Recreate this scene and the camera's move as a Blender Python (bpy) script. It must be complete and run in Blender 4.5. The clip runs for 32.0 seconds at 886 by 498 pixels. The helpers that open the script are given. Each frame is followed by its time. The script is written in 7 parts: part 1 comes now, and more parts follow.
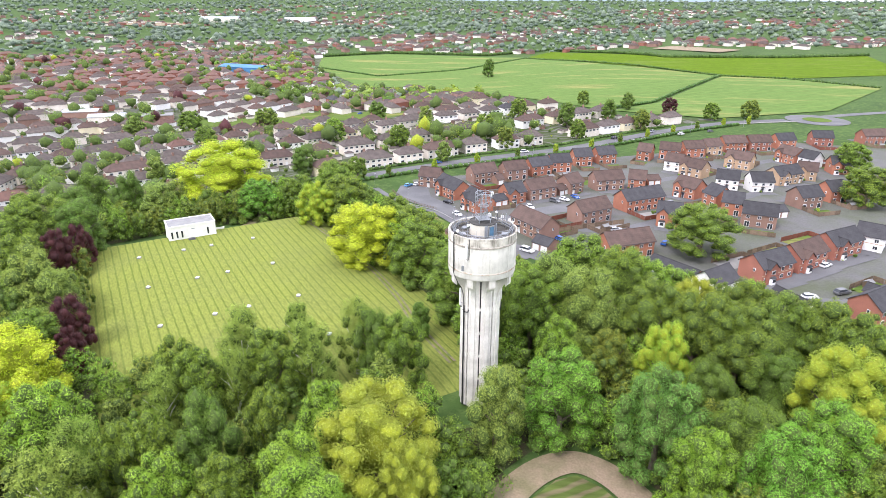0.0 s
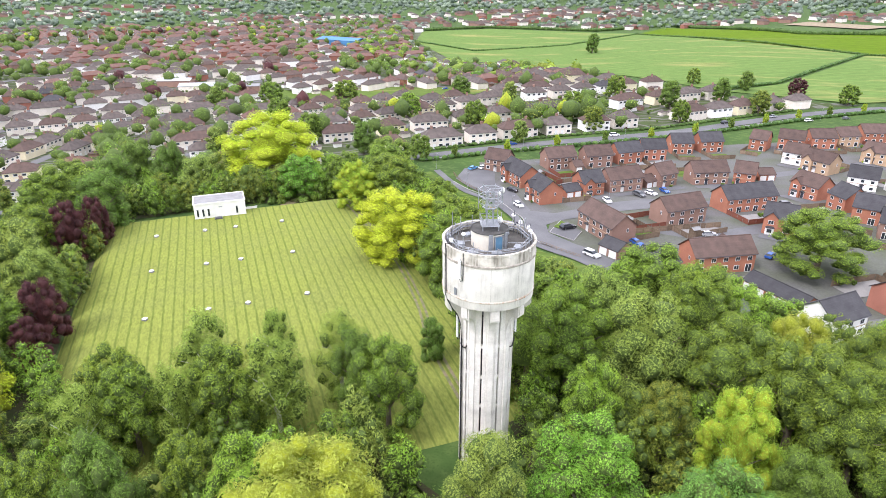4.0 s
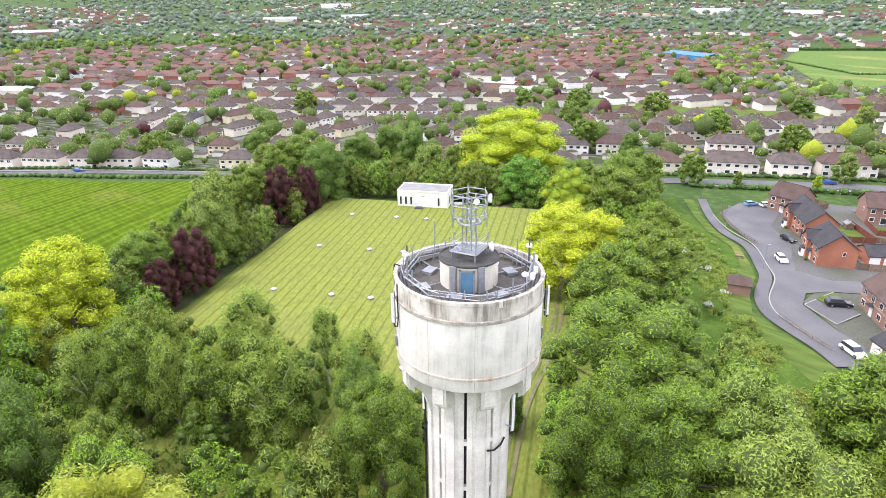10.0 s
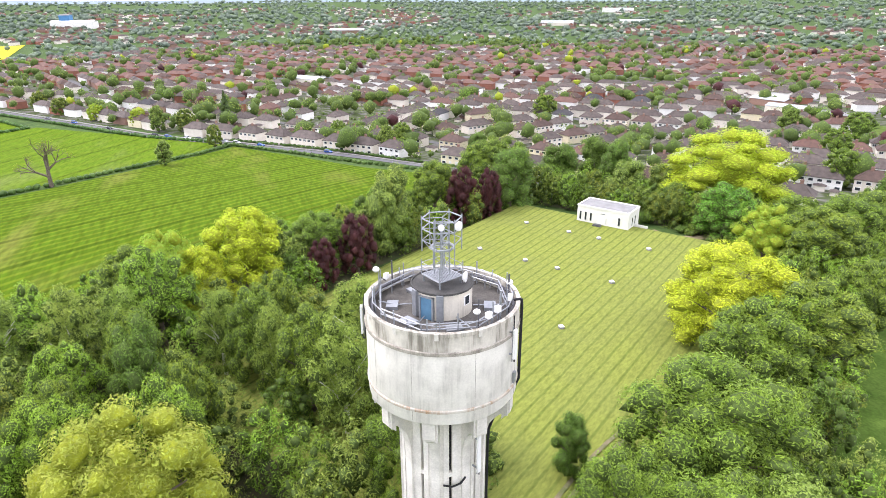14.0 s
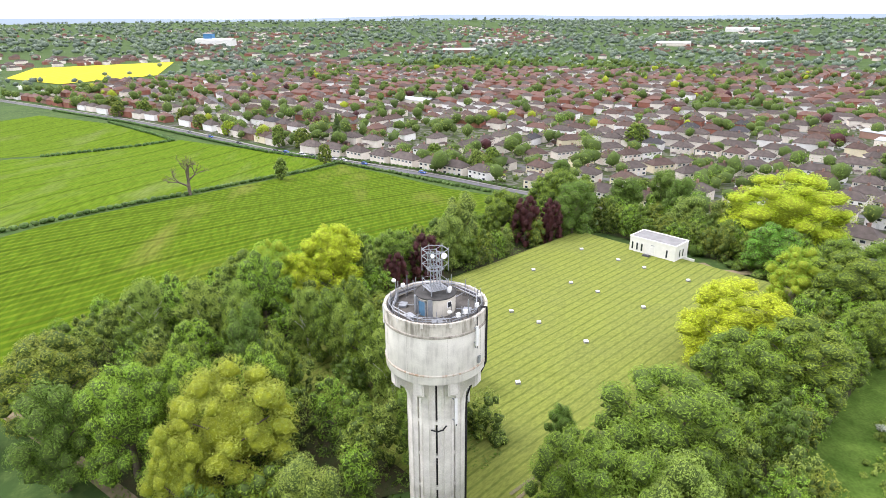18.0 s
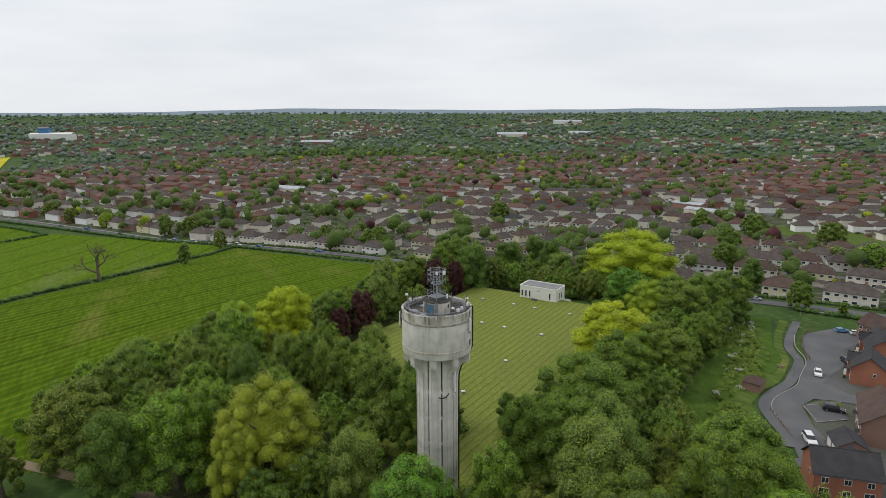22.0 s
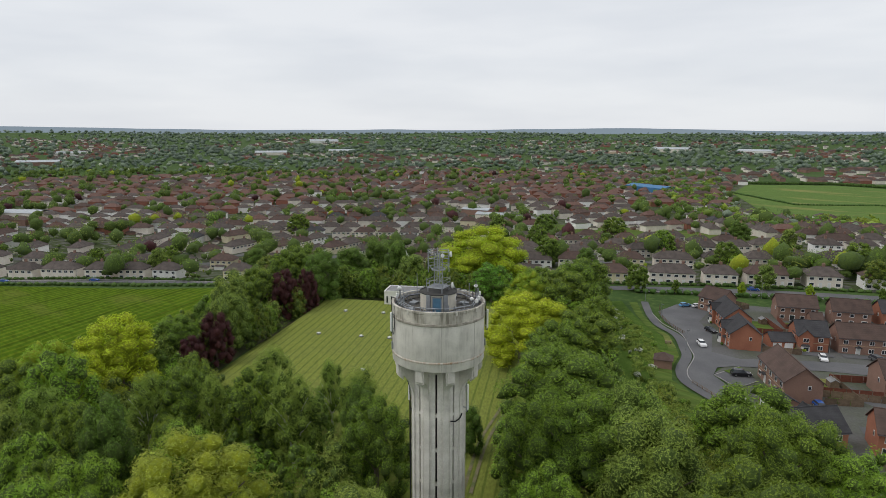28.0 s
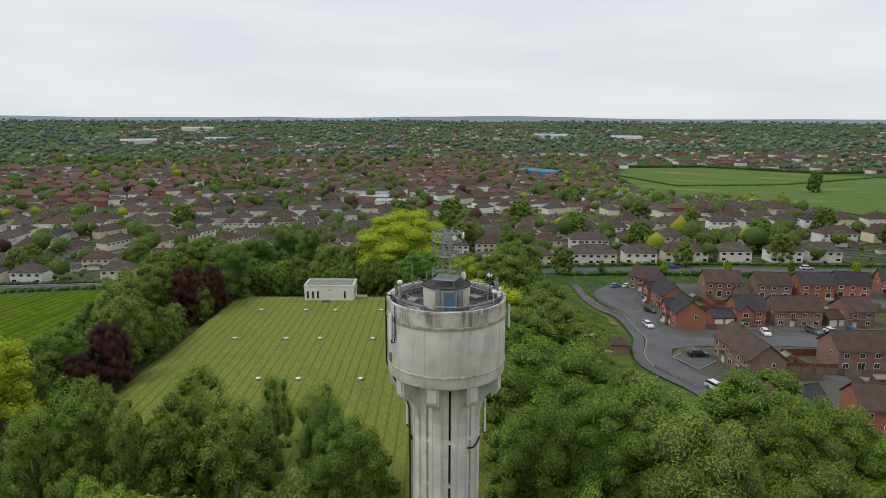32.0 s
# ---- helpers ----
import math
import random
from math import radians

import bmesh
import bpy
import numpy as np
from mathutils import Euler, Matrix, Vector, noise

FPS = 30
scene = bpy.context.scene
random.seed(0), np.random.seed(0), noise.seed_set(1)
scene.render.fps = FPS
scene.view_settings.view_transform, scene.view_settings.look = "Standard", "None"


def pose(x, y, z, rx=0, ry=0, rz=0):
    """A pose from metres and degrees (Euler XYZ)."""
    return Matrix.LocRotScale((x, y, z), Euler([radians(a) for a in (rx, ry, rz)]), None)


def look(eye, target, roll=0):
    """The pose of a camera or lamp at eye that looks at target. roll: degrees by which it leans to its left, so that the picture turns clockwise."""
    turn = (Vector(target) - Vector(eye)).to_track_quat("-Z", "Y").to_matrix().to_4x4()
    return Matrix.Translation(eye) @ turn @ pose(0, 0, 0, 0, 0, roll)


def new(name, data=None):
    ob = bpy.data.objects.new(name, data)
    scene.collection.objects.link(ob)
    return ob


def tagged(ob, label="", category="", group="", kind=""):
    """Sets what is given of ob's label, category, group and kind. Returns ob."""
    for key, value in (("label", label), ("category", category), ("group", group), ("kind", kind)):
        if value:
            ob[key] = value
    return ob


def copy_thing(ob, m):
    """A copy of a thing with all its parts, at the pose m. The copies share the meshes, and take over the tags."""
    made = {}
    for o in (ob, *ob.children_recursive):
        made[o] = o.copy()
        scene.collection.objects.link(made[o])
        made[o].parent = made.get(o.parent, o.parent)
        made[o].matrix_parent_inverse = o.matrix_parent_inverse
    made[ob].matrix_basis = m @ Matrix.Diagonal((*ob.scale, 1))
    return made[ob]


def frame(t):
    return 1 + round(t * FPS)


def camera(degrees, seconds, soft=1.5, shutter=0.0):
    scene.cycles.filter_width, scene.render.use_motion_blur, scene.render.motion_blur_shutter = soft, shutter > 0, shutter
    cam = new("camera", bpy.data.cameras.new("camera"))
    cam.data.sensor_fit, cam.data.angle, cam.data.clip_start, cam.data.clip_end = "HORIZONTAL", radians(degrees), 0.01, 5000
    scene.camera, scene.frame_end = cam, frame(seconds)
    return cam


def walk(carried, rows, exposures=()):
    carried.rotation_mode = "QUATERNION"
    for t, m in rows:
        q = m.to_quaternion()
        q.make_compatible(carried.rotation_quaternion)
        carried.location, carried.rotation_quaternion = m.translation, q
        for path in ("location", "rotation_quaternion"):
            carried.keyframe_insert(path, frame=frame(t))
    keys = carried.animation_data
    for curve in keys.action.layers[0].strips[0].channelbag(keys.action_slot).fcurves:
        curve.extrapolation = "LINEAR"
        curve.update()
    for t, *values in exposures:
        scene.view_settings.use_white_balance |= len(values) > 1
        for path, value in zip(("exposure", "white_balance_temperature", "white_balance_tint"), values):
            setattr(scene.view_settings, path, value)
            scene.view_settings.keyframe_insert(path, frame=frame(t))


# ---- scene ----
FOV = 70.5
cam = camera(FOV, 32.0, soft=0.35)
ROWS = [
    (0.0, pose(3.68, -103.26, 68.64, 67.92, -0.33, 6.03)),
    (0.5, pose(3.69, -99.20, 68.23, 67.39, -0.31, 6.20)),
    (1.0, pose(3.87, -95.21, 67.74, 66.91, -0.29, 6.48)),
    (1.5, pose(4.54, -91.30, 67.05, 66.52, -0.26, 7.08)),
    (2.0, pose(5.86, -87.46, 66.14, 66.27, -0.20, 8.14)),
    (2.5, pose(7.68, -83.70, 65.06, 66.15, -0.14, 9.61)),
    (3.0, pose(9.78, -79.98, 63.93, 66.10, -0.07, 11.39)),
    (3.5, pose(12.04, -76.27, 62.89, 66.07, -0.01, 13.47)),
    (4.5, pose(16.77, -68.91, 61.04, 66.03, 0.07, 18.24)),
    (5.5, pose(21.40, -61.64, 59.29, 66.05, 0.15, 23.44)),
    (6.0, pose(23.47, -58.05, 58.40, 66.12, 0.20, 26.12)),
    (6.5, pose(25.27, -54.51, 57.47, 66.23, 0.26, 28.81)),
    (7.0, pose(26.87, -51.03, 56.55, 66.37, 0.31, 31.48)),
    (7.5, pose(28.26, -47.60, 55.63, 66.53, 0.35, 34.16)),
    (8.0, pose(29.42, -44.25, 54.67, 66.75, 0.39, 36.85)),
    (8.5, pose(30.34, -40.97, 53.67, 67.03, 0.43, 39.54)),
    (9.0, pose(31.08, -37.80, 52.70, 67.34, 0.45, 42.23)),
    (9.5, pose(31.76, -34.86, 51.91, 67.60, 0.47, 44.93)),
    (10.0, pose(32.54, -32.22, 51.41, 67.75, 0.47, 47.66)),
    (10.5, pose(33.52, -29.86, 51.18, 67.84, 0.46, 50.46)),
    (11.0, pose(34.72, -27.69, 51.14, 67.90, 0.43, 53.35)),
    (11.5, pose(36.07, -25.57, 51.24, 67.95, 0.39, 56.32)),
    (12.0, pose(37.44, -23.41, 51.41, 68.00, 0.34, 59.29)),
    (12.5, pose(38.69, -21.08, 51.61, 68.04, 0.31, 62.35)),
    (13.0, pose(39.79, -18.49, 51.80, 68.09, 0.29, 65.62)),
    (13.5, pose(40.68, -15.88, 52.00, 68.14, 0.29, 68.81)),
    (14.0, pose(41.51, -13.51, 52.26, 68.20, 0.31, 71.74)),
    (14.5, pose(42.53, -11.46, 52.64, 68.26, 0.34, 74.43)),
    (15.0, pose(43.96, -9.80, 53.23, 68.30, 0.36, 76.79)),
    (15.5, pose(46.05, -8.64, 54.12, 68.33, 0.36, 78.60)),
    (16.5, pose(51.93, -7.52, 56.73, 68.46, 0.37, 80.81)),
    (17.5, pose(59.86, -7.58, 60.13, 68.86, 0.37, 81.80)),
    (18.0, pose(65.49, -8.44, 61.91, 69.58, 0.35, 81.74)),
    (18.5, pose(73.18, -10.48, 63.37, 71.08, 0.34, 81.05)),
    (19.0, pose(82.38, -13.86, 64.73, 72.87, 0.34, 79.76)),
    (19.5, pose(92.80, -18.20, 66.20, 74.60, 0.42, 78.20)),
    (20.0, pose(100.90, -22.95, 67.35, 76.02, 0.46, 76.45)),
    (20.5, pose(100.70, -26.80, 66.65, 76.48, 0.39, 74.38)),
    (21.0, pose(99.01, -30.30, 65.70, 76.80, 0.31, 72.28)),
    (21.5, pose(97.40, -33.60, 64.76, 77.09, 0.28, 70.28)),
    (22.0, pose(95.60, -36.70, 63.78, 77.38, 0.27, 68.32)),
    (22.5, pose(93.57, -39.71, 62.78, 77.69, 0.25, 66.33)),
    (23.0, pose(91.26, -42.58, 61.78, 77.99, 0.22, 64.31)),
    (23.5, pose(88.62, -45.24, 60.79, 78.26, 0.18, 62.30)),
    (24.0, pose(85.71, -47.63, 59.80, 78.50, 0.13, 60.32)),
    (24.5, pose(82.57, -49.70, 58.77, 78.73, 0.05, 58.39)),
    (25.0, pose(79.24, -51.39, 57.75, 78.93, -0.04, 56.53)),
    (25.5, pose(75.68, -52.52, 56.80, 79.07, -0.09, 54.71)),
    (26.5, pose(68.15, -53.59, 55.08, 79.20, -0.12, 51.19)),
    (27.5, pose(60.47, -53.96, 53.34, 79.26, -0.13, 47.72)),
    (28.0, pose(56.67, -53.98, 52.37, 79.29, -0.16, 46.00)),
    (28.5, pose(52.94, -53.81, 51.36, 79.29, -0.21, 44.27)),
    (29.0, pose(49.28, -53.25, 50.51, 79.21, -0.23, 42.53)),
    (29.5, pose(45.73, -52.24, 49.90, 79.02, -0.20, 40.78)),
    (30.0, pose(42.45, -51.03, 49.48, 78.78, -0.13, 39.14)),
    (30.5, pose(39.63, -49.94, 49.17, 78.54, -0.04, 37.74)),
    (31.0, pose(37.48, -49.34, 48.89, 78.36, -0.01, 36.66)),
    (31.5, pose(36.02, -49.42, 48.59, 78.29, -0.09, 35.93)),
    (32.0, pose(34.97, -49.94, 48.28, 78.28, -0.24, 35.40)),
]
walk(cam, ROWS, exposures=[(0.0, 1.16, 6150, 21), (15.5, 1.20, 6300, 22), (18.5, 0.90, 6400, 18), (19.3, 0.45, 6500, 13), (20.0, -0.02, 6500, 11), (21.0, -0.31, 6500, 11), (23.0, -0.42, 6500, 11), (32.0, -0.48, 6500, 11)])

# ---- world and sun: a bright, thinly overcast spring day ----
SUN_EL, SUN_AZ = 52.0, 215.0
world = bpy.data.worlds.new("overcast_sky")
scene.world = world
world.use_nodes = True
wn, wl = world.node_tree.nodes, world.node_tree.links
wn.clear()
w_out = wn.new("ShaderNodeOutputWorld")
w_bg = wn.new("ShaderNodeBackground")
w_sky = wn.new("ShaderNodeTexSky")
w_sky.sky_type = "NISHITA"
w_sky.sun_disc = False
w_sky.sun_elevation, w_sky.sun_rotation = radians(SUN_EL), radians(SUN_AZ)
w_co = wn.new("ShaderNodeTexCoord")
w_map = wn.new("ShaderNodeMapping")
w_map.inputs["Scale"].default_value = (1.2, 1.2, 7.0)
w_noise = wn.new("ShaderNodeTexNoise")
w_noise.inputs["Scale"].default_value = 2.6
w_noise.inputs["Detail"].default_value = 6.0
w_ramp = wn.new("ShaderNodeValToRGB")
w_ramp.color_ramp.elements[0].position, w_ramp.color_ramp.elements[0].color = 0.36, (10.6, 11.1, 11.7, 1)
w_ramp.color_ramp.elements[1].position, w_ramp.color_ramp.elements[1].color = 0.62, (11.8, 12.2, 12.6, 1)
w_mix = wn.new("ShaderNodeMix")
w_mix.data_type = "RGBA"
w_mix.inputs[0].default_value = 0.9
wl.new(w_co.outputs["Generated"], w_map.inputs["Vector"])
wl.new(w_map.outputs[0], w_noise.inputs["Vector"])
wl.new(w_noise.outputs["Fac"], w_ramp.inputs[0])
wl.new(w_sky.outputs[0], w_mix.inputs[6])
wl.new(w_ramp.outputs[0], w_mix.inputs[7])
wl.new(w_mix.outputs[2], w_bg.inputs[0])
w_bg.inputs[1].default_value = 0.1
wl.new(w_bg.outputs[0], w_out.inputs[0])

sun = new("sun", bpy.data.lights.new("sun", "SUN"))
sun.data.energy, sun.data.angle, sun.data.color = 1.3, radians(14), (1.0, 0.96, 0.9)
sun.matrix_world = look((0, 0, 300), (-math.sin(radians(SUN_AZ)) * math.cos(radians(SUN_EL)), -math.cos(radians(SUN_AZ)) * math.cos(radians(SUN_EL)), 300 - math.sin(radians(SUN_EL))))


# ---- materials ----
def material(name, colour, rough=0.85, vary=0.25, scale=1.0, fine=12.0, bump=0.2, second=None, metal=0.0, object_vary=0.0, spec=0.3):
    """A plain surface with stains and grain at two scales."""
    m = bpy.data.materials.new(name)
    m.use_nodes = True
    n, l = m.node_tree.nodes, m.node_tree.links
    b = n["Principled BSDF"]
    b.inputs["Roughness"].default_value, b.inputs["Metallic"].default_value = rough, metal
    b.inputs["Specular IOR Level"].default_value = spec
    co = n.new("ShaderNodeTexCoord")
    big, small = n.new("ShaderNodeTexNoise"), n.new("ShaderNodeTexNoise")
    big.inputs["Scale"].default_value, big.inputs["Detail"].default_value = scale, 5
    small.inputs["Scale"].default_value, small.inputs["Detail"].default_value = scale * fine, 4
    for x in (big, small):
        l.new(co.outputs["Object"], x.inputs["Vector"])
    mix = n.new("ShaderNodeMix")
    mix.data_type = "RGBA"
    second = second or [c * (1 - vary) for c in colour]
    mix.inputs[6].default_value, mix.inputs[7].default_value = (*colour, 1), (*second, 1)
    ramp = n.new("ShaderNodeMapRange")
    ramp.inputs[1].default_value, ramp.inputs[2].default_value = 0.35, 0.68
    l.new(big.outputs["Fac"], ramp.inputs[0])
    l.new(ramp.outputs[0], mix.inputs[0])
    hsv = n.new("ShaderNodeHueSaturation")
    val = n.new("ShaderNodeMapRange")
    val.inputs[1].default_value, val.inputs[2].default_value = 0.25, 0.75
    val.inputs[3].default_value, val.inputs[4].default_value = 1 - vary * 0.6, 1 + vary * 0.6
    l.new(small.outputs["Fac"], val.inputs[0])
    l.new(mix.outputs[2], hsv.inputs["Color"])
    if object_vary:
        oi, mr, mu = n.new("ShaderNodeObjectInfo"), n.new("ShaderNodeMapRange"), n.new("ShaderNodeMath")
        mr.inputs[3].default_value, mr.inputs[4].default_value = 1 - object_vary, 1 + object_vary
        mu.operation = "MULTIPLY"
        l.new(oi.outputs["Random"], mr.inputs[0])
        l.new(mr.outputs[0], mu.inputs[0])
        l.new(val.outputs[0], mu.inputs[1])
        l.new(mu.outputs[0], hsv.inputs["Value"])
    else:
        l.new(val.outputs[0], hsv.inputs["Value"])
    l.new(hsv.outputs[0], b.inputs["Base Color"])
    if bump:
        bp = n.new("ShaderNodeBump")
        bp.inputs["Strength"].default_value, bp.inputs["Distance"].default_value = bump, 0.05
        l.new(small.outputs["Fac"], bp.inputs["Height"])
        l.new(bp.outputs[0], b.inputs["Normal"])
    return m


def leaf_material(name, colour, second, glow=0.25, vary=0.26, grain=2.6):
    """Leaves: each leaf and each tree a little different, some light passing through."""
    m = bpy.data.materials.new(name)
    m.use_nodes = True
    n, l = m.node_tree.nodes, m.node_tree.links
    b, out = n["Principled BSDF"], n["Material Output"]
    b.inputs["Roughness"].default_value = 0.6
    b.inputs["Specular IOR Level"].default_value = 0.25
    geo, oi = n.new("ShaderNodeNewGeometry"), n.new("ShaderNodeObjectInfo")
    co, noise_big = n.new("ShaderNodeTexCoord"), n.new("ShaderNodeTexNoise")
    noise_big.inputs["Scale"].default_value = 0.35
    l.new(co.outputs["Object"], noise_big.inputs["Vector"])
    mix = n.new("ShaderNodeMix")
    mix.data_type = "RGBA"
    mix.inputs[6].default_value, mix.inputs[7].default_value = (*colour, 1), (*second, 1)
    add = n.new("ShaderNodeMath")
    add.operation = "MULTIPLY_ADD"
    add.inputs[1].default_value, add.inputs[2].default_value = 0.5, -0.02
    l.new(geo.outputs["Random Per Island"], add.inputs[0])
    mr = n.new("ShaderNodeMapRange")
    mr.inputs[1].default_value, mr.inputs[2].default_value = 0.35, 0.65
    mr.inputs[3].default_value, mr.inputs[4].default_value = 0.0, 0.5
    l.new(noise_big.outputs["Fac"], mr.inputs[0])
    sm = n.new("ShaderNodeMath")
    sm.operation = "ADD"
    l.new(add.outputs[0], sm.inputs[0])
    l.new(mr.outputs[0], sm.inputs[1])
    l.new(sm.outputs[0], mix.inputs[0])
    hsv, v = n.new("ShaderNodeHueSaturation"), n.new("ShaderNodeMapRange")
    v.inputs[3].default_value, v.inputs[4].default_value = 1 - vary, 1 + vary
    l.new(geo.outputs["Random Per Island"], v.inputs[0])
    h = n.new("ShaderNodeMapRange")
    h.inputs[3].default_value, h.inputs[4].default_value = 0.498, 0.516
    l.new(oi.outputs["Random"], h.inputs[0])
    l.new(h.outputs[0], hsv.inputs["Hue"])
    fine_n, fine_r, mul = n.new("ShaderNodeTexNoise"), n.new("ShaderNodeMapRange"), n.new("ShaderNodeMath")
    fine_n.inputs["Scale"].default_value, fine_n.inputs["Detail"].default_value = grain, 5
    l.new(co.outputs["Object"], fine_n.inputs["Vector"])
    fine_r.inputs[1].default_value, fine_r.inputs[2].default_value, fine_r.inputs[3].default_value, fine_r.inputs[4].default_value = 0.33, 0.68, 0.7, 1.25
    l.new(fine_n.outputs["Fac"], fine_r.inputs[0])
    mul.operation = "MULTIPLY"
    l.new(v.outputs[0], mul.inputs[0])
    l.new(fine_r.outputs[0], mul.inputs[1])
    l.new(mul.outputs[0], hsv.inputs["Value"])
    l.new(mix.outputs[2], hsv.inputs["Color"])
    l.new(hsv.outputs[0], b.inputs["Base Color"])
    tr, ms = n.new("ShaderNodeBsdfTranslucent"), n.new("ShaderNodeMixShader")
    l.new(hsv.outputs[0], tr.inputs["Color"])
    ms.inputs[0].default_value = glow
    l.new(b.outputs[0], ms.inputs[1])
    l.new(tr.outputs[0], ms.inputs[2])
    l.new(ms.outputs[0], out.inputs["Surface"])
    return m


LEAVES = {
    "lime": leaf_material("leaf_lime", (0.53, 0.60, 0.018), (0.40, 0.51, 0.024)),
    "lime2": leaf_material("leaf_lime_green", (0.34, 0.46, 0.030), (0.23, 0.37, 0.032)),
    "green": leaf_material("leaf_green", (0.160, 0.248, 0.024), (0.228, 0.305, 0.030)),
    "fresh": leaf_material("leaf_fresh", (0.207, 0.370, 0.030), (0.276, 0.400, 0.037)),
    "chestnut": leaf_material("leaf_chestnut", (0.150, 0.319, 0.030), (0.230, 0.410, 0.038)),
    "teal": leaf_material("leaf_sea_green", (0.115, 0.245, 0.040), (0.170, 0.305, 0.048)),
    "pale": leaf_material("leaf_pale", (0.215, 0.300, 0.050), (0.280, 0.355, 0.062)),
    "birch": leaf_material("leaf_birch", (0.205, 0.298, 0.044), (0.268, 0.345, 0.054)),
    "dark": leaf_material("leaf_dark", (0.110, 0.196, 0.026), (0.166, 0.248, 0.031)),
    "deep": leaf_material("leaf_deep_green", (0.135, 0.205, 0.022), (0.195, 0.255, 0.026)),
    "olive": leaf_material("leaf_olive", (0.196, 0.251, 0.030), (0.257, 0.277, 0.035)),
    "ochre": leaf_material("leaf_ochre", (0.37, 0.385, 0.042), (0.27, 0.325, 0.042)),
    "gold": leaf_material("leaf_gold", (0.360, 0.410, 0.036), (0.261, 0.342, 0.034)),
    "purple": leaf_material("leaf_purple", (0.062, 0.021, 0.026), (0.105, 0.036, 0.038)),
    # the two far greens are paled and blued to carry the haze of distance
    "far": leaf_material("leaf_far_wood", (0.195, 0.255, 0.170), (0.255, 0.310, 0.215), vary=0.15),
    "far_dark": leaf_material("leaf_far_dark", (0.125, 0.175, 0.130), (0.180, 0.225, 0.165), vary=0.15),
    "conifer": leaf_material("leaf_conifer", (0.03, 0.06, 0.025), (0.05, 0.085, 0.03), glow=0.1),
    "blossom": leaf_material("leaf_blossom", (0.86, 0.86, 0.80), (0.55, 0.58, 0.42), glow=0.2),
}
# crown cores: the shade inside a crown, put into darker leaf colours
M_CROWN_SHADE = material("inner_twigs_and_leaves", (0.056, 0.090, 0.019), 0.95, 0.5, 1.6, 6, 0.4, second=(0.092, 0.138, 0.029))
M_CROWN_SHADE_LIME = material("inner_yellow_leaves", (0.29, 0.33, 0.020), 0.95, 0.5, 1.6, 6, 0.4, second=(0.20, 0.24, 0.022))
M_FLOOR = material("leaf_litter_and_ivy", (0.040, 0.055, 0.016), 0.95, 0.5, 0.5, 9, 0.5, second=(0.055, 0.045, 0.022))
M_BARK = material("bark", (0.16, 0.13, 0.10), 0.95, 0.4, 2.0, 8, 0.6)
M_BIRCH = material("birch_bark", (0.62, 0.60, 0.55), 0.9, 0.4, 2.0, 8, 0.4)
M_CONCRETE = material("stained_concrete", (0.70, 0.675, 0.61), 0.9, 0.22, 0.45, 14, 0.15, second=(0.50, 0.48, 0.43))
M_CONCRETE_DIRTY = material("grimy_concrete", (0.42, 0.39, 0.33), 0.95, 0.45, 1.6, 7, 0.25, second=(0.22, 0.20, 0.165))
# near-black that stands for the shade deep in the tower's slots
M_SLOT_SHADE = material("dark_slot", (0.03, 0.03, 0.03), 0.9, 0.3)
M_DECK = material("bitumen_deck", (0.12, 0.112, 0.10), 0.95, 0.4, 0.9, 10, 0.3)
M_BLACKFELT = material("black_roof_felt", (0.045, 0.044, 0.042), 0.9, 0.4, 0.9, 10, 0.3, second=(0.09, 0.088, 0.08))
M_STEEL = material("galvanised_steel", (0.36, 0.38, 0.40), 0.5, 0.2, 3.0, 8, 0.05, metal=0.6)
M_DARKSTEEL = material("dark_steel", (0.10, 0.10, 0.11), 0.6, 0.2, 3.0, 8, 0.05)
M_CABLE = material("black_cable", (0.018, 0.018, 0.02), 0.6, 0.2)
M_WHITEPL = material("white_plastic", (0.80, 0.80, 0.78), 0.45, 0.08, 2.0)
M_BLUEDOOR = material("blue_door_paint", (0.10, 0.22, 0.33), 0.5, 0.15, 2.0)
M_RENDERWHITE = material("white_render", (0.80, 0.79, 0.75), 0.9, 0.1, 0.6, 12, 0.1)
M_GREYROOF = material("grey_felt_roof", (0.25, 0.25, 0.245), 0.95, 0.2, 0.5, 10, 0.2)
M_GLASS = material("window_glass", (0.035, 0.042, 0.05), 0.08, 0.2, 0.4, 4, 0.0, spec=0.6)
M_FRAME = material("white_frame", (0.80, 0.80, 0.79), 0.5, 0.06, 2.0)
M_TYRE = material("tyre", (0.025, 0.025, 0.025), 0.9)
M_RIM = material("wheel_rim", (0.45, 0.45, 0.46), 0.35, 0.1, 3.0, 6, 0.0, metal=0.8)
M_ASPHALT = material("asphalt", (0.105, 0.105, 0.11), 0.92, 0.22, 0.12, 30, 0.25, second=(0.14, 0.14, 0.142))
M_PAVING = material("paving", (0.26, 0.25, 0.235), 0.92, 0.2, 0.3, 16, 0.2)
M_DIRT = material("bare_earth", (0.27, 0.205, 0.14), 0.98, 0.3, 0.25, 10, 0.4, second=(0.17, 0.15, 0.08))
M_FENCE = material("fence_wood", (0.20, 0.145, 0.10), 0.95, 0.3, 1.5, 8, 0.3, object_vary=0.3)
M_BROWNFENCE = material("red_brown_fence", (0.20, 0.07, 0.045), 0.9, 0.25, 1.5, 8, 0.3)
M_HEDGE = leaf_material("leaf_hedge", (0.07, 0.14, 0.03), (0.11, 0.18, 0.04))


def brick_material(name, colour, second):
    m = material(name, colour, 0.92, 0.2, 0.35, 22, 0.15, second=second, object_vary=0.12)
    return m


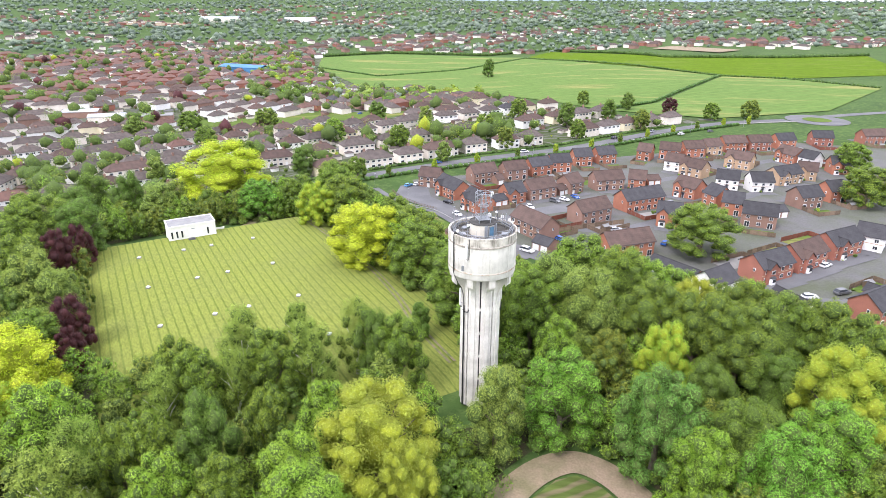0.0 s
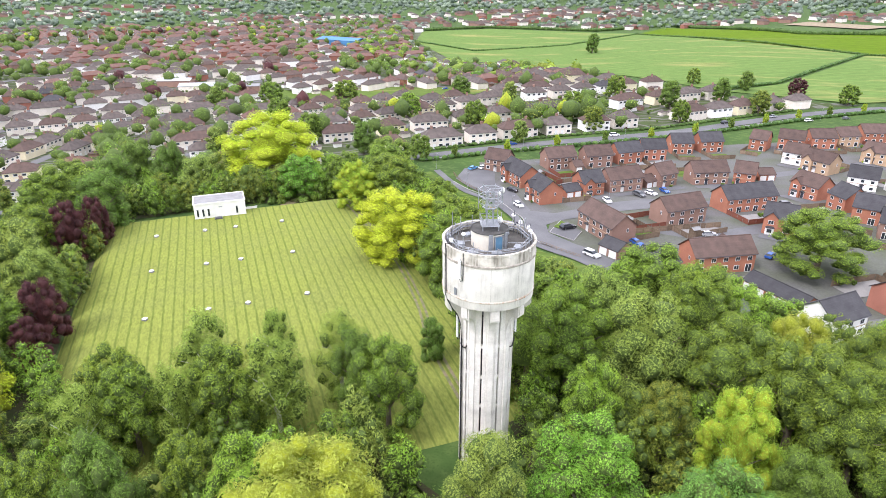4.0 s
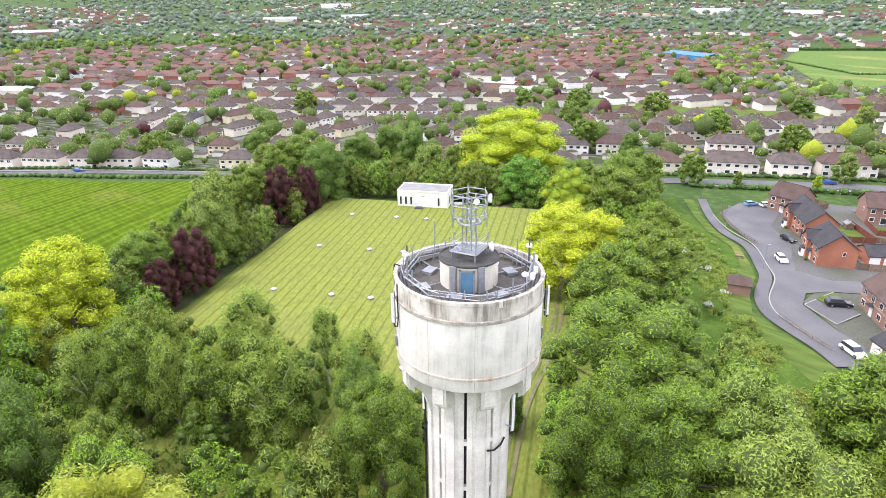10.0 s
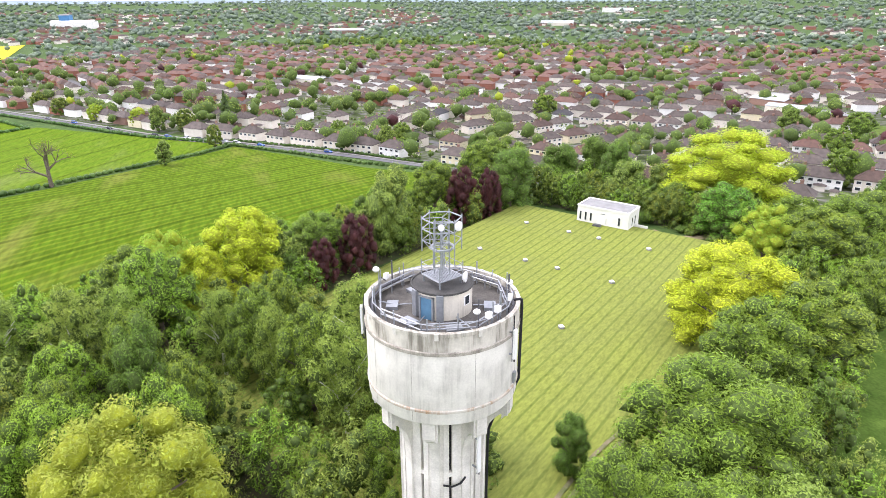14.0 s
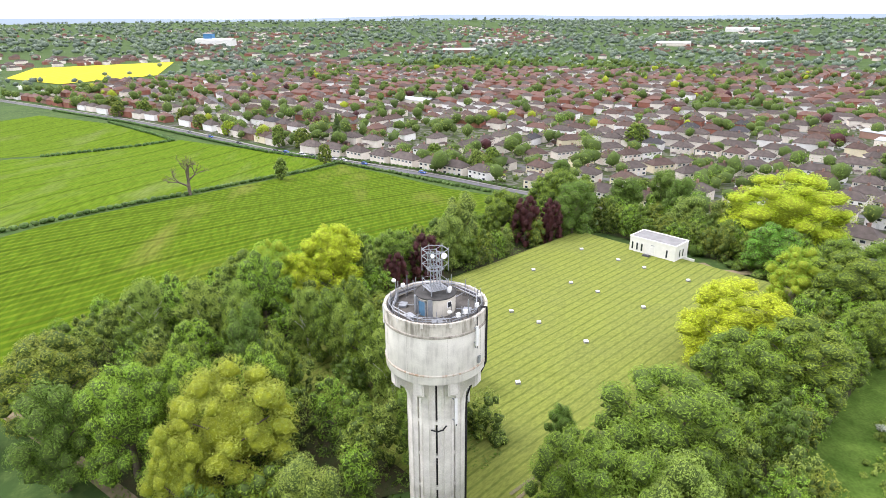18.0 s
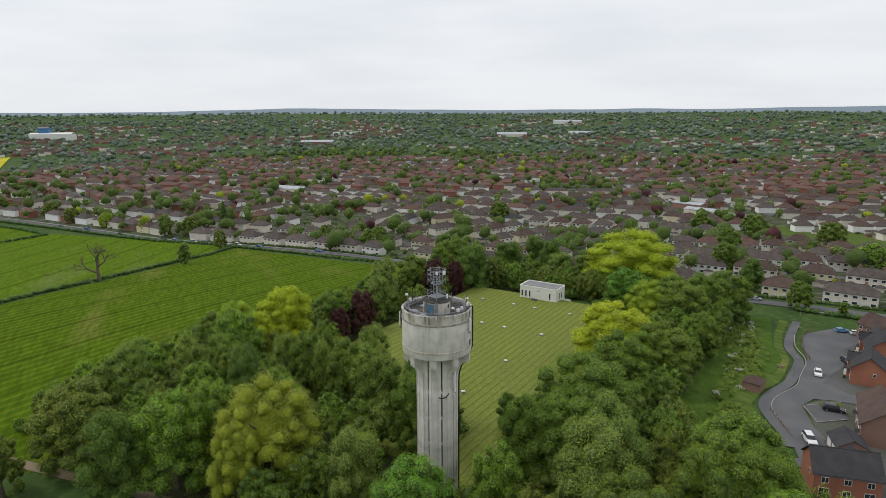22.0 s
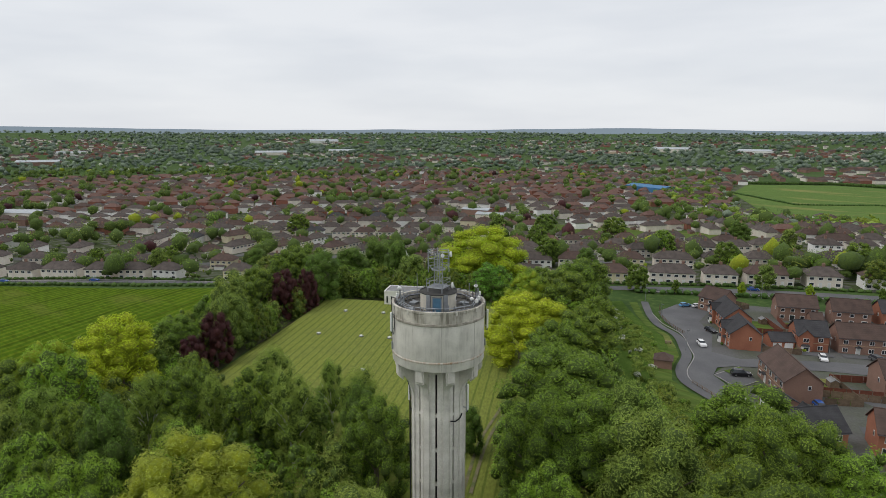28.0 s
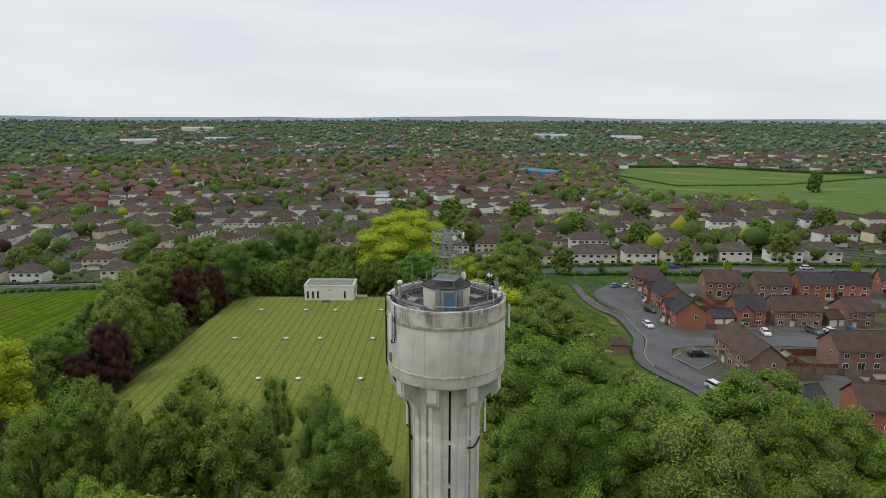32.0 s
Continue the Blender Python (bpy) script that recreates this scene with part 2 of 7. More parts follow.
BRICKS = {
    "o": brick_material("orange_brick", (0.39, 0.165, 0.10), (0.33, 0.135, 0.085)),
    "r": brick_material("red_brick", (0.33, 0.135, 0.095), (0.27, 0.115, 0.08)),
    "b": brick_material("brown_brick", (0.28, 0.172, 0.132), (0.235, 0.145, 0.112)),
    "y": brick_material("buff_brick", (0.46, 0.32, 0.20), (0.40, 0.28, 0.18)),
    "w": brick_material("white_painted_wall", (0.84, 0.83, 0.80), (0.78, 0.77, 0.74)),
    "p": brick_material("pebbledash_wall", (0.74, 0.69, 0.61), (0.66, 0.60, 0.52)),
    "c": brick_material("cream_render_wall", (0.72, 0.65, 0.45), (0.64, 0.58, 0.42)),
}


def tile_material(name, colour, second, rows=0.33):
    """Roof tiles: courses as fine steps of relief along the slope."""
    m = material(name, colour, 0.9, 0.22, 0.5, 14, 0.0, second=second, object_vary=0.15)
    n, l = m.node_tree.nodes, m.node_tree.links
    co, wave, bp = n.new("ShaderNodeTexCoord"), n.new("ShaderNodeTexWave"), n.new("ShaderNodeBump")
    wave.bands_direction, wave.wave_profile = "Z", "SAW"
    wave.inputs["Scale"].default_value = 0.314 / (rows * 0.64) * 0.5
    bp.inputs["Strength"].default_value, bp.inputs["Distance"].default_value = 0.6, 0.04
    l.new(co.outputs["Object"], wave.inputs["Vector"])
    l.new(wave.outputs["Fac"], bp.inputs["Height"])
    l.new(bp.outputs[0], n["Principled BSDF"].inputs["Normal"])
    return m


TILES = {
    "grey": tile_material("slate_grey_tiles", (0.058, 0.057, 0.060), (0.042, 0.041, 0.044)),
    "brown": tile_material("brown_tiles", (0.105, 0.070, 0.058), (0.072, 0.050, 0.042)),
    "old": tile_material("weathered_tiles", (0.112, 0.092, 0.082), (0.070, 0.058, 0.052)),
    "red": tile_material("red_tiles", (0.155, 0.088, 0.070), (0.11, 0.066, 0.054)),
}


# ---- building blocks ----
def mesh_of(name, verts, faces, mats, index=None, smooth=False):
    me = bpy.data.meshes.new(name)
    me.from_pydata([tuple(v) for v in verts], [], [tuple(f) for f in faces])
    for m in mats if isinstance(mats, (list, tuple)) else [mats]:
        me.materials.append(m)
    if index is not None:
        me.polygons.foreach_set("material_index", np.asarray(index, dtype=np.int32))
    if smooth:
        me.polygons.foreach_set("use_smooth", np.ones(len(me.polygons), dtype=bool))
    me.update()
    return me


def mesh_np(name, v, f, mat, smooth=False):
    """A mesh from arrays: v (n, 3), f (m, k) with k corners a face."""
    me = bpy.data.meshes.new(name)
    v, f = np.asarray(v, np.float32), np.asarray(f, np.int32)
    k = f.shape[1]
    me.vertices.add(len(v))
    me.vertices.foreach_set("co", v.ravel())
    me.loops.add(f.size)
    me.loops.foreach_set("vertex_index", f.ravel())
    me.polygons.add(len(f))
    me.polygons.foreach_set("loop_start", np.arange(0, f.size, k, dtype=np.int32))
    me.polygons.foreach_set("loop_total", np.full(len(f), k, np.int32))
    if smooth:
        me.polygons.foreach_set("use_smooth", np.ones(len(f), dtype=bool))
    me.materials.append(mat)
    me.update(calc_edges=True)
    return me


def child(name, data, parent, m=None, label=""):
    ob = new(name, data)
    ob.parent = parent
    if m is not None:
        ob.matrix_basis = m
    return tagged(ob, label)


def thing(name, m, label, category, group="", kind=""):
    ob = new(name)
    ob.empty_display_size = 0.3
    ob.matrix_basis = m
    return tagged(ob, label, category, group, kind)


BOX_F = ((0, 3, 2, 1), (4, 5, 6, 7), (0, 1, 5, 4), (1, 2, 6, 5), (2, 3, 7, 6), (3, 0, 4, 7))


class Shape:
    """Gathers simple solids into one mesh."""

    def __init__(self):
        self.v, self.f, self.i = [], [], []

    def add(self, verts, faces, mat=0):
        n = len(self.v)
        self.v += [tuple(x) for x in verts]
        self.f += [tuple(n + j for j in f) for f in faces]
        self.i += [mat] * len(faces)
        return self

    def box(self, x0, y0, z0, x1, y1, z1, mat=0, m=None):
        vs = [(x0, y0, z0), (x1, y0, z0), (x1, y1, z0), (x0, y1, z0), (x0, y0, z1), (x1, y0, z1), (x1, y1, z1), (x0, y1, z1)]
        return self.add([m @ Vector(v) for v in vs] if m else vs, BOX_F, mat)

    def tube(self, a, b, r, n=6, r2=None, mat=0):
        a, b = Vector(a), Vector(b)
        d = (b - a).normalized()
        s = d.orthogonal().normalized()
        t = d.cross(s)
        r2 = r if r2 is None else r2
        vs = [a + (s * math.cos(q) + t * math.sin(q)) * r for q in (2 * math.pi * k / n for k in range(n))]
        vs += [b + (s * math.cos(q) + t * math.sin(q)) * r2 for q in (2 * math.pi * k / n for k in range(n))]
        fs = [(k, (k + 1) % n, n + (k + 1) % n, n + k) for k in range(n)] + [tuple(range(n - 1, -1, -1)), tuple(range(n, 2 * n))]
        return self.add(vs, fs, mat)

    def path(self, pts, r, n=6, mat=0):
        for a, b in zip(pts, pts[1:]):
            self.tube(a, b, r, n, mat=mat)
        return self

    def lathe(self, profile, n=48, mat=0, closed=False):
        """profile: (radius, z) from bottom to top, outside."""
        vs = [(r * math.cos(2 * math.pi * k / n), r * math.sin(2 * math.pi * k / n), z) for r, z in profile for k in range(n)]
        m = len(profile)
        fs = []
        for j in range(m if closed else m - 1):
            j2 = (j + 1) % m
            fs += [(j * n + k, j * n + (k + 1) % n, j2 * n + (k + 1) % n, j2 * n + k) for k in range(n)]
        return self.add(vs, fs, mat)

    def prism(self, outline, z0, z1, mat=0, m=None):
        n = len(outline)
        vs = [(x, y, z0) for x, y in outline] + [(x, y, z1) for x, y in outline]
        fs = [(k, (k + 1) % n, n + (k + 1) % n, n + k) for k in range(n)] + [tuple(range(n - 1, -1, -1)), tuple(range(n, 2 * n))]
        return self.add([m @ Vector(v) for v in vs] if m else vs, fs, mat)

    def ball(self, c, r, n=10, mat=0):
        prof = [(max(1e-3, r * math.sin(math.pi * j / n)), -r * math.cos(math.pi * j / n)) for j in range(n + 1)]
        vs = [(c[0] + q * math.cos(2 * math.pi * k / n), c[1] + q * math.sin(2 * math.pi * k / n), c[2] + z) for q, z in prof for k in range(n)]
        fs = [(j * n + k, j * n + (k + 1) % n, (j + 1) * n + (k + 1) % n, (j + 1) * n + k) for j in range(n) for k in range(n)]
        return self.add(vs, fs, mat)

    def mesh(self, name, *mats, smooth=False):
        return mesh_of(name, self.v, self.f, list(mats), self.i if len(mats) > 1 else None, smooth)


def auto_smooth(me, angle=35):
    me.polygons.foreach_set("use_smooth", np.ones(len(me.polygons), dtype=bool))
    me.set_sharp_from_angle(angle=radians(angle))
    return me


def step(a, b, x):
    t = min(1.0, max(0.0, (x - a) / (b - a)))
    return t * t * (3 - 2 * t)


def ground_z(x, y):
    """The lie of the land: a low rise round the tower, falling to the west, climbing again far away."""
    r = math.hypot(x, y)
    z = -5.4 - 1.0 * step(45, 95, r) - 3.0 * step(100, 165, y - 0.3 * x) - 15.0 * step(80, 340, -x * 0.94 + y * 0.34)
    z += 55.0 * step(1300, 4700, r) + 7 * noise.noise((x * 0.0011, y * 0.0011, 2.0)) * step(700, 2200, r)
    a = math.atan2(y, x)
    z += step(3000, 4600, r) * (9 * noise.noise((math.cos(a) * 4.0, math.sin(a) * 4.0, 5.0)))
    return z


# ---- ground: one sheet to the horizon ----
def ground_material():
    m = bpy.data.materials.new("meadow_ground")
    m.use_nodes = True
    n, l = m.node_tree.nodes, m.node_tree.links
    b = n["Principled BSDF"]
    b.inputs["Roughness"].default_value = 0.95
    b.inputs["Specular IOR Level"].default_value = 0.1
    co = n.new("ShaderNodeTexCoord")
    cur = None
    for scale, lo, hi, colour in ((0.03, 0.42, 0.6, (0.055, 0.10, 0.025)), (0.35, 0.45, 0.7, (0.085, 0.13, 0.035)), (2.5, 0.5, 0.75, (0.04, 0.08, 0.02))):
        nz, mr, mx = n.new("ShaderNodeTexNoise"), n.new("ShaderNodeMapRange"), n.new("ShaderNodeMix")
        mx.data_type = "RGBA"
        nz.inputs["Scale"].default_value, nz.inputs["Detail"].default_value = scale, 5
        l.new(co.outputs["Object"], nz.inputs["Vector"])
        mr.inputs[1].default_value, mr.inputs[2].default_value = lo, hi
        l.new(nz.outputs["Fac"], mr.inputs[0])
        l.new(mr.outputs[0], mx.inputs[0])
        if cur:
            l.new(cur, mx.inputs[6])
        else:
            mx.inputs[6].default_value = (0.04, 0.075, 0.02, 1)
        mx.inputs[7].default_value = (*colour, 1)
        cur = mx.outputs[2]
    l.new(cur, b.inputs["Base Color"])
    return m


def polar_sheet(name, rings, seg, mat):
    v, f = [(0, 0, ground_z(0, 0))], []
    for r in rings:
        for k in range(seg):
            a = 2 * math.pi * k / seg
            v.append((r * math.cos(a), r * math.sin(a), ground_z(r * math.cos(a), r * math.sin(a))))
    for k in range(seg):
        f.append((0, 1 + k, 1 + (k + 1) % seg))
    for j in range(len(rings) - 1):
        for k in range(seg):
            a, b = 1 + j * seg + k, 1 + j * seg + (k + 1) % seg
            f.append((a, a + seg, b + seg, b))
    ob = new(name, mesh_of(name, v, f, mat, smooth=True))
    return ob


rings, r = [], 0.0
while r < 4700:
    r += 8 if r < 420 else r * 0.035
    rings.append(min(r, 4700))
tagged(polar_sheet("ground", rings, 144, ground_material()), "rough green meadow and garden ground reaching the horizon", "ground", kind="structure")


def drape(name, outline, lift, mat, label, category, cell=12.0, kind="structure", parent=None):
    """A sheet laid on the ground inside an outline (convex or not), cut into cells so that it follows the land."""
    bm = bmesh.new()
    bm.faces.new([bm.verts.new((x, y, 0)) for x, y in outline])
    xs, ys = [p[0] for p in outline], [p[1] for p in outline]
    for axis, lo, hi in ((0, min(xs), max(xs)), (1, min(ys), max(ys))):
        q = lo + cell
        while q < hi:
            no, co = [(1, 0, 0), (0, 1, 0)][axis], [(q, 0, 0), (0, q, 0)][axis]
            bmesh.ops.bisect_plane(bm, geom=bm.verts[:] + bm.edges[:] + bm.faces[:], plane_co=co, plane_no=no)
            q += cell
    for vert in bm.verts:
        vert.co.z = ground_z(vert.co.x, vert.co.y) + lift
    bmesh.ops.recalc_face_normals(bm, faces=bm.faces[:])
    if sum(f.normal.z for f in bm.faces) < 0:
        bmesh.ops.reverse_faces(bm, faces=bm.faces[:])
    me = bpy.data.meshes.new(name)
    bm.to_mesh(me)
    bm.free()
    me.materials.append(mat)
    ob = new(name, me)
    return tagged(ob, label, category, kind=kind)


def ribbon(pts, width, spacing=8.0):
    """Left and right edges of a strip along a polyline, resampled."""
    out = []
    P = [Vector((x, y)) for x, y in pts]
    for a, b in zip(P, P[1:]):
        n = max(1, int((b - a).length / spacing))
        out += [a + (b - a) * (k / n) for k in range(n)]
    out.append(P[-1])
    rows = []
    for i, p in enumerate(out):
        d = (out[min(i + 1, len(out) - 1)] - out[max(i - 1, 0)]).normalized()
        rows.append((p, Vector((-d.y, d.x)) * width / 2))
    return rows


def smooth(pts, n=5):
    """Rounds the corners of a polyline."""
    P = [Vector(p) for p in pts]
    out = []
    for i in range(len(P) - 1):
        a, b, c, d = P[max(0, i - 1)], P[i], P[i + 1], P[min(len(P) - 1, i + 2)]
        for k in range(n):
            t = k / n
            q = 0.5 * (2 * b + (c - a) * t + (2 * a - 5 * b + 4 * c - d) * t * t + (3 * b - a - 3 * c + d) * t ** 3)
            out.append((q.x, q.y))
    return out + [tuple(P[-1])]


def strip(name, pts, width, lift, mat, label, category, thick=0.0, kind="structure", top=ground_z):
    rows = ribbon(smooth(pts) if len(pts) < 14 and name != "bay_kerb" else pts, width)
    v, f = [], []
    for p, w in rows:
        for q in (p + w, p - w):
            v.append((q.x, q.y, top(q.x, q.y) + lift))
    for i in range(len(rows) - 1):
        f.append((2 * i, 2 * i + 1, 2 * i + 3, 2 * i + 2))
    if thick:
        n = len(v)
        v += [(x, y, z - thick) for x, y, z in v]
        for i in range(len(rows) - 1):
            f += [(2 * i, 2 * i + 2, n + 2 * i + 2, n + 2 * i), (2 * i + 1, n + 2 * i + 1, n + 2 * i + 3, 2 * i + 3)]
    return tagged(new(name, mesh_of(name, v, f, mat)), label, category, kind=kind)


# ---- lawn over the covered reservoir ----
LU, LV = Vector((0.812, 0.584)), Vector((0.584, -0.812))
LAWN_O = Vector((-103.7, 57.9))
LAWN_Z = -4.45


def lawn_xy(u, v):
    p = LAWN_O + LU * u + LV * v
    return p.x, p.y


def lawn_material():
    m = bpy.data.materials.new("mown_lawn")
    m.use_nodes = True
    n, l = m.node_tree.nodes, m.node_tree.links
    b = n["Principled BSDF"]
    b.inputs["Roughness"].default_value = 0.95
    b.inputs["Specular IOR Level"].default_value = 0.1
    co, sep = n.new("ShaderNodeTexCoord"), n.new("ShaderNodeSeparateXYZ")
    l.new(co.outputs["Object"], sep.inputs[0])
    wob = n.new("ShaderNodeTexNoise")
    wob.inputs["Scale"].default_value = 0.25
    l.new(co.outputs["Object"], wob.inputs["Vector"])
    ma = n.new("ShaderNodeMath")
    ma.operation = "MULTIPLY_ADD"
    ma.inputs[1].default_value = 0.35
    l.new(wob.outputs["Fac"], ma.inputs[0])
    l.new(sep.outputs[0], ma.inputs[2])
    k = n.new("ShaderNodeMath")
    k.operation = "MULTIPLY"
    k.inputs[1].default_value = 2 * math.pi / 2.06
    l.new(ma.outputs[0], k.inputs[0])
    s = n.new("ShaderNodeMath")
    s.operation = "SINE"
    l.new(k.outputs[0], s.inputs[0])
    st = n.new("ShaderNodeMapRange")
    st.inputs[1].default_value, st.inputs[2].default_value = -1.0, -0.6
    l.new(s.outputs[0], st.inputs[0])
    mx = n.new("ShaderNodeMix")
    mx.data_type = "RGBA"
    mx.inputs[6].default_value, mx.inputs[7].default_value = (0.114, 0.146, 0.027, 1), (0.184, 0.214, 0.043, 1)
    l.new(st.outputs[0], mx.inputs[0])
    patch, pm, mx2 = n.new("ShaderNodeTexNoise"), n.new("ShaderNodeMapRange"), n.new("ShaderNodeMix")
    patch.inputs["Scale"].default_value, patch.inputs["Detail"].default_value = 0.09, 6
    l.new(co.outputs["Object"], patch.inputs["Vector"])
    pm.inputs[1].default_value, pm.inputs[2].default_value, pm.inputs[4].default_value = 0.42, 0.7, 0.4
    l.new(patch.outputs["Fac"], pm.inputs[0])
    mx2.data_type = "RGBA"
    l.new(pm.outputs[0], mx2.inputs[0])
    l.new(mx.outputs[2], mx2.inputs[6])
    mx2.inputs[7].default_value = (0.15, 0.17, 0.05, 1)
    grain, hsv, gr = n.new("ShaderNodeTexNoise"), n.new("ShaderNodeHueSaturation"), n.new("ShaderNodeMapRange")
    grain.inputs["Scale"].default_value, grain.inputs["Detail"].default_value = 2.6, 8
    gm = n.new("ShaderNodeMapping")
    gm.inputs["Scale"].default_value = (1.0, 0.35, 1.0)
    l.new(co.outputs["Object"], gm.inputs["Vector"])
    l.new(gm.outputs[0], grain.inputs["Vector"])
    gr.inputs[1].default_value, gr.inputs[2].default_value, gr.inputs[3].default_value, gr.inputs[4].default_value = 0.3, 0.7, 0.8, 1.2
    l.new(grain.outputs["Fac"], gr.inputs[0])
    l.new(gr.outputs[0], hsv.inputs["Value"])
    l.new(mx2.outputs[2], hsv.inputs["Color"])
    l.new(hsv.outputs[0], b.inputs["Base Color"])
    return m


def lawn_top(x, y):
    """Height of the lawn, banks included, at a place of the plan."""
    p = Vector((x, y)) - LAWN_O
    a, b = p.dot(LU), p.dot(LV)
    edge = step(0, 1, min((a + 16) / 5, (b + 19) / 5, (66 - a) / 12, (104 - b) / 10))
    return max(LAWN_Z * edge + (ground_z(x, y) - 0.15) * (1 - edge), ground_z(x, y))


def build_lawn():
    v, f = [], []
    us = [-17, -15, -13, -11] + list(range(-9, 58, 6)) + [60, 66]
    vs = [-20, -18, -16, -14.5, -13] + list(range(-10, 100, 6)) + [104]
    for b in vs:
        for a in us:
            # the bank lies further back on the building's side
            x, y = lawn_xy(a, b)
            edge = min(1.0, max(0.0, min((a + 16) / 5, (b + 19) / 5, (66 - a) / 12, (104 - b) / 10)))
            z = LAWN_Z * step(0, 1, edge) + (ground_z(x, y) - 0.15) * (1 - step(0, 1, edge))
            v.append((a, b, z))
    n = len(us)
    for j in range(len(vs) - 1):
        for i in range(n - 1):
            f.append((j * n + i, (j + 1) * n + i, (j + 1) * n + i + 1, j * n + i + 1))
    ob = new("lawn", mesh_of("lawn", v, f, lawn_material(), smooth=True))
    ob.matrix_basis = Matrix(((LU.x, LV.x, 0, LAWN_O.x), (LU.y, LV.y, 0, LAWN_O.y), (0, 0, 1, 0), (0, 0, 0, 1)))
    return tagged(ob, "striped mown lawn over a covered reservoir", "lawn", kind="structure")


build_lawn()


# ---- fields, roads and paths ----
def field_material(name, colour, second, angle, spacing, depth=0.5, dry=(0.3, 0.26, 0.1), wander=3.0, tram=0.0):
    m = bpy.data.materials.new(name)
    m.use_nodes = True
    n, l = m.node_tree.nodes, m.node_tree.links
    b = n["Principled BSDF"]
    b.inputs["Roughness"].default_value = 0.95
    b.inputs["Specular IOR Level"].default_value = 0.02
    co, mp = n.new("ShaderNodeTexCoord"), n.new("ShaderNodeMapping")
    mp.inputs["Rotation"].default_value = (0, 0, radians(-angle))
    l.new(co.outputs["Object"], mp.inputs["Vector"])
    wave = n.new("ShaderNodeTexWave")
    wave.bands_direction = "Y"
    wave.inputs["Scale"].default_value = 0.314 / spacing
    wave.inputs["Distortion"].default_value, wave.inputs["Detail"].default_value, wave.inputs["Detail Scale"].default_value = wander, 3, 0.6
    l.new(mp.outputs[0], wave.inputs["Vector"])
    st = n.new("ShaderNodeMapRange")
    st.inputs[1].default_value, st.inputs[2].default_value, st.inputs[4].default_value = 0.45, 0.95, depth
    l.new(wave.outputs["Fac"], st.inputs[0])
    mx = n.new("ShaderNodeMix")
    mx.data_type = "RGBA"
    mx.inputs[6].default_value, mx.inputs[7].default_value = (*colour, 1), (*second, 1)
    l.new(st.outputs[0], mx.inputs[0])
    nz, mr, mx2 = n.new("ShaderNodeTexNoise"), n.new("ShaderNodeMapRange"), n.new("ShaderNodeMix")
    nz.inputs["Scale"].default_value, nz.inputs["Detail"].default_value = 0.03, 6
    mp2 = n.new("ShaderNodeMapping")
    mp2.inputs["Rotation"].default_value, mp2.inputs["Scale"].default_value = (0, 0, radians(-angle)), (0.4, 1.6, 1)
    l.new(co.outputs["Object"], mp2.inputs["Vector"])
    l.new(mp2.outputs[0], nz.inputs["Vector"])
    mr.inputs[1].default_value, mr.inputs[2].default_value, mr.inputs[4].default_value = 0.55, 0.78, 0.8
    l.new(nz.outputs["Fac"], mr.inputs[0])
    mx2.data_type = "RGBA"
    l.new(mr.outputs[0], mx2.inputs[0])
    l.new(mx.outputs[2], mx2.inputs[6])
    mx2.inputs[7].default_value = (*dry, 1)
    grain, gr, hsv = n.new("ShaderNodeTexNoise"), n.new("ShaderNodeMapRange"), n.new("ShaderNodeHueSaturation")
    grain.inputs["Scale"].default_value, grain.inputs["Detail"].default_value = 0.6, 7
    mp3 = n.new("ShaderNodeMapping")
    mp3.inputs["Rotation"].default_value, mp3.inputs["Scale"].default_value = (0, 0, radians(-angle)), (0.25, 1.4, 1)
    l.new(co.outputs["Object"], mp3.inputs["Vector"])
    l.new(mp3.outputs[0], grain.inputs["Vector"])
    gr.inputs[1].default_value, gr.inputs[2].default_value, gr.inputs[3].default_value, gr.inputs[4].default_value = 0.3, 0.7, 0.75, 1.25
    l.new(grain.outputs["Fac"], gr.inputs[0])
    l.new(mx2.outputs[2], hsv.inputs["Color"])
    value = gr.outputs[0]
    if tram:
        tw, tl, mu = n.new("ShaderNodeTexWave"), n.new("ShaderNodeMapRange"), n.new("ShaderNodeMath")
        tw.bands_direction = "Y"
        tw.inputs["Scale"].default_value = 0.314 / tram
        tw.inputs["Distortion"].default_value, tw.inputs["Detail Scale"].default_value = 1.6, 0.2
        l.new(mp.outputs[0], tw.inputs["Vector"])
        tl.inputs[1].default_value, tl.inputs[2].default_value, tl.inputs[3].default_value, tl.inputs[4].default_value = 0.965, 0.995, 1.0, 0.72
        l.new(tw.outputs["Fac"], tl.inputs[0])
        mu.operation = "MULTIPLY"
        l.new(value, mu.inputs[0])
        l.new(tl.outputs[0], mu.inputs[1])
        value = mu.outputs[0]
    l.new(value, hsv.inputs["Value"])
    l.new(hsv.outputs[0], b.inputs["Base Color"])
    return m


M_CROP = field_material("young_wheat", (0.060, 0.110, 0.006), (0.105, 0.146, 0.010), 126, 3.6, 0.85, dry=(0.17, 0.165, 0.04), wander=3.2, tram=21.0)
M_CROP2 = field_material("far_wheat", (0.084, 0.145, 0.008), (0.112, 0.163, 0.012), 160, 9.0, dry=(0.14, 0.17, 0.05), tram=24.0)
M_PASTURE = field_material("pale_pasture", (0.105, 0.17, 0.045), (0.135, 0.19, 0.053), 35, 12.0, 0.4)
M_RAPE = field_material("flowering_rape", (0.52, 0.46, 0.035), (0.42, 0.40, 0.05), 35, 12.0, 0.4, dry=(0.3, 0.34, 0.05))
M_ROUGH = material("rough_grass", (0.082, 0.135, 0.024), 0.95, 0.4, 0.3, 7, 0.6, second=(0.05, 0.095, 0.014), spec=0.05)
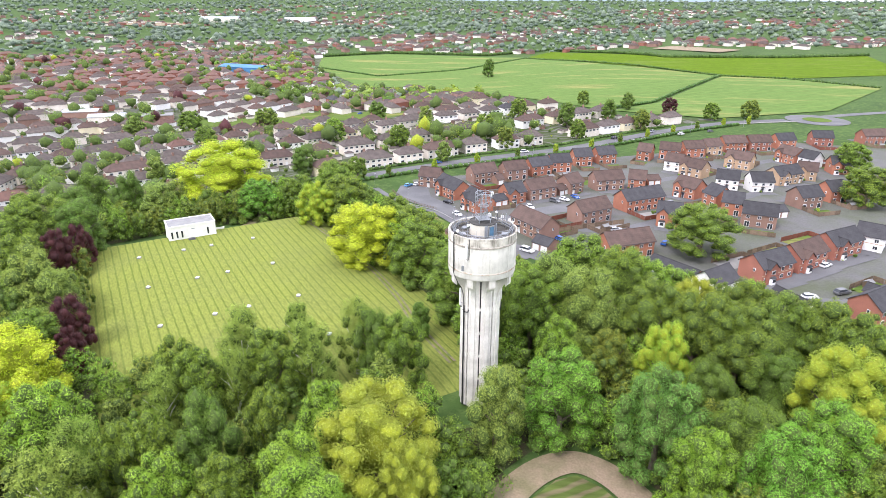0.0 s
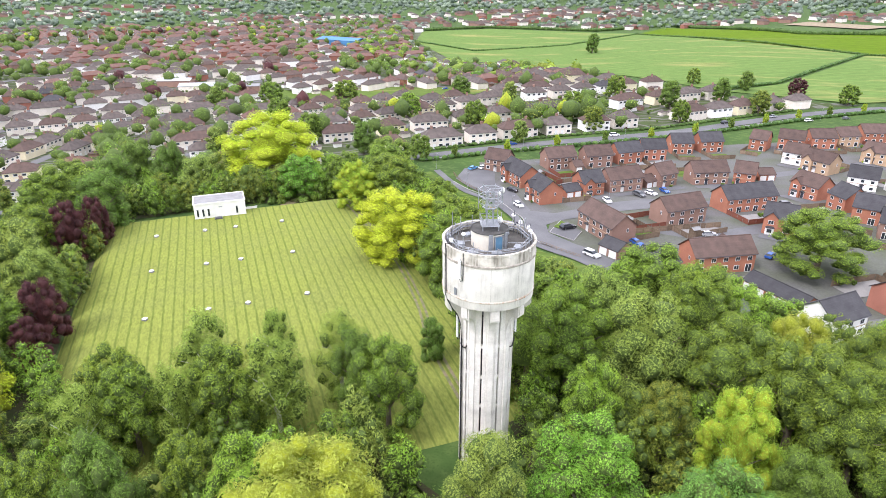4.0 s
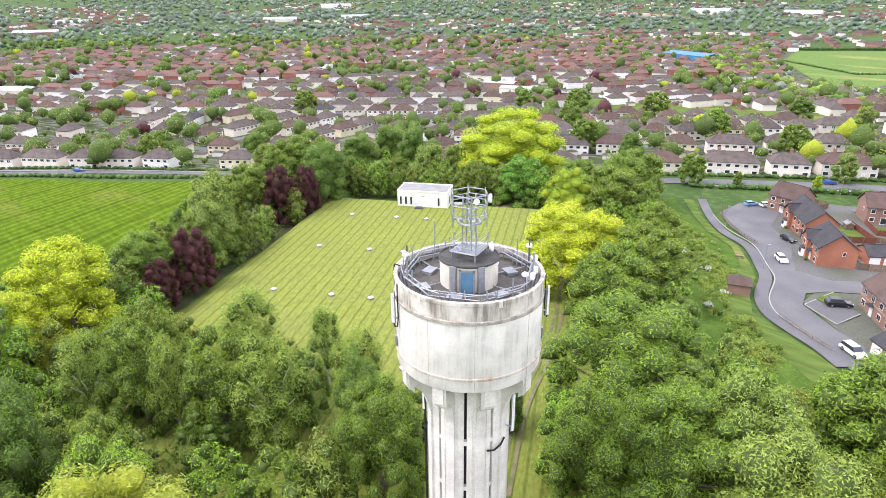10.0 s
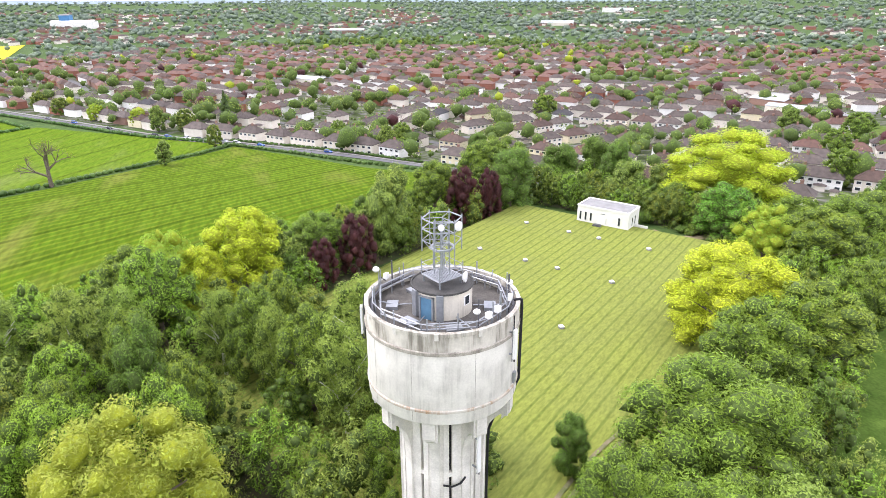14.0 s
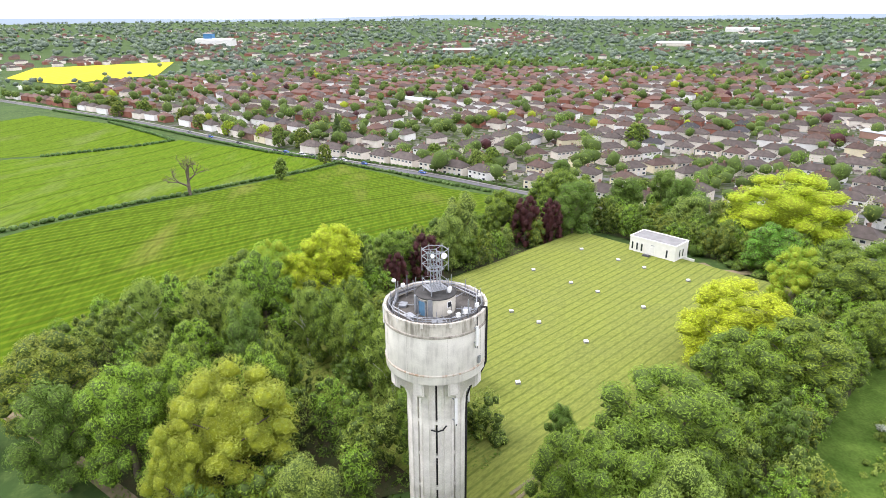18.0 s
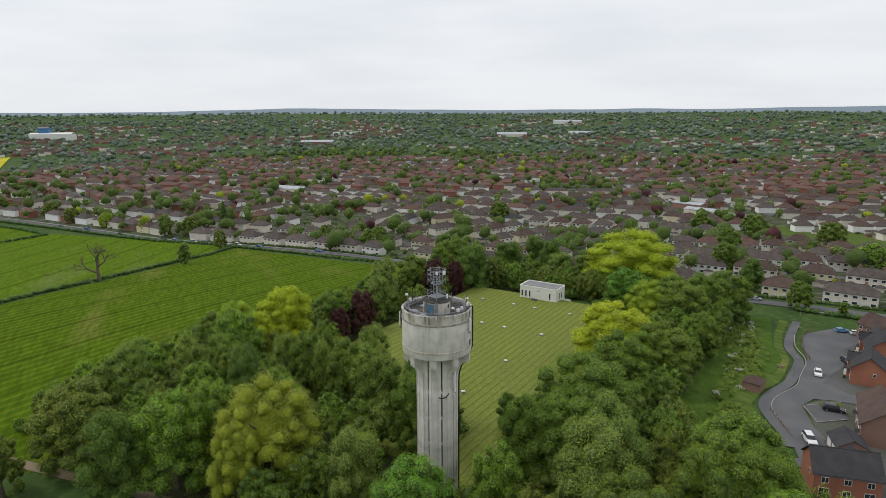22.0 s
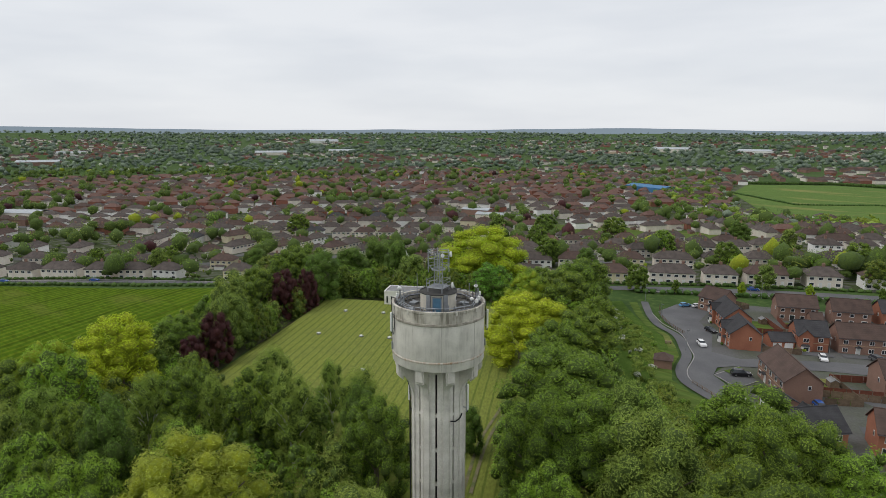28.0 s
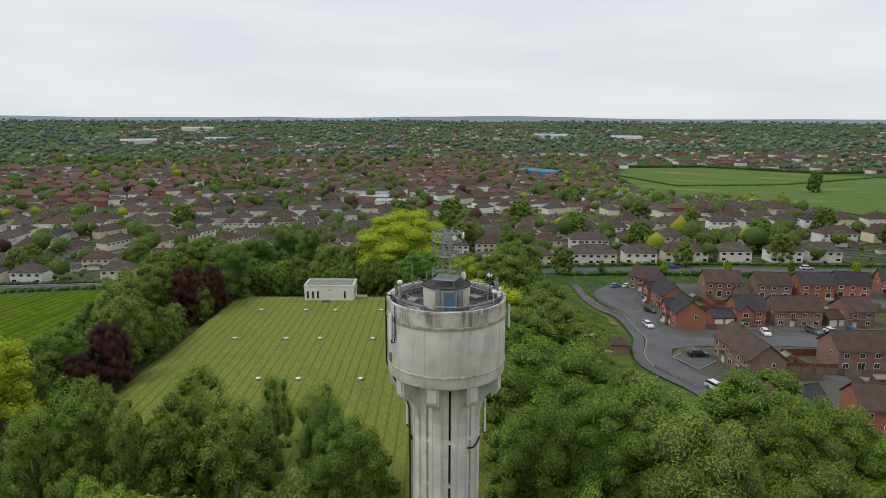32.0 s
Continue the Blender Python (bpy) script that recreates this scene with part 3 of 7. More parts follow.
M_PLOTS = material("estate_paving", (0.115, 0.113, 0.11), 0.95, 0.3, 0.09, 24, 0.2, second=(0.085, 0.095, 0.06))
M_GARDENS = field_material("suburb_gardens", (0.06, 0.078, 0.032), (0.15, 0.145, 0.135), 45, 9.0, 0.8, dry=(0.08, 0.11, 0.04), wander=40.0)
M_RUT = material("worn_ruts", (0.20, 0.165, 0.10), 0.95, 0.35, 0.6, 10, 0.3, second=(0.11, 0.14, 0.045))
M_LOOP = field_material("worn_loop_grass", (0.085, 0.115, 0.03), (0.175, 0.14, 0.085), 35, 2.2, 0.8, dry=(0.13, 0.13, 0.05), wander=6.0)
M_KERB = material("pale_kerb", (0.34, 0.33, 0.315), 0.9, 0.15, 2.0)
M_VERGE = field_material("verge_grass", (0.085, 0.13, 0.03), (0.125, 0.155, 0.04), 35, 4.0, 0.4)

drape("field_near", [(-38, -72), (-64, -97), (-142, -132), (-163, -119), (-187, -99), (-210, -79), (-244, -54), (-300, -16), (-262, 9), (-216, 36), (-190, 62), (-160, 66), (-122, 26), (-96, -20), (-62, -48)], 0.12, M_CROP, "green young wheat field with tramlines beside the wood", "field")
drape("field_south", [(-30, -80), (-56, -106), (-140, -128), (-180, -260), (60, -260), (40, -70), (-5, -52)], 0.12, M_CROP, "dark green crop field south of the footpath", "field")
drape("field_west", [(-152, -139), (-167, -125), (-191, -105), (-214, -85), (-248, -60), (-312, -18), (-365, -78), (-410, -132), (-345, -196), (-260, -330), (-200, -330)], 0.12, M_CROP2, "green field behind a hedge with a bare tree", "field", cell=20)
drape("field_farther", [(-350, -198), (-412, -138), (-428, -146), (-500, -212), (-560, -290), (-430, -380), (-300, -335)], 0.14, M_CROP2, "small green field beside the street", "field", cell=25)
drape("rape_field", [(-860, -392), (-975, -298), (-1290, -350), (-1180, -560), (-970, -510)], 0.8, M_RAPE, "yellow flowering rape field", "field", cell=60)
drape("pasture_north", [(-256.6, 753.4), (-157.6, 578.3), (-105.5, 571.1), (-5.4, 453.3), (73.8, 369.9), (115.4, 413.7), (221.7, 604.4), (123.8, 722.1), (24.8, 941.0), (-199.2, 972.2), (-293.0, 899.3)], 0.5, M_PASTURE, "pale green pasture beyond the houses", "field", cell=30)
drape("pasture_east", [(77.9, 369.9), (144.6, 347.0), (238.4, 390.8), (342.6, 524.2), (282.2, 586.7), (223.8, 601.3), (119.6, 411.6)], 0.5, M_PASTURE, "pale green pasture near the roundabout", "field", cell=30)
drape("pasture_far", [(125.9, 726.3), (225.9, 607.5), (284.3, 590.8), (436.4, 649.2), (509.3, 888.9), (363.4, 836.8), (212.4, 815.9), (69.6, 1045.2), (30.0, 941.0)], 0.5, M_CROP2, "green fields divided by hedges", "field", cell=40)
drape("park_lawn", [(-256.6, 366.8), (-228.4, 386.6), (-160.7, 407.5), (-63.8, 385.6), (-83.6, 355.4), (-126.3, 355.4), (-209.7, 344.9), (-240.9, 346.0)], 0.3, M_VERGE, "long green playing field between the houses", "park", cell=14)
drape("rough_meadow", [(-59.6, 151.1), (-45.5, 135.0), (-34.3, 123.1), (-24.6, 115.1), (-17.1, 103.3), (-14.0, 92.0), (-9.0, 83.0), (2.0, 76.0), (14.0, 66.0), (4.0, 50.0), (-16.0, 60.0), (-42.0, 88.0), (-73.3, 124.3)], 0.1, M_ROUGH, "rough grass strip with bushes beside the estate", "meadow", cell=6)
drape("mown_verge", [(-56.5, 151.1), (-44.5, 134.9), (-35.5, 124.4), (-25.7, 116.4), (-18.1, 104.5), (-19.0, 97.0), (-16.0, 90.0), (-11.0, 82.0), (-4.0, 77.0), (10.0, 66.0), (14.0, 66.0), (12.0, 73.0), (6.0, 77.0), (-1.0, 80.0), (-7.0, 84.0), (-11.0, 92.0), (-13.5, 101.1), (-17.2, 107.2), (-24.8, 118.2), (-34.6, 126.9), (-43.5, 137.3), (-54.4, 153.2)], 0.16, M_VERGE, "mown grass verge beside the footpath", "verge", cell=6)
strip("footpath", [(10, -26), (-8, -38), (-43.9, -75.6), (-63, -98), (-92, -132)], 2.4, 0.2, M_DIRT, "bare earth footpath along the wood edge", "path")
drape("worn_grass", [(-52.0, -91.2), (-42.2, -78.6), (-35.6, -80.9), (-35.1, -87.1)], 0.17, M_RUT, "worn tan grass beside the footpath junction", "ground", cell=9)
strip("field_path", [(-43.9, -75.6), (-35.6, -80.9), (-25.8, -83.6), (-7.7, -91.6)], 2.2, 0.24, M_DIRT, "bare earth path branching across the field", "path")
strip("dirt_loop", [(3, -32), (5.5, -26), (11, -19), (17, -15.8), (22.5, -18), (27, -23.5), (31, -31)], 5.5, 0.26, M_DIRT, "bare earth turning loop among the trees", "path")
drape("loop_grass", [(8, -30), (10, -25), (14, -20.5), (17.5, -19), (21.5, -21.5), (25, -26), (27, -31)], 0.2, M_LOOP, "worn grass inside the turning loop", "verge", cell=5)
strip("wheel_track", [(-80.7, 114.7), (-62.8, 94.2), (-38.7, 65.3), (-24.4, 42.6), (-16.4, 26.6), (-6.5, 11.6)], 0.6, 0.06, M_RUT, "worn earth wheel rut of the service track", "track", top=lawn_top)
strip("wheel_track", [(-79.7, 115.6), (-61.8, 95.1), (-37.7, 66.2), (-23.4, 43.5), (-15.4, 27.5), (-5.5, 12.4)], 0.6, 0.06, M_RUT, "worn earth wheel rut of the service track", "track", top=lawn_top)
strip("service_road", [(-80.2, 115.2), (-86.2, 116.2), (-88, 95), (-96, 92)], 3.6, 0.35, M_DIRT, "earth service road behind the valve house", "track", top=lawn_top)

MAIN_ROAD = [(-207, 72), (-150, 112), (-110, 141), (-67, 173), (-22, 204), (38, 243), (75, 276), (111, 307), (150, 333), (192, 348)]
FIELD_ROAD = [(-720, -420), (-591, -283), (-500, -188), (-408, -107), (-349, -58), (-312, -19), (-276, 13), (-251, 36), (-223, 58), (-207, 72)]
strip("main_road", MAIN_ROAD, 7.5, 0.22, M_ASPHALT, "grey asphalt main road", "road")
strip("main_road_pavement", [(x + 4.0, y - 4.4) for x, y in MAIN_ROAD[3:]], 2.0, 0.30, M_PAVING, "pale paved footway along the road", "pavement", thick=0.12)
strip("field_road", FIELD_ROAD, 6.5, 0.22, M_ASPHALT, "grey asphalt street along the field", "road")
strip("field_road_pavement", [(x - 3.6, y + 3.8) for x, y in FIELD_ROAD], 2.0, 0.30, M_PAVING, "pale paved footway along the street", "pavement", thick=0.12)
drape("roundabout", [(213 + 20 * math.cos(k * math.pi / 12), 351 + 20 * math.sin(k * math.pi / 12)) for k in range(24)], 0.26, M_ASPHALT, "asphalt roundabout", "road")
drape("roundabout_island", [(213 + 9 * math.cos(k * math.pi / 12), 351 + 9 * math.sin(k * math.pi / 12)) for k in range(24)], 0.42, M_VERGE, "grassed roundabout island", "island")
strip("east_road", [(212.4, 359.5), (269.7, 386.6), (353.0, 414.7), (540.6, 451.2)], 7.5, 0.22, M_ASPHALT, "grey asphalt road leaving the roundabout", "road")

# the new estate: its road, car park, footpath and verges
drape("estate_plots", [(-38.8, 169.9), (-29.9, 137.8), (-14.4, 114.6), (-2.1, 108.4), (-2.0, 96.0), (8.0, 87.0), (16.0, 80.0), (30.0, 66.0), (60.0, 56.0), (100.0, 40.0), (170.0, 120.0), (217.6, 263.7), (165.5, 276.2), (61.3, 226.1), (-11.7, 182.4)], 0.1, M_PLOTS, "gardens, drives and paved plots of the estate", "gardens", cell=8)
drape("estate_road", [(-42.3, 145.5), (-42.4, 159.5), (-31.5, 164.7), (-27.0, 143.8), (-17.1, 130.7), (-9.2, 111.4), (-1.6, 111.2), (15.8, 128.5), (25.9, 135.2), (36.1, 136.4), (36.1, 129.7), (17.9, 118.9), (-0.4, 104.1), (-3.0, 100.0), (-1.5, 94.3), (7.0, 87.6), (12.0, 85.0), (13.0, 77.5), (6.7, 79.6), (-4.0, 86.4), (-7.4, 92.0), (-10.6, 103.8), (-15.3, 110.5), (-24.0, 124.3), (-33.9, 134.1)], 0.2, M_ASPHALT, "grey asphalt estate road and turning area", "road", cell=7)
strip("estate_lane", [(10.0, 82.0), (16.0, 76.0), (30.0, 67.0), (52.0, 60.0), (80.0, 56.0), (110.0, 52.0)], 6.0, 0.2, M_ASPHALT, "grey asphalt estate lane", "road")
strip("estate_footpath", [(-52.5, 155.0), (-41.6, 138.7), (-32.6, 127.4), (-23.3, 120.0), (-15.4, 108.2), (-11.7, 101.7), (-8.8, 92.4), (-4.7, 85.7), (0.9, 81.8), (6.7, 78.7), (11.6, 74.9)], 2.6, 0.27, M_ASPHALT, "dark asphalt footpath beside the estate", "path")
strip("kerb", [(-42.3, 141.5), (-33.3, 131.0), (-23.1, 122.6), (-14.4, 109.5), (-10.2, 102.8), (-7.2, 92.4), (-3.4, 86.6), (2.0, 82.9)], 0.22, 0.34, M_KERB, "pale concrete kerb", "kerb", thick=0.2)
drape("parking_bay", [(-1.3, 94.8), (0.7, 104.4), (7.5, 97.8), (5.8, 90.4)], 0.28, M_ASPHALT, "asphalt parking bay beside the house", "drive", cell=6)
strip("bay_kerb", [(7.5, 97.8), (5.8, 90.2), (-1.3, 94.5), (0.7, 104.6)], 0.2, 0.36, M_KERB, "pale concrete kerb round the bay", "kerb", thick=0.2)
drape("bay_grass", [(0.9, 104.2), (-0.7, 98.6), (1.6, 97.6), (3.2, 101.8)], 0.4, M_VERGE, "small grass patch in the parking bay", "verge", cell=6)
strip("estate_street", [(20.0, 108.0), (40.0, 104.0), (62.0, 118.0), (86.3, 141.3), (111.5, 164.4), (136.2, 200.9)], 5.5, 0.16, M_ASPHALT, "grey asphalt estate street", "road")
strip("estate_street_south", [(70.0, 60.0), (96.0, 76.0), (128.0, 104.0), (160.0, 140.0)], 6.0, 0.16, M_ASPHALT, "grey asphalt estate street", "road")
strip("estate_street_north", [(46.5, 156.7), (67.4, 177.7), (94.6, 197.0), (123.8, 217.8), (155.0, 238.6)], 5.0, 0.16, M_ASPHALT, "grey asphalt estate street", "road")


# ---- the water tower ----
def rot(deg):
    return Matrix.Rotation(radians(deg), 4, "Z")


def build_tower():
    t = thing("water_tower", pose(0, 0, 0), "tall pale concrete water tower with mobile antennas on top", "water tower")
    base = -4.6
    # shaft: twelve-sided core with deep slots between nine broad piers
    s = Shape()
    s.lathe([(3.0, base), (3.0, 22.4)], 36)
    child("shaft_core", auto_smooth(s.mesh("shaft_core", M_SLOT_SHADE)), t, label="recessed core painted near-black for the shade in the slots")
    for k in range(9):
        a = 12 + 40 * k
        p = Shape()
        # pier outline: a flat-faced segment with chamfered edges
        w = 17.8
        pts = []
        for d, rr in ((-w, 2.9), (-w, 3.40), (-10.2, 3.50), (-9.8, 3.44), (-5.8, 3.48), (-5.3, 3.68), (5.3, 3.68), (5.8, 3.48), (9.8, 3.44), (10.2, 3.50), (w, 3.40), (w, 2.9)):
            pts.append((rr * math.cos(radians(d)), rr * math.sin(radians(d))))
        p.prism(pts, base, 22.3)
        child("pier", p.mesh("pier", M_CONCRETE), t, rot(a))
        # flaring bracket under the tank
        b = Shape()
        prof = [(3.5, 16.6), (3.56, 17.8), (3.75, 18.9), (4.1, 19.9), (4.6, 20.55), (5.05, 20.95), (5.2, 21.05), (5.2, 20.95), (5.62, 20.95), (5.62, 22.45), (3.3, 22.45), (3.3, 16.6)]
        n = len(prof)
        vs = [(x, -0.3 - 0.13 * (x - 3.3), z) for x, z in prof] + [(x, 0.3 + 0.13 * (x - 3.3), z) for x, z in prof]
        b.add(vs, [(j, (j + 1) % n, n + (j + 1) % n, n + j) for j in range(n)] + [tuple(range(n - 1, -1, -1)), tuple(range(n, 2 * n))])
        child("bracket", b.mesh("bracket", M_CONCRETE), t, rot(a))
        # short bars that cross each slot
        for z in (21.6, 16.4, 11.6, 6.8, 2.0, -2.8):
            q = Shape().box(2.9, -0.24, z - 0.2, 3.36, 0.24, z + 0.2)
            child("slot_bar", q.mesh("slot_bar", M_CONCRETE), t, rot(a + 20))
        # square corbel under the tank's lip
        q = Shape().box(5.1, -0.42, 21.2, 5.8, 0.42, 22.5)
        q.add([(5.1, -0.42, 20.5), (5.1, 0.42, 20.5), (5.8, 0.42, 21.2), (5.8, -0.42, 21.2), (5.1, -0.42, 21.2), (5.1, 0.42, 21.2)], [(0, 3, 2, 1), (0, 4, 3), (1, 2, 5), (0, 1, 5, 4)])
        child("corbel", q.mesh("corbel", M_CONCRETE), t, rot(a))
    # tank wall with lip, band and parapet
    s = Shape().lathe([(3.0, 22.42), (5.6, 22.42), (5.9, 22.5), (5.97, 22.62), (5.97, 28.2)], 72)
    child("tank", auto_smooth(s.mesh("tank", tank_mat)), t, label="pale concrete tank wall with rain streaks")
    s = Shape().lathe([(5.97, 23.5), (6.06, 23.54), (6.06, 23.72), (5.98, 23.8)], 72)
    child("lower_lip", auto_smooth(s.mesh("lower_lip", lip_mat)), t, label="concrete lip with rusty stains")
    s = Shape().lathe([(5.98, 28.2), (6.07, 28.25), (6.07, 28.5), (5.98, 28.55)], 72)
    child("ledge", auto_smooth(s.mesh("ledge", M_CONCRETE_DIRTY)), t, label="grimy stained ledge below the parapet")
    s = Shape().lathe([(5.97, 28.5), (5.97, 29.7), (6.02, 29.75), (6.02, 30.0), (5.72, 30.0), (5.70, 29.0)], 72)
    child("parapet", auto_smooth(s.mesh("parapet", parapet_mat)), t)
    s = Shape().lathe([(5.72, 29.02), (2.3, 29.06), (0.01, 29.06)], 48)
    child("deck", auto_smooth(s.mesh("deck", M_DECK)), t, label="dark grey bitumen deck inside the parapet")
    for k in range(12):
        q = Shape().box(5.96, -0.14, 29.5, 6.06, 0.14, 30.03)
        child("parapet_cap", q.mesh("parapet_cap", M_CONCRETE), t, rot(-22 + 30 * k))
    for a in (-75, -40, 5, 50, 95, 140, 185, 230):
        q = Shape().box(5.955, -0.012, 22.7, 5.985, 0.012, 28.2)
        child("casting_joint", q.mesh("casting_joint", M_CONCRETE_DIRTY), t, rot(a))
    # turret
    tur = child("turret", auto_smooth(Shape().lathe([(2.32, 29.05), (2.32, 31.55), (0.01, 31.55)], 40).mesh("turret", turret_mat)), t, label="round cream turret in the middle of the deck")
    s = Shape().lathe([(2.3, 31.5), (2.44, 31.5), (2.44, 31.7), (2.34, 31.7), (2.3, 31.58), (0.01, 31.6)], 40)
    child("turret_roof", auto_smooth(s.mesh("turret_roof", M_BLACKFELT)), tur, label="dark felted roof with a black rim")
    d = Shape().box(2.2, -0.48, 29.08, 2.38, 0.48, 31.12)
    child("turret_door", d.mesh("turret_door", M_BLUEDOOR), tur, rot(-48), "blue painted door")
    f = Shape()
    for y0, y1, z0, z1 in ((-0.62, -0.48, 29.06, 31.26), (0.48, 0.62, 29.06, 31.26), (-0.62, 0.62, 31.12, 31.26)):
        f.box(2.2, y0, z0, 2.46, y1, z1)
    child("door_frame", f.mesh("door_frame", M_STEEL), tur, rot(-48))
    for a in (-74, -22):
        q = Shape().box(2.25, -0.26, 29.1, 2.58, 0.26, 31.6)
        child("cable_riser", q.mesh("cable_riser", M_STEEL), tur, rot(a), "grey cable riser")
    for a in (34, 110, 200):
        wdw = child("turret_window", Shape().box(2.25, -0.32, 30.0, 2.37, 0.32, 31.0).mesh("turret_window", M_FRAME), tur, rot(a))
        # glazing stands just proud of its frame
        child("pane", Shape().box(2.33, -0.24, 30.08, 2.385, 0.24, 30.92).mesh("pane", M_GLASS), tur, rot(a))
    # railing: an eight-sided double rail on stanchions
    R = 5.15
    for k in range(8):
        a0, a1 = radians(45 * k + 10), radians(45 * k + 55)
        p0, p1 = Vector((R * math.cos(a0), R * math.sin(a0), 0)), Vector((R * math.cos(a1), R * math.sin(a1), 0))
        for z in (29.75, 30.25):
            child("rail", Shape().tube(p0 + Vector((0, 0, z)), p1 + Vector((0, 0, z)), 0.06, 6).mesh("rail", M_STEEL), t)
        child("cable_tray", Shape().box(-0.17, 0, -0.05, 0.17, (p1 - p0).length, 0.05).mesh("cable_tray", M_STEEL), t, Matrix.Translation(p0 * 1.0 + Vector((0, 0, 29.5))) @ Matrix.Rotation(math.atan2((p1 - p0).y, (p1 - p0).x) - math.pi / 2, 4, "Z"))
        for j in range(3):
            q = p0 + (p1 - p0) * (j / 3)
            child("stanchion", Shape().tube(q + Vector((0, 0, 29.0)), q + Vector((0, 0, 30.35)), 0.045, 5).mesh("stanchion", M_STEEL), t)
    for k in range(16):
        a0, a1 = radians(22.5 * k), radians(22.5 * k + 22.5)
        q = Shape().tube((5.55 * math.cos(a0), 5.55 * math.sin(a0), 29.55), (5.55 * math.cos(a1), 5.55 * math.sin(a1), 29.55), 0.13, 6)
        child("ring_cable", q.mesh("ring_cable", M_DARKSTEEL), t)
        q = Shape().tube((5.45 * math.cos(a0), 5.45 * math.sin(a0), 30.42), (5.45 * math.cos(a1), 5.45 * math.sin(a1), 30.42), 0.045, 6)
        child("guard_rail", q.mesh("guard_rail", M_STEEL), t)
        if k % 2:
            q = Shape().tube((5.2 * math.cos(a0), 5.2 * math.sin(a0), 29.1), (5.5 * math.cos(a0), 5.5 * math.sin(a0), 30.8), 0.05, 5)
            child("strut", q.mesh("strut", M_STEEL), t)
    # antenna poles round the deck: bearing, radius, height, thickness
    for a, rr, h, w, m in ((-100, 5.2, 31.6, .05, M_STEEL), (-118, 5.0, 32.6, .06, M_STEEL), (-128, 5.2, 31.9, .05, M_STEEL), (-145, 5.1, 32.2, .07, M_DARKSTEEL),
                           (-160, 5.2, 31.4, .05, M_STEEL), (170, 5.2, 33.2, .05, M_STEEL), (150, 5.1, 31.8, .05, M_STEEL), (128, 5.2, 31.4, .06, M_STEEL),
                           (62, 5.1, 32.8, .07, M_DARKSTEEL), (50, 5.2, 31.9, .05, M_STEEL), (38, 5.1, 32.3, .09, M_STEEL), (26, 5.2, 31.8, .05, M_STEEL),
                           (12, 5.1, 32.4, .05, M_DARKSTEEL), (-6, 5.2, 31.5, .05, M_STEEL), (-30, 5.2, 30.9, .06, M_STEEL), (-60, 5.2, 31.0, .06, M_STEEL), (84, 5.2, 31.9, .05, M_STEEL)):
        x, y = rr * math.cos(radians(a)), rr * math.sin(radians(a))
        child("antenna_pole", Shape().tube((x, y, 29.05), (x, y, h), w, 6).mesh("antenna_pole", m), t)
    for a, z in ((-116, 32.5), (64, 31.9), (10, 31.3)):
        x, y = 5.15 * math.cos(radians(a)), 5.15 * math.sin(radians(a))
        child("radome", auto_smooth(Shape().ball((x, y, z), 0.27, 12).mesh("radome", M_WHITEPL)), t, label="white round radome")
    for a, z in ((30, 30.9), (52, 31.0), (-140, 30.6), (20, 30.7)):
        q = Shape().box(5.2, -0.22, z - 0.3, 5.5, 0.22, z + 0.3)
        child("radio_box", q.mesh("radio_box", M_WHITEPL), t, rot(a))
    for a, rr in ((-62, 3.6), (-5, 3.8), (-110, 3.9), (70, 3.7), (150, 3.8), (-160, 3.6)):
        q = Shape().box(rr - 0.45, -0.6, 29.06, rr + 0.45, 0.6, 29.32)
        child("hatch", q.mesh("hatch", M_STEEL), t, rot(a), "grey deck hatch")
    for a in range(0, 360, 60):
        q = Shape().path([(2.4, 0, 29.3), (3.6, 0.2, 29.25), (5.0, 0, 29.45)], 0.05)
        child("deck_cable", q.mesh("deck_cable", M_STEEL), t, rot(a + 8))
    # mast on the turret: platform, lattice and cage
    pf = Shape()
    for k in range(4):
        a, b = rot(90 * k) @ Vector((1.1, -1.1, 32.32)), rot(90 * k) @ Vector((1.1, 1.1, 32.32))
        pf.tube(a, b, 0.06, 5)
    mast = child("mast", pf.mesh("mast", M_STEEL), t, rot(20), "galvanised lattice mast with a square platform")
    slat = Shape().box(-1.08, 0, 32.34, 1.08, 0.09, 32.38).mesh("slat", M_STEEL)
    for k in range(14):
        child("slat", slat, mast, Matrix.Translation((0, -1.07 + 0.157 * k, 0)))
    for x in (-1, 1):
        for y in (-1, 1):
            child("platform_leg", Shape().tube((x * 1.0, y * 1.0, 31.55), (x * 1.0, y * 1.0, 32.34), 0.07).mesh("platform_leg", M_STEEL), mast)
    for k in range(4):
        for z in (32.9, 33.45):
            a, b = rot(90 * k) @ Vector((1.12, -1.12, z)), rot(90 * k) @ Vector((1.12, 1.12, z))
            child("guard_rail", Shape().tube(a, b, 0.03, 5).mesh("guard_rail", M_STEEL), mast)
        a = rot(90 * k) @ Vector((1.12, 1.12, 32.35))
        child("guard_post", Shape().tube(a, a + Vector((0, 0, 1.4)), 0.04, 5).mesh("guard_post", M_STEEL), mast)
        a, b = rot(90 * k) @ Vector((0.42, 0.42, 32.3)), rot(90 * k) @ Vector((0.36, 0.36, 37.1))
        child("mast_leg", Shape().tube(a, b, 0.06, 6).mesh("mast_leg", M_STEEL), mast)
        for j in range(6):
            z = 32.3 + 0.8 * j
            a, b = rot(90 * k) @ Vector((0.40, 0.40, z)), rot(90 * (k + 1)) @ Vector((0.40, 0.40, z + 0.8))
            child("mast_brace", Shape().tube(a, b, 0.025, 5).mesh("mast_brace", M_STEEL), mast)
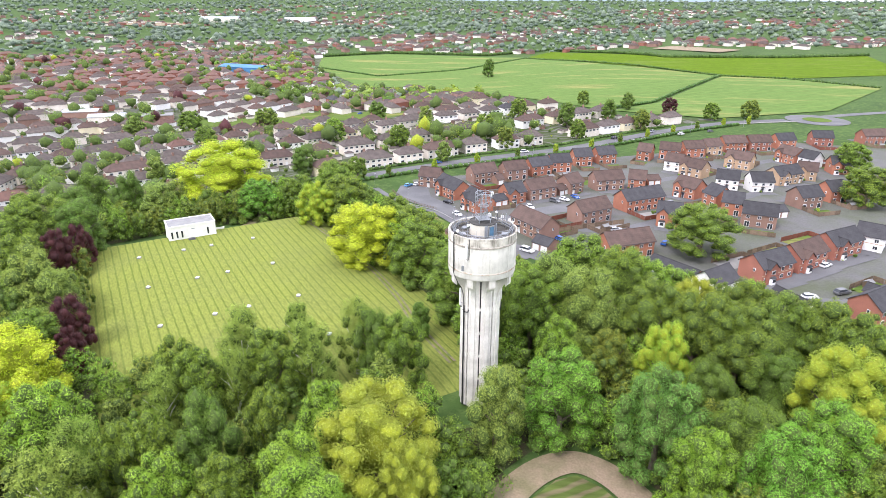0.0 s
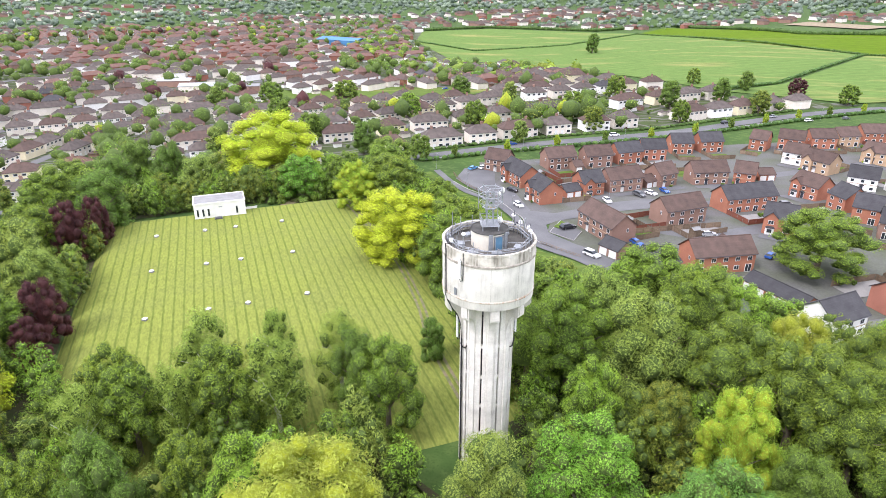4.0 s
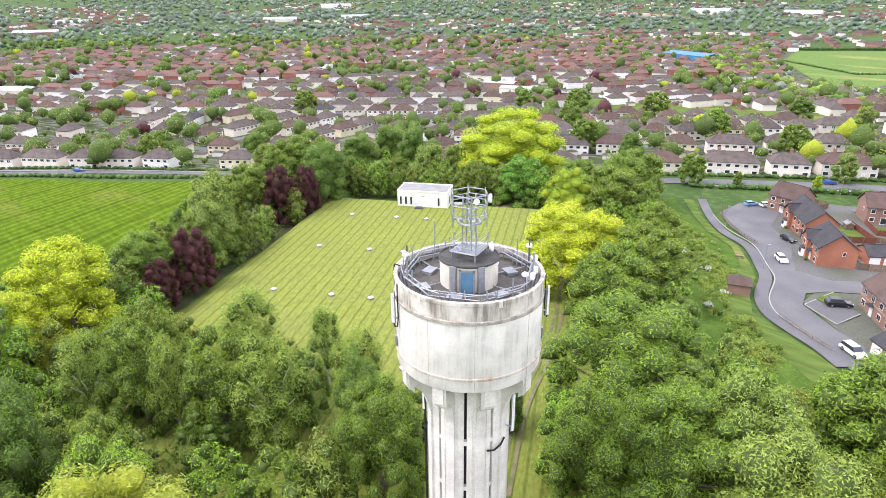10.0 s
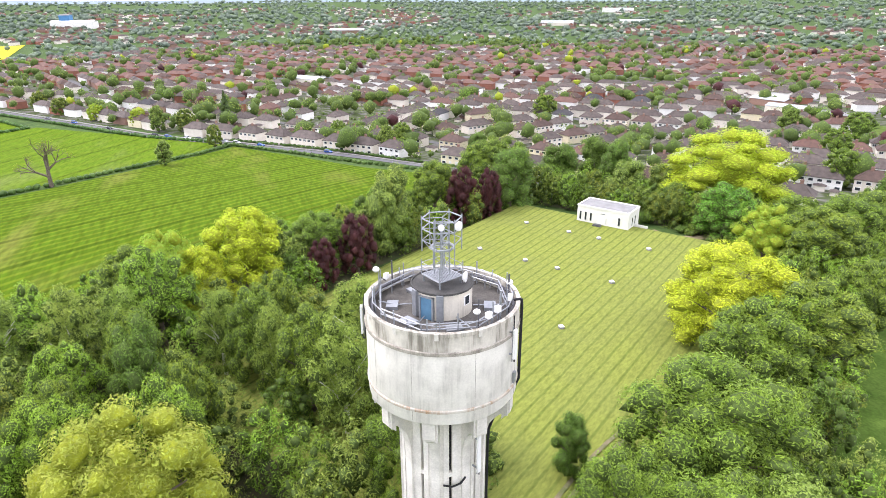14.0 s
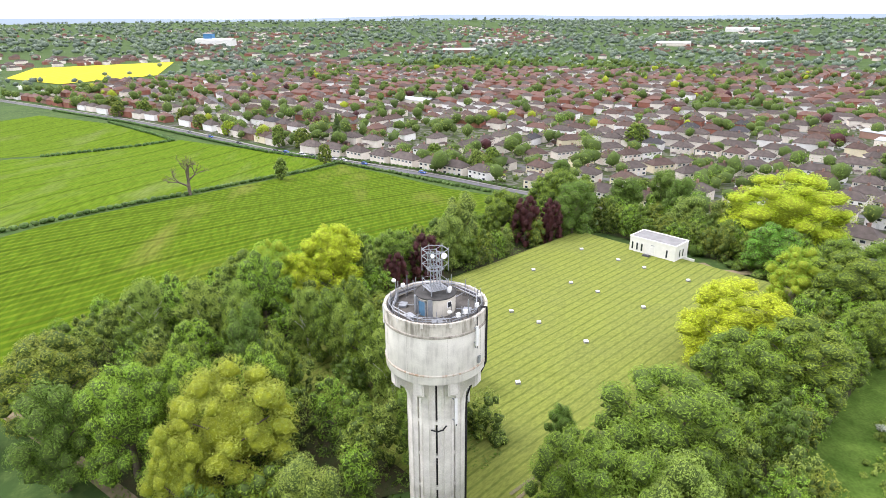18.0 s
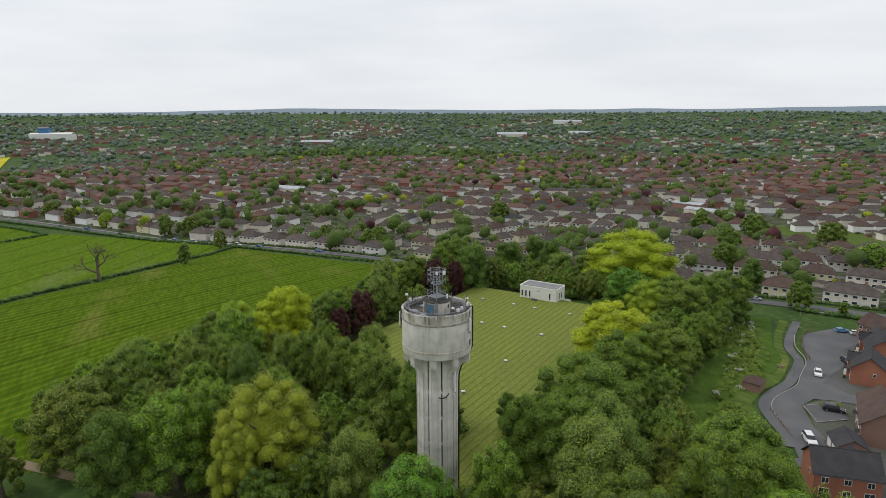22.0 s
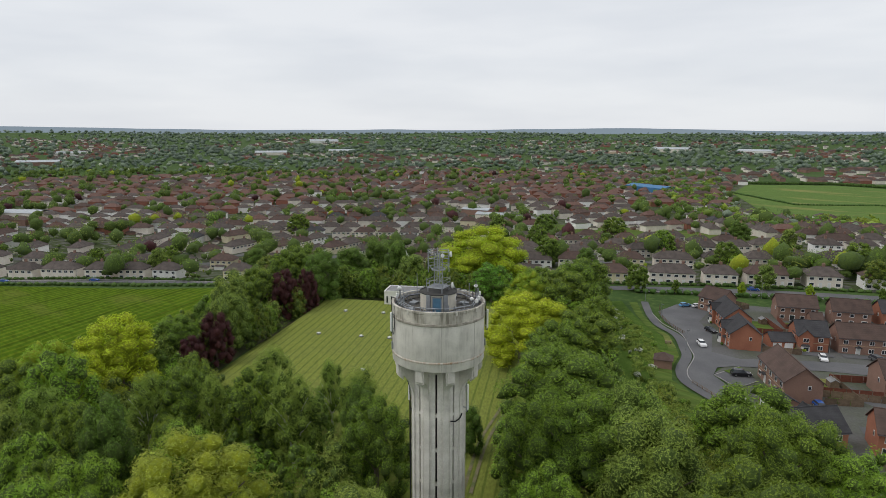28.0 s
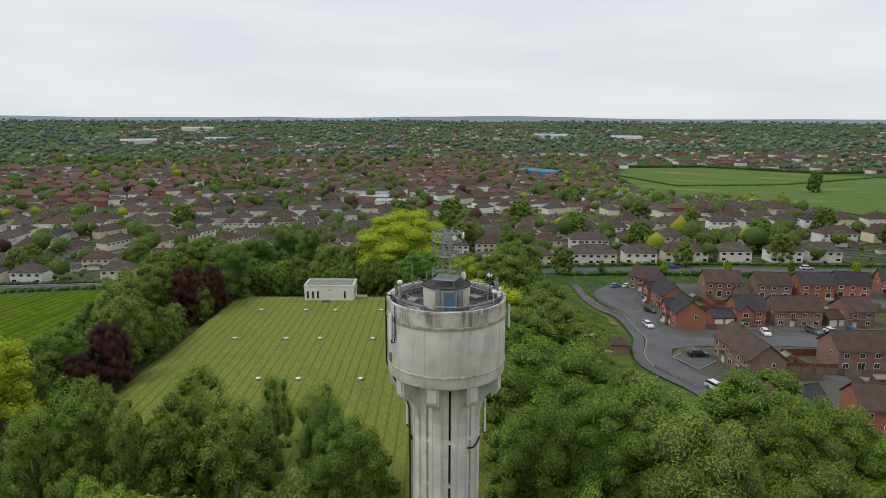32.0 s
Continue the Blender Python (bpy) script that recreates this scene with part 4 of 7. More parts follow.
    for z, w in ((34.95, 0.1), (35.6, 0.03), (36.5, 0.045), (37.3, 0.05)):
        for k in range(6):
            a = Vector((1.5 * math.cos(radians(60 * k)), 1.5 * math.sin(radians(60 * k)), z))
            b = Vector((1.5 * math.cos(radians(60 * k + 60)), 1.5 * math.sin(radians(60 * k + 60)), z))
            q = 0.62 if z < 35 else 1.0
            a, b = Vector((a.x * q, a.y * q, z)), Vector((b.x * q, b.y * q, z))
            child("cage_ring", Shape().tube(a, b, w, 5).mesh("cage_ring", M_STEEL), mast)
            if k % 2 == 0:
                child("cage_spoke", Shape().tube((0, 0, z), a, 0.035, 5).mesh("cage_spoke", M_STEEL), mast)
    for k in range(6):
        x, y = 1.5 * math.cos(radians(60 * k)), 1.5 * math.sin(radians(60 * k))
        child("cage_pole", Shape().tube((x, y, 34.7), (x, y, 37.5), 0.05, 6).mesh("cage_pole", M_STEEL), mast)
        a = Vector((0.93 * math.cos(radians(60 * k)), 0.93 * math.sin(radians(60 * k)), 34.95))
        child("cage_brace", Shape().tube(a, (x, y, 35.7), 0.03, 5).mesh("cage_brace", M_STEEL), mast)
    for a, rr, z, s in ((10, 1.55, 37.0, 0.36), (-40, 1.2, 36.95, 0.24), (35, 1.75, 32.75, 0.42)):
        dish = Shape().lathe([(0.01, -0.14), (s * 0.6, -0.1), (s, 0.04), (s, 0.16), (0.01, 0.2)], 16)
        m = rot(a) @ Matrix.Translation((rr, 0, z)) @ Matrix.Rotation(math.pi / 2, 4, "Y")
        child("dish", auto_smooth(dish.mesh("dish", M_WHITEPL)), mast, m, "white microwave dish")
    # panel antennas on the tank and the shaft
    for a, rr, z0, z1 in ((-112, 6.32, 26.6, 29.0), (38, 6.32, 26.6, 29.0), (162, 6.32, 26.6, 29.0), (-152, 4.05, 16.6, 19.6), (26, 4.05, 16.4, 19.6), (96, 4.05, 16.6, 19.6)):
        q = Shape().box(rr, -0.17, z0, rr + 0.16, 0.17, z1)
        pa = child("panel_antenna", q.mesh("panel_antenna", M_WHITEPL), t, rot(a), "slim white panel antenna")
        q = Shape().tube((rr - 0.1, 0, z0 - 0.3), (rr - 0.1, 0, z1 + 0.2), 0.045)
        for z in (z0 + 0.3, z1 - 0.3):
            q.box(rr - 0.75 if rr < 5 else rr - 0.4, -0.06, z - 0.05, rr, 0.06, z + 0.05)
        child("antenna_bracket", q.mesh("antenna_bracket", M_STEEL), pa)
        q = Shape().path([(rr + 0.08, 0.05, z0), (rr + 0.02, 0.12, z0 - 0.35), (rr - 0.15, 0.3, z0 - 0.3), (rr - 0.22, 0.35, z0 + 0.5), (rr - 0.22, 0.35, z1 + 0.9 if rr > 5 else z0 + 0.6)], 0.05)
        child("antenna_lead", q.mesh("antenna_lead", M_CABLE), pa)
    # heavy feeder cables
    for a, w in ((-141, 0.065), (64, 0.12)):
        q = Shape().path([(5.5, 0, 30.0), (6.08, 0, 30.2), (6.13, 0, 29.6), (6.13, 0, 23.2), (5.75, 0, 22.2), (5.1, 0, 21.0), (4.3, 0, 19.9), (3.85, 0, 18.6), (3.78, 0, 17.0), (3.78, 0, base)], w, 8)
        child("feeder_cable", auto_smooth(q.mesh("feeder_cable", M_CABLE), 60), t, rot(a), "thick black feeder cable")
        q = Shape().path([(3.8, 0.2, 16.8), (3.8, 0.2, base)], 0.09)
        child("cable_bundle", q.mesh("cable_bundle", M_CABLE), t, rot(a))
        q = Shape().path([(6.05, 0.25, 29.6), (6.05, 0.25, 23.4)], 0.035)
        child("earth_strap", q.mesh("earth_strap", M_CABLE), t, rot(a))
    for a in (-4, -133):
        q = Shape().path([(3.6, -0.9, 15.7), (3.72, -0.2, 15.5), (3.72, 0.5, 15.7), (3.75, 0.9, 16.3)], 0.09)
        child("lead_loop", q.mesh("lead_loop", M_CABLE), t, rot(a))
    for a in (-120, 46):
        q = Shape().box(6.0, -0.2, 24.0, 6.16, 0.2, 24.9)
        child("junction_box", q.mesh("junction_box", M_STEEL), t, rot(a))
    # the tank stands a little higher on its shaft than it was drawn
    drawn, real = (-5, 17.5, 22.42, 30.0, 31.6, 32.32, 34.95, 35.6, 40), (-5, 17.5, 23.2, 30.9, 32.1, 32.7, 34.95, 35.6, 40)
    done = set()
    for ob in t.children_recursive:
        if ob.data and ob.data.name not in done and not ob.name.startswith("dish"):
            done.add(ob.data.name)
            co = np.empty(len(ob.data.vertices) * 3, np.float32)
            ob.data.vertices.foreach_get("co", co)
            co[2::3] = np.interp(co[2::3], drawn, real)
            ob.data.vertices.foreach_set("co", co)
            ob.data.update()
    return t


def streaked(name, colour, second, dark, low, high):
    """Concrete with rain streaks that run down from a ledge, longer here and there."""
    m = material(name, colour, 0.9, 0.12, 0.5, 14, 0.12, second=second)
    n, l = m.node_tree.nodes, m.node_tree.links
    b = n["Principled BSDF"]
    src = b.inputs["Base Color"].links[0].from_socket
    co, mp, nz = n.new("ShaderNodeTexCoord"), n.new("ShaderNodeMapping"), n.new("ShaderNodeTexNoise")
    mp.inputs["Scale"].default_value = (1, 1, 0.07)
    nz.inputs["Scale"].default_value, nz.inputs["Detail"].default_value, nz.inputs["Roughness"].default_value = 2.2, 7, 0.7
    l.new(co.outputs["Object"], mp.inputs["Vector"])
    l.new(mp.outputs[0], nz.inputs["Vector"])
    mr = n.new("ShaderNodeMapRange")
    mr.inputs[1].default_value, mr.inputs[2].default_value, mr.inputs[4].default_value = low, high, (0.5 if "tank" in name else 0.8)
    l.new(nz.outputs["Fac"], mr.inputs[0])
    big, mr2, mu = n.new("ShaderNodeTexNoise"), n.new("ShaderNodeMapRange"), n.new("ShaderNodeMath")
    big.inputs["Scale"].default_value = 0.5
    l.new(co.outputs["Object"], big.inputs["Vector"])
    mr2.inputs[1].default_value, mr2.inputs[2].default_value = 0.4, 0.62
    l.new(big.outputs["Fac"], mr2.inputs[0])
    mu.operation = "MULTIPLY"
    l.new(mr.outputs[0], mu.inputs[0])
    l.new(mr2.outputs[0], mu.inputs[1])
    mx = n.new("ShaderNodeMix")
    mx.data_type = "RGBA"
    l.new(mu.outputs[0], mx.inputs[0])
    l.new(src, mx.inputs[6])
    mx.inputs[7].default_value = (*dark, 1)
    l.new(mx.outputs[2], b.inputs["Base Color"])
    return m


tank_mat = streaked("tank_concrete", (0.74, 0.715, 0.65), (0.60, 0.575, 0.52), (0.27, 0.26, 0.225), 0.47, 0.68)
lip_mat = streaked("rust_stained_lip", (0.56, 0.53, 0.46), (0.44, 0.41, 0.35), (0.27, 0.15, 0.06), 0.44, 0.6)
parapet_mat = streaked("parapet_concrete", (0.64, 0.605, 0.53), (0.47, 0.44, 0.375), (0.15, 0.135, 0.105), 0.43, 0.6)
turret_mat = streaked("turret_concrete", (0.66, 0.62, 0.52), (0.56, 0.53, 0.45), (0.36, 0.33, 0.27), 0.5, 0.7)
build_tower()


# ---- the valve house on the reservoir ----
def build_valve_house():
    x, y = lawn_xy(9.9, -10.4)
    m = Matrix(((LU.x, -LV.x, 0, x), (LU.y, -LV.y, 0, y), (0, 0, 1, LAWN_Z - 0.25), (0, 0, 0, 1)))
    t = thing("valve_house", m, "white rendered flat-roofed valve house at the lawn's edge", "building")
    L, D, H = 14.4, 7.8, 4.5
    s = Shape().box(0, 0, -1.2, L, D, H)
    child("wall", s.mesh("wall", M_RENDERWHITE), t)
    child("plinth", Shape().box(-0.06, -0.06, -1.2, L + 0.06, D + 0.06, 0.35).mesh("plinth", M_RENDERWHITE), t)
    s = Shape()
    for a in ((-0.1, -0.1, L + 0.1, 0.22), (-0.1, D - 0.22, L + 0.1, D + 0.1), (-0.1, 0.22, 0.22, D - 0.22), (L - 0.22, 0.22, L + 0.1, D - 0.22)):
        s.box(a[0], a[1], H, a[2], a[3], H + 0.35)
    child("parapet", s.mesh("parapet", M_RENDERWHITE), t)
    child("roof", Shape().box(0.22, 0.22, H, L - 0.22, D - 0.22, H + 0.14).mesh("roof", M_GREYROOF), t, label="dark grey felt roof")
    for u in (1.0, 2.5, 4.0, 11.9):
        w = child("window", Shape().box(u - 0.34, -0.09, 0.75, u + 0.34, 0.1, 3.15).mesh("window", M_FRAME), t)
        child("pane", Shape().box(u - 0.26, -0.13, 0.85, u + 0.26, 0.05, 3.05).mesh("pane", M_GLASS), w)
    for v in (2.6, 4.6):
        w = child("window", Shape().box(L - 0.1, v - 0.34, 0.75, L + 0.09, v + 0.34, 3.15).mesh("window", M_FRAME), t)
        child("pane", Shape().box(L - 0.05, v - 0.26, 0.85, L + 0.13, v + 0.26, 3.05).mesh("pane", M_GLASS), w)
    child("door", Shape().box(6.6, -0.12, 0.0, 8.2, 0.1, 2.6).mesh("door", M_RENDERWHITE), t)
    child("lamp_board", Shape().box(6.9, -0.1, 3.2, 7.9, 0.1, 3.4).mesh("lamp_board", M_STEEL), t)
    s = Shape()
    s.prism([(0, 0), (2.2, 0), (2.2, 1.2), (0, 1.2)], -0.8, 0.5, m=Matrix.Translation((5.4, -2.2, 0)))
    s.prism([(0.2, 0.1), (2.0, 0.1), (2.0, 1.1), (0.2, 1.1)], 0.5, 0.75, m=Matrix.Translation((5.4, -2.2, 0)))
    child("access_cover", s.mesh("access_cover", M_DARKSTEEL), t, label="dark grey raised access cover")
    # low white wall that runs down from the side
    child("wing_wall", Shape().box(L, 5.0, -1.2, L + 3.5, 5.3, 0.5).mesh("wing_wall", M_RENDERWHITE), t)


build_valve_house()


def build_vents():
    first = None
    rng = random.Random(4)
    for row, v in (("A", 0.0), ("B", 23.2), ("C", 47.4), ("D", 70.3)):
        for u in (0.0, 12.5, 20.7, 33.5):
            if row == "D" and u < 30:
                continue
            x, y = lawn_xy(u, v)
            if first is None:
                first = thing("roof_vent", pose(x, y, LAWN_Z, 0, 0, 0), "small square white vent box in the mown lawn", "vent", "vents on the lawn")
                child("collar", Shape().box(-0.5, -0.5, -0.2, 0.5, 0.5, 0.1).mesh("collar", M_PAVING), first)
                child("stem", Shape().box(-0.42, -0.42, 0.1, 0.42, 0.42, 0.3).mesh("stem", M_STEEL), first)
                child("cap", Shape().prism([(-0.45, -0.4), (-0.4, -0.45), (0.4, -0.45), (0.45, -0.4), (0.45, 0.4), (0.4, 0.45), (-0.4, 0.45), (-0.45, 0.4)], 0.3, 0.45).box(-0.32, -0.32, 0.45, 0.32, 0.32, 0.5).mesh("cap", M_WHITEPL), first, label="flat white square cap")
            else:
                copy_thing(first, pose(x, y, LAWN_Z, 0, 0, rng.uniform(-4, 4)))


build_vents()


# ---- houses ----
def gable_roof(L, D, eave, rise, over=0.35, thick=0.16, hip=0.0):
    """A roof with thickness; hip: how far the ridge is drawn in from each end."""
    s = Shape()
    hl, hd = L / 2 + over, D / 2 + over
    low = eave - rise * over / (D / 2)
    top = eave + rise
    rx = hl - hip if hip else hl
    out = [(-hl, -hd, low), (hl, -hd, low), (hl, hd, low), (-hl, hd, low), (-rx, 0, top), (rx, 0, top)]
    v = [(x, y, z + thick) for x, y, z in out] + out
    f = [(0, 1, 5, 4), (2, 3, 4, 5), (7, 6, 10, 11), (9, 8, 11, 10)]
    if hip:
        f += [(3, 0, 4), (1, 2, 5), (6, 9, 10), (8, 7, 11)]
        f += [(0, 6, 7, 1), (1, 7, 8, 2), (2, 8, 9, 3), (3, 9, 6, 0)]
    else:
        f += [(0, 6, 7, 1), (2, 8, 9, 3), (0, 4, 10, 6), (4, 3, 9, 10), (1, 7, 11, 5), (5, 11, 8, 2)]
    s.add(v, f)
    s.tube((-rx, 0, top + thick), (rx, 0, top + thick), 0.13, 6)
    if hip:
        for a in (0, 3):
            s.tube(v[a], v[4], 0.1, 5)
        for a in (1, 2):
            s.tube(v[a], v[5], 0.1, 5)
    return s


def wall_block(L, D, eave, rise, hip=False, base=-0.8):
    s = Shape()
    hl, hd = L / 2, D / 2
    if hip:
        return s.box(-hl, -hd, base, hl, hd, eave)
    k = rise * 0.985
    v = [(x, y, z) for x in (-hl, hl) for y, z in ((-hd, base), (hd, base), (hd, eave), (0, eave + k), (-hd, eave))]
    return s.add(v, [(0, 4, 3, 2, 1), (5, 6, 7, 8, 9), (0, 5, 9, 4), (1, 2, 7, 6), (2, 3, 8, 7), (3, 4, 9, 8), (0, 1, 6, 5)])


MESHES = {}


def cached(key, make):
    if key not in MESHES:
        MESHES[key] = make()
    return MESHES[key]


def window_plate(w, h):
    return cached(("plate", w, h), lambda: Shape().box(-w / 2, -0.06, 0, w / 2, 0.05, h).mesh("window", M_FRAME))


def window_pane(w, h):
    return cached(("pane", w, h), lambda: Shape().box(-w / 2, -0.075, 0, w / 2, 0.02, h).mesh("pane", M_GLASS))


def put_window(house, x, y, z, turn, w=1.2, h=1.2, bars=2, fine=True):
    """A white framed window; each light is a pane of its own on the nearer houses."""
    fine = fine and house.matrix_basis.translation.length < 165
    o = child("window", window_plate(w, h), house, pose(x, y, z, 0, 0, turn))
    n = bars if fine else 1
    t = 0.09 if fine else 0.14
    pw = (w - t * (n + 1)) / n
    for k in range(n):
        child("pane", window_pane(round(pw, 3), h - 2 * t), o, pose(-w / 2 + t + pw / 2 + k * (pw + t), 0, t))


def put_door(house, x, y, turn, colour, canopy=True):
    m = pose(x, y, 0, 0, 0, turn)
    d = child("door", cached(("door", colour), lambda: Shape().box(-0.48, -0.06, 0, 0.48, 0.06, 2.08).mesh("door", material("door_paint", colour, 0.5, 0.1))), house, m)
    child("door_frame", cached("doorframe", lambda: Shape().box(-0.6, -0.04, 0, -0.48, 0.05, 2.2).box(0.48, -0.04, 0, 0.6, 0.05, 2.2).box(-0.6, -0.04, 2.08, 0.6, 0.05, 2.2).mesh("door_frame", M_FRAME)), house, m)
    if canopy:
        def make():
            s = Shape()
            s.add([(-0.85, 0, 2.35), (0.85, 0, 2.35), (0.85, -0.85, 2.35), (-0.85, -0.85, 2.35), (0, 0, 2.9), (0, -0.85, 2.9)], [(0, 1, 2, 3), (0, 3, 5, 4), (1, 4, 5, 2), (3, 2, 5), (0, 4, 1)])
            return s.mesh("canopy", TILES["grey"])
        child("canopy", cached("canopy", make), house, m)


def new_house(L, wall, tile, m, label, rng, D=8.0, group="estate houses", doors=1):
    h = thing("house", m, label, "house", group)
    eave, rise = 5.0, 3.1
    child("wall", cached(("nw", round(L), wall), lambda: wall_block(L, D, eave, rise).mesh("wall", BRICKS[wall])), h)
    child("roof", cached(("nr", round(L), tile), lambda: gable_roof(L, D, eave, rise).mesh("roof", TILES[tile])), h)
    gut = cached(("ng", round(L)), lambda: Shape().tube((-L / 2 - .3, -D / 2 - .4, eave - .3), (L / 2 + .3, -D / 2 - .4, eave - .3), .07, 6).tube((-L / 2 - .3, D / 2 + .4, eave - .3), (L / 2 + .3, D / 2 + .4, eave - .3), .07, 6).mesh("gutter", M_DARKSTEEL))
    child("gutter", gut, h)
    n = max(2, int(L / 3.0))
    for side, turn in ((-1, 0), (1, 180)):
        y = side * (D / 2 + 0.02)
        for k in range(n):
            x = -L / 2 + L * (k + 0.5) / n
            put_window(h, x, y, 3.15, turn, 1.25, 1.15)
            if side < 0 and k % 3 == (1 if n > 2 else 0):
                put_door(h, x, y, turn, (0.75, 0.75, 0.73) if rng.random() < 0.6 else (0.05, 0.06, 0.08))
            elif side > 0 and k % 2 == 0:
                put_window(h, x, y, 0.12, turn, 1.7, 2.05, 2)
            else:
                put_window(h, x, y, 0.85, turn, 1.35, 1.2)
    put_window(h, L / 2 + 0.02, 1.2, 3.2, 90, 0.7, 1.0, 1)
    put_window(h, -L / 2 - 0.02, -1.2, 3.2, -90, 0.7, 1.0, 1)
    if wall in "oyr" and L >= 8:
        # a gabled wing that stands a little forward, with a bay below
        gx, gd = -L / 4, D / 2 + 0.9
        child("gable", cached(("gab", wall), lambda: wall_block(gd, 3.7, eave - 0.1, 1.75).mesh("gable", BRICKS[wall])), h, pose(gx, -gd / 2, 0, 0, 0, 90))
        child("gable_roof", cached(("gabr", tile), lambda: gable_roof(gd + 0.2, 3.7, eave - 0.1, 1.75, 0.25).mesh("gable_roof", TILES[tile])), h, pose(gx, -gd / 2, 0, 0, 0, 90))
        put_window(h, gx, -gd - 0.02, 3.1, 0, 1.5, 1.15)
        bay = child("bay", cached("bay", lambda: Shape().prism([(-1.2, 0.1), (-0.75, -0.65), (0.75, -0.65), (1.2, 0.1)], -0.3, 2.05).mesh("bay", M_FRAME)), h, pose(gx, -gd, 0), "white framed bay window")
        child("pane", window_pane(1.2, 1.0), bay, pose(0, -0.66, 0.85))
        child("bay_roof", cached("bayroof", lambda: Shape().add([(-1.35, 0.1, 2.05), (-0.85, -0.8, 2.05), (0.85, -0.8, 2.05), (1.35, 0.1, 2.05), (-0.8, 0.05, 2.6), (0.8, 0.05, 2.6)], [(0, 1, 4), (1, 2, 5, 4), (2, 3, 5), (3, 2, 1, 0)]).mesh("bay_roof", TILES["grey"])), bay)
    child("band", cached(("band", round(L)), lambda: Shape().box(-L / 2 - .03, -D / 2 - .03, 2.62, L / 2 + .03, -D / 2 + .1, 2.8).mesh("band", BRICKS["y"])), h)
    return h


def old_house(L, wall, tile, m, label, rng, D=8.2, group="older houses", fine=True, rise=2.9):
    h = thing("semi_detached_house", m, label, "house", group)
    eave = 5.1
    child("wall", cached(("ow", L, wall), lambda: wall_block(L, D, eave, rise, True).mesh("wall", BRICKS[wall])), h)
    child("roof", cached(("or", L, tile), lambda: gable_roof(L, D, eave, rise, 0.4, 0.16, D / 2 + 0.1).mesh("roof", TILES[tile])), h)
    for x in ((-L / 4, L / 4) if L > 15 else (0.3,)):
        ch = cached("chimney", lambda: Shape().box(-0.55, -0.35, 0, 0.55, 0.35, 2.0).box(-0.62, -0.42, 2.0, 0.62, 0.42, 2.15).tube((-0.28, 0, 2.15), (-0.28, 0, 2.55), 0.12).tube((0.28, 0, 2.15), (0.28, 0, 2.55), 0.12).mesh("chimney", BRICKS["b"]))
        child("chimney", ch, h, pose(x, 0.2, eave + rise - 0.9))
    n = 4 if L < 15 else 6
    # the side that looks towards the tower carries the windows
    side = -1 if (m.to_3x3() @ Vector((0, -1, 0))).dot(-m.translation) > 0 else 1
    turn, y = (0 if side < 0 else 180), side * (D / 2 + 0.02)
    for k in range(n):
        x = -L / 2 + L * (k + 0.5) / n
        if fine == 1:
            child("window", small_window(), h, pose(x, y, 3.2, 0, 0, turn))
        elif fine == 2:
            put_window(h, x, y, 3.2, turn, 1.75, 1.2, 3, False)
            if k in (1, n - 2):
                put_door(h, x, y, turn, (0.7, 0.7, 0.68), False)
            else:
                put_window(h, x, y, 0.8, turn, 1.9, 1.35, 3, False)
    return h


def small_window():
    """A far window: white frame round dark glass, in one mesh."""
    return cached("small_window", lambda: Shape().box(-0.9, -0.04, 0, 0.9, 0.04, 1.25).box(-0.78, -0.06, 0.12, -0.07, -0.03, 1.13, 1).box(0.07, -0.06, 0.12, 0.78, -0.03, 1.13, 1).mesh("window", M_FRAME, M_GLASS))


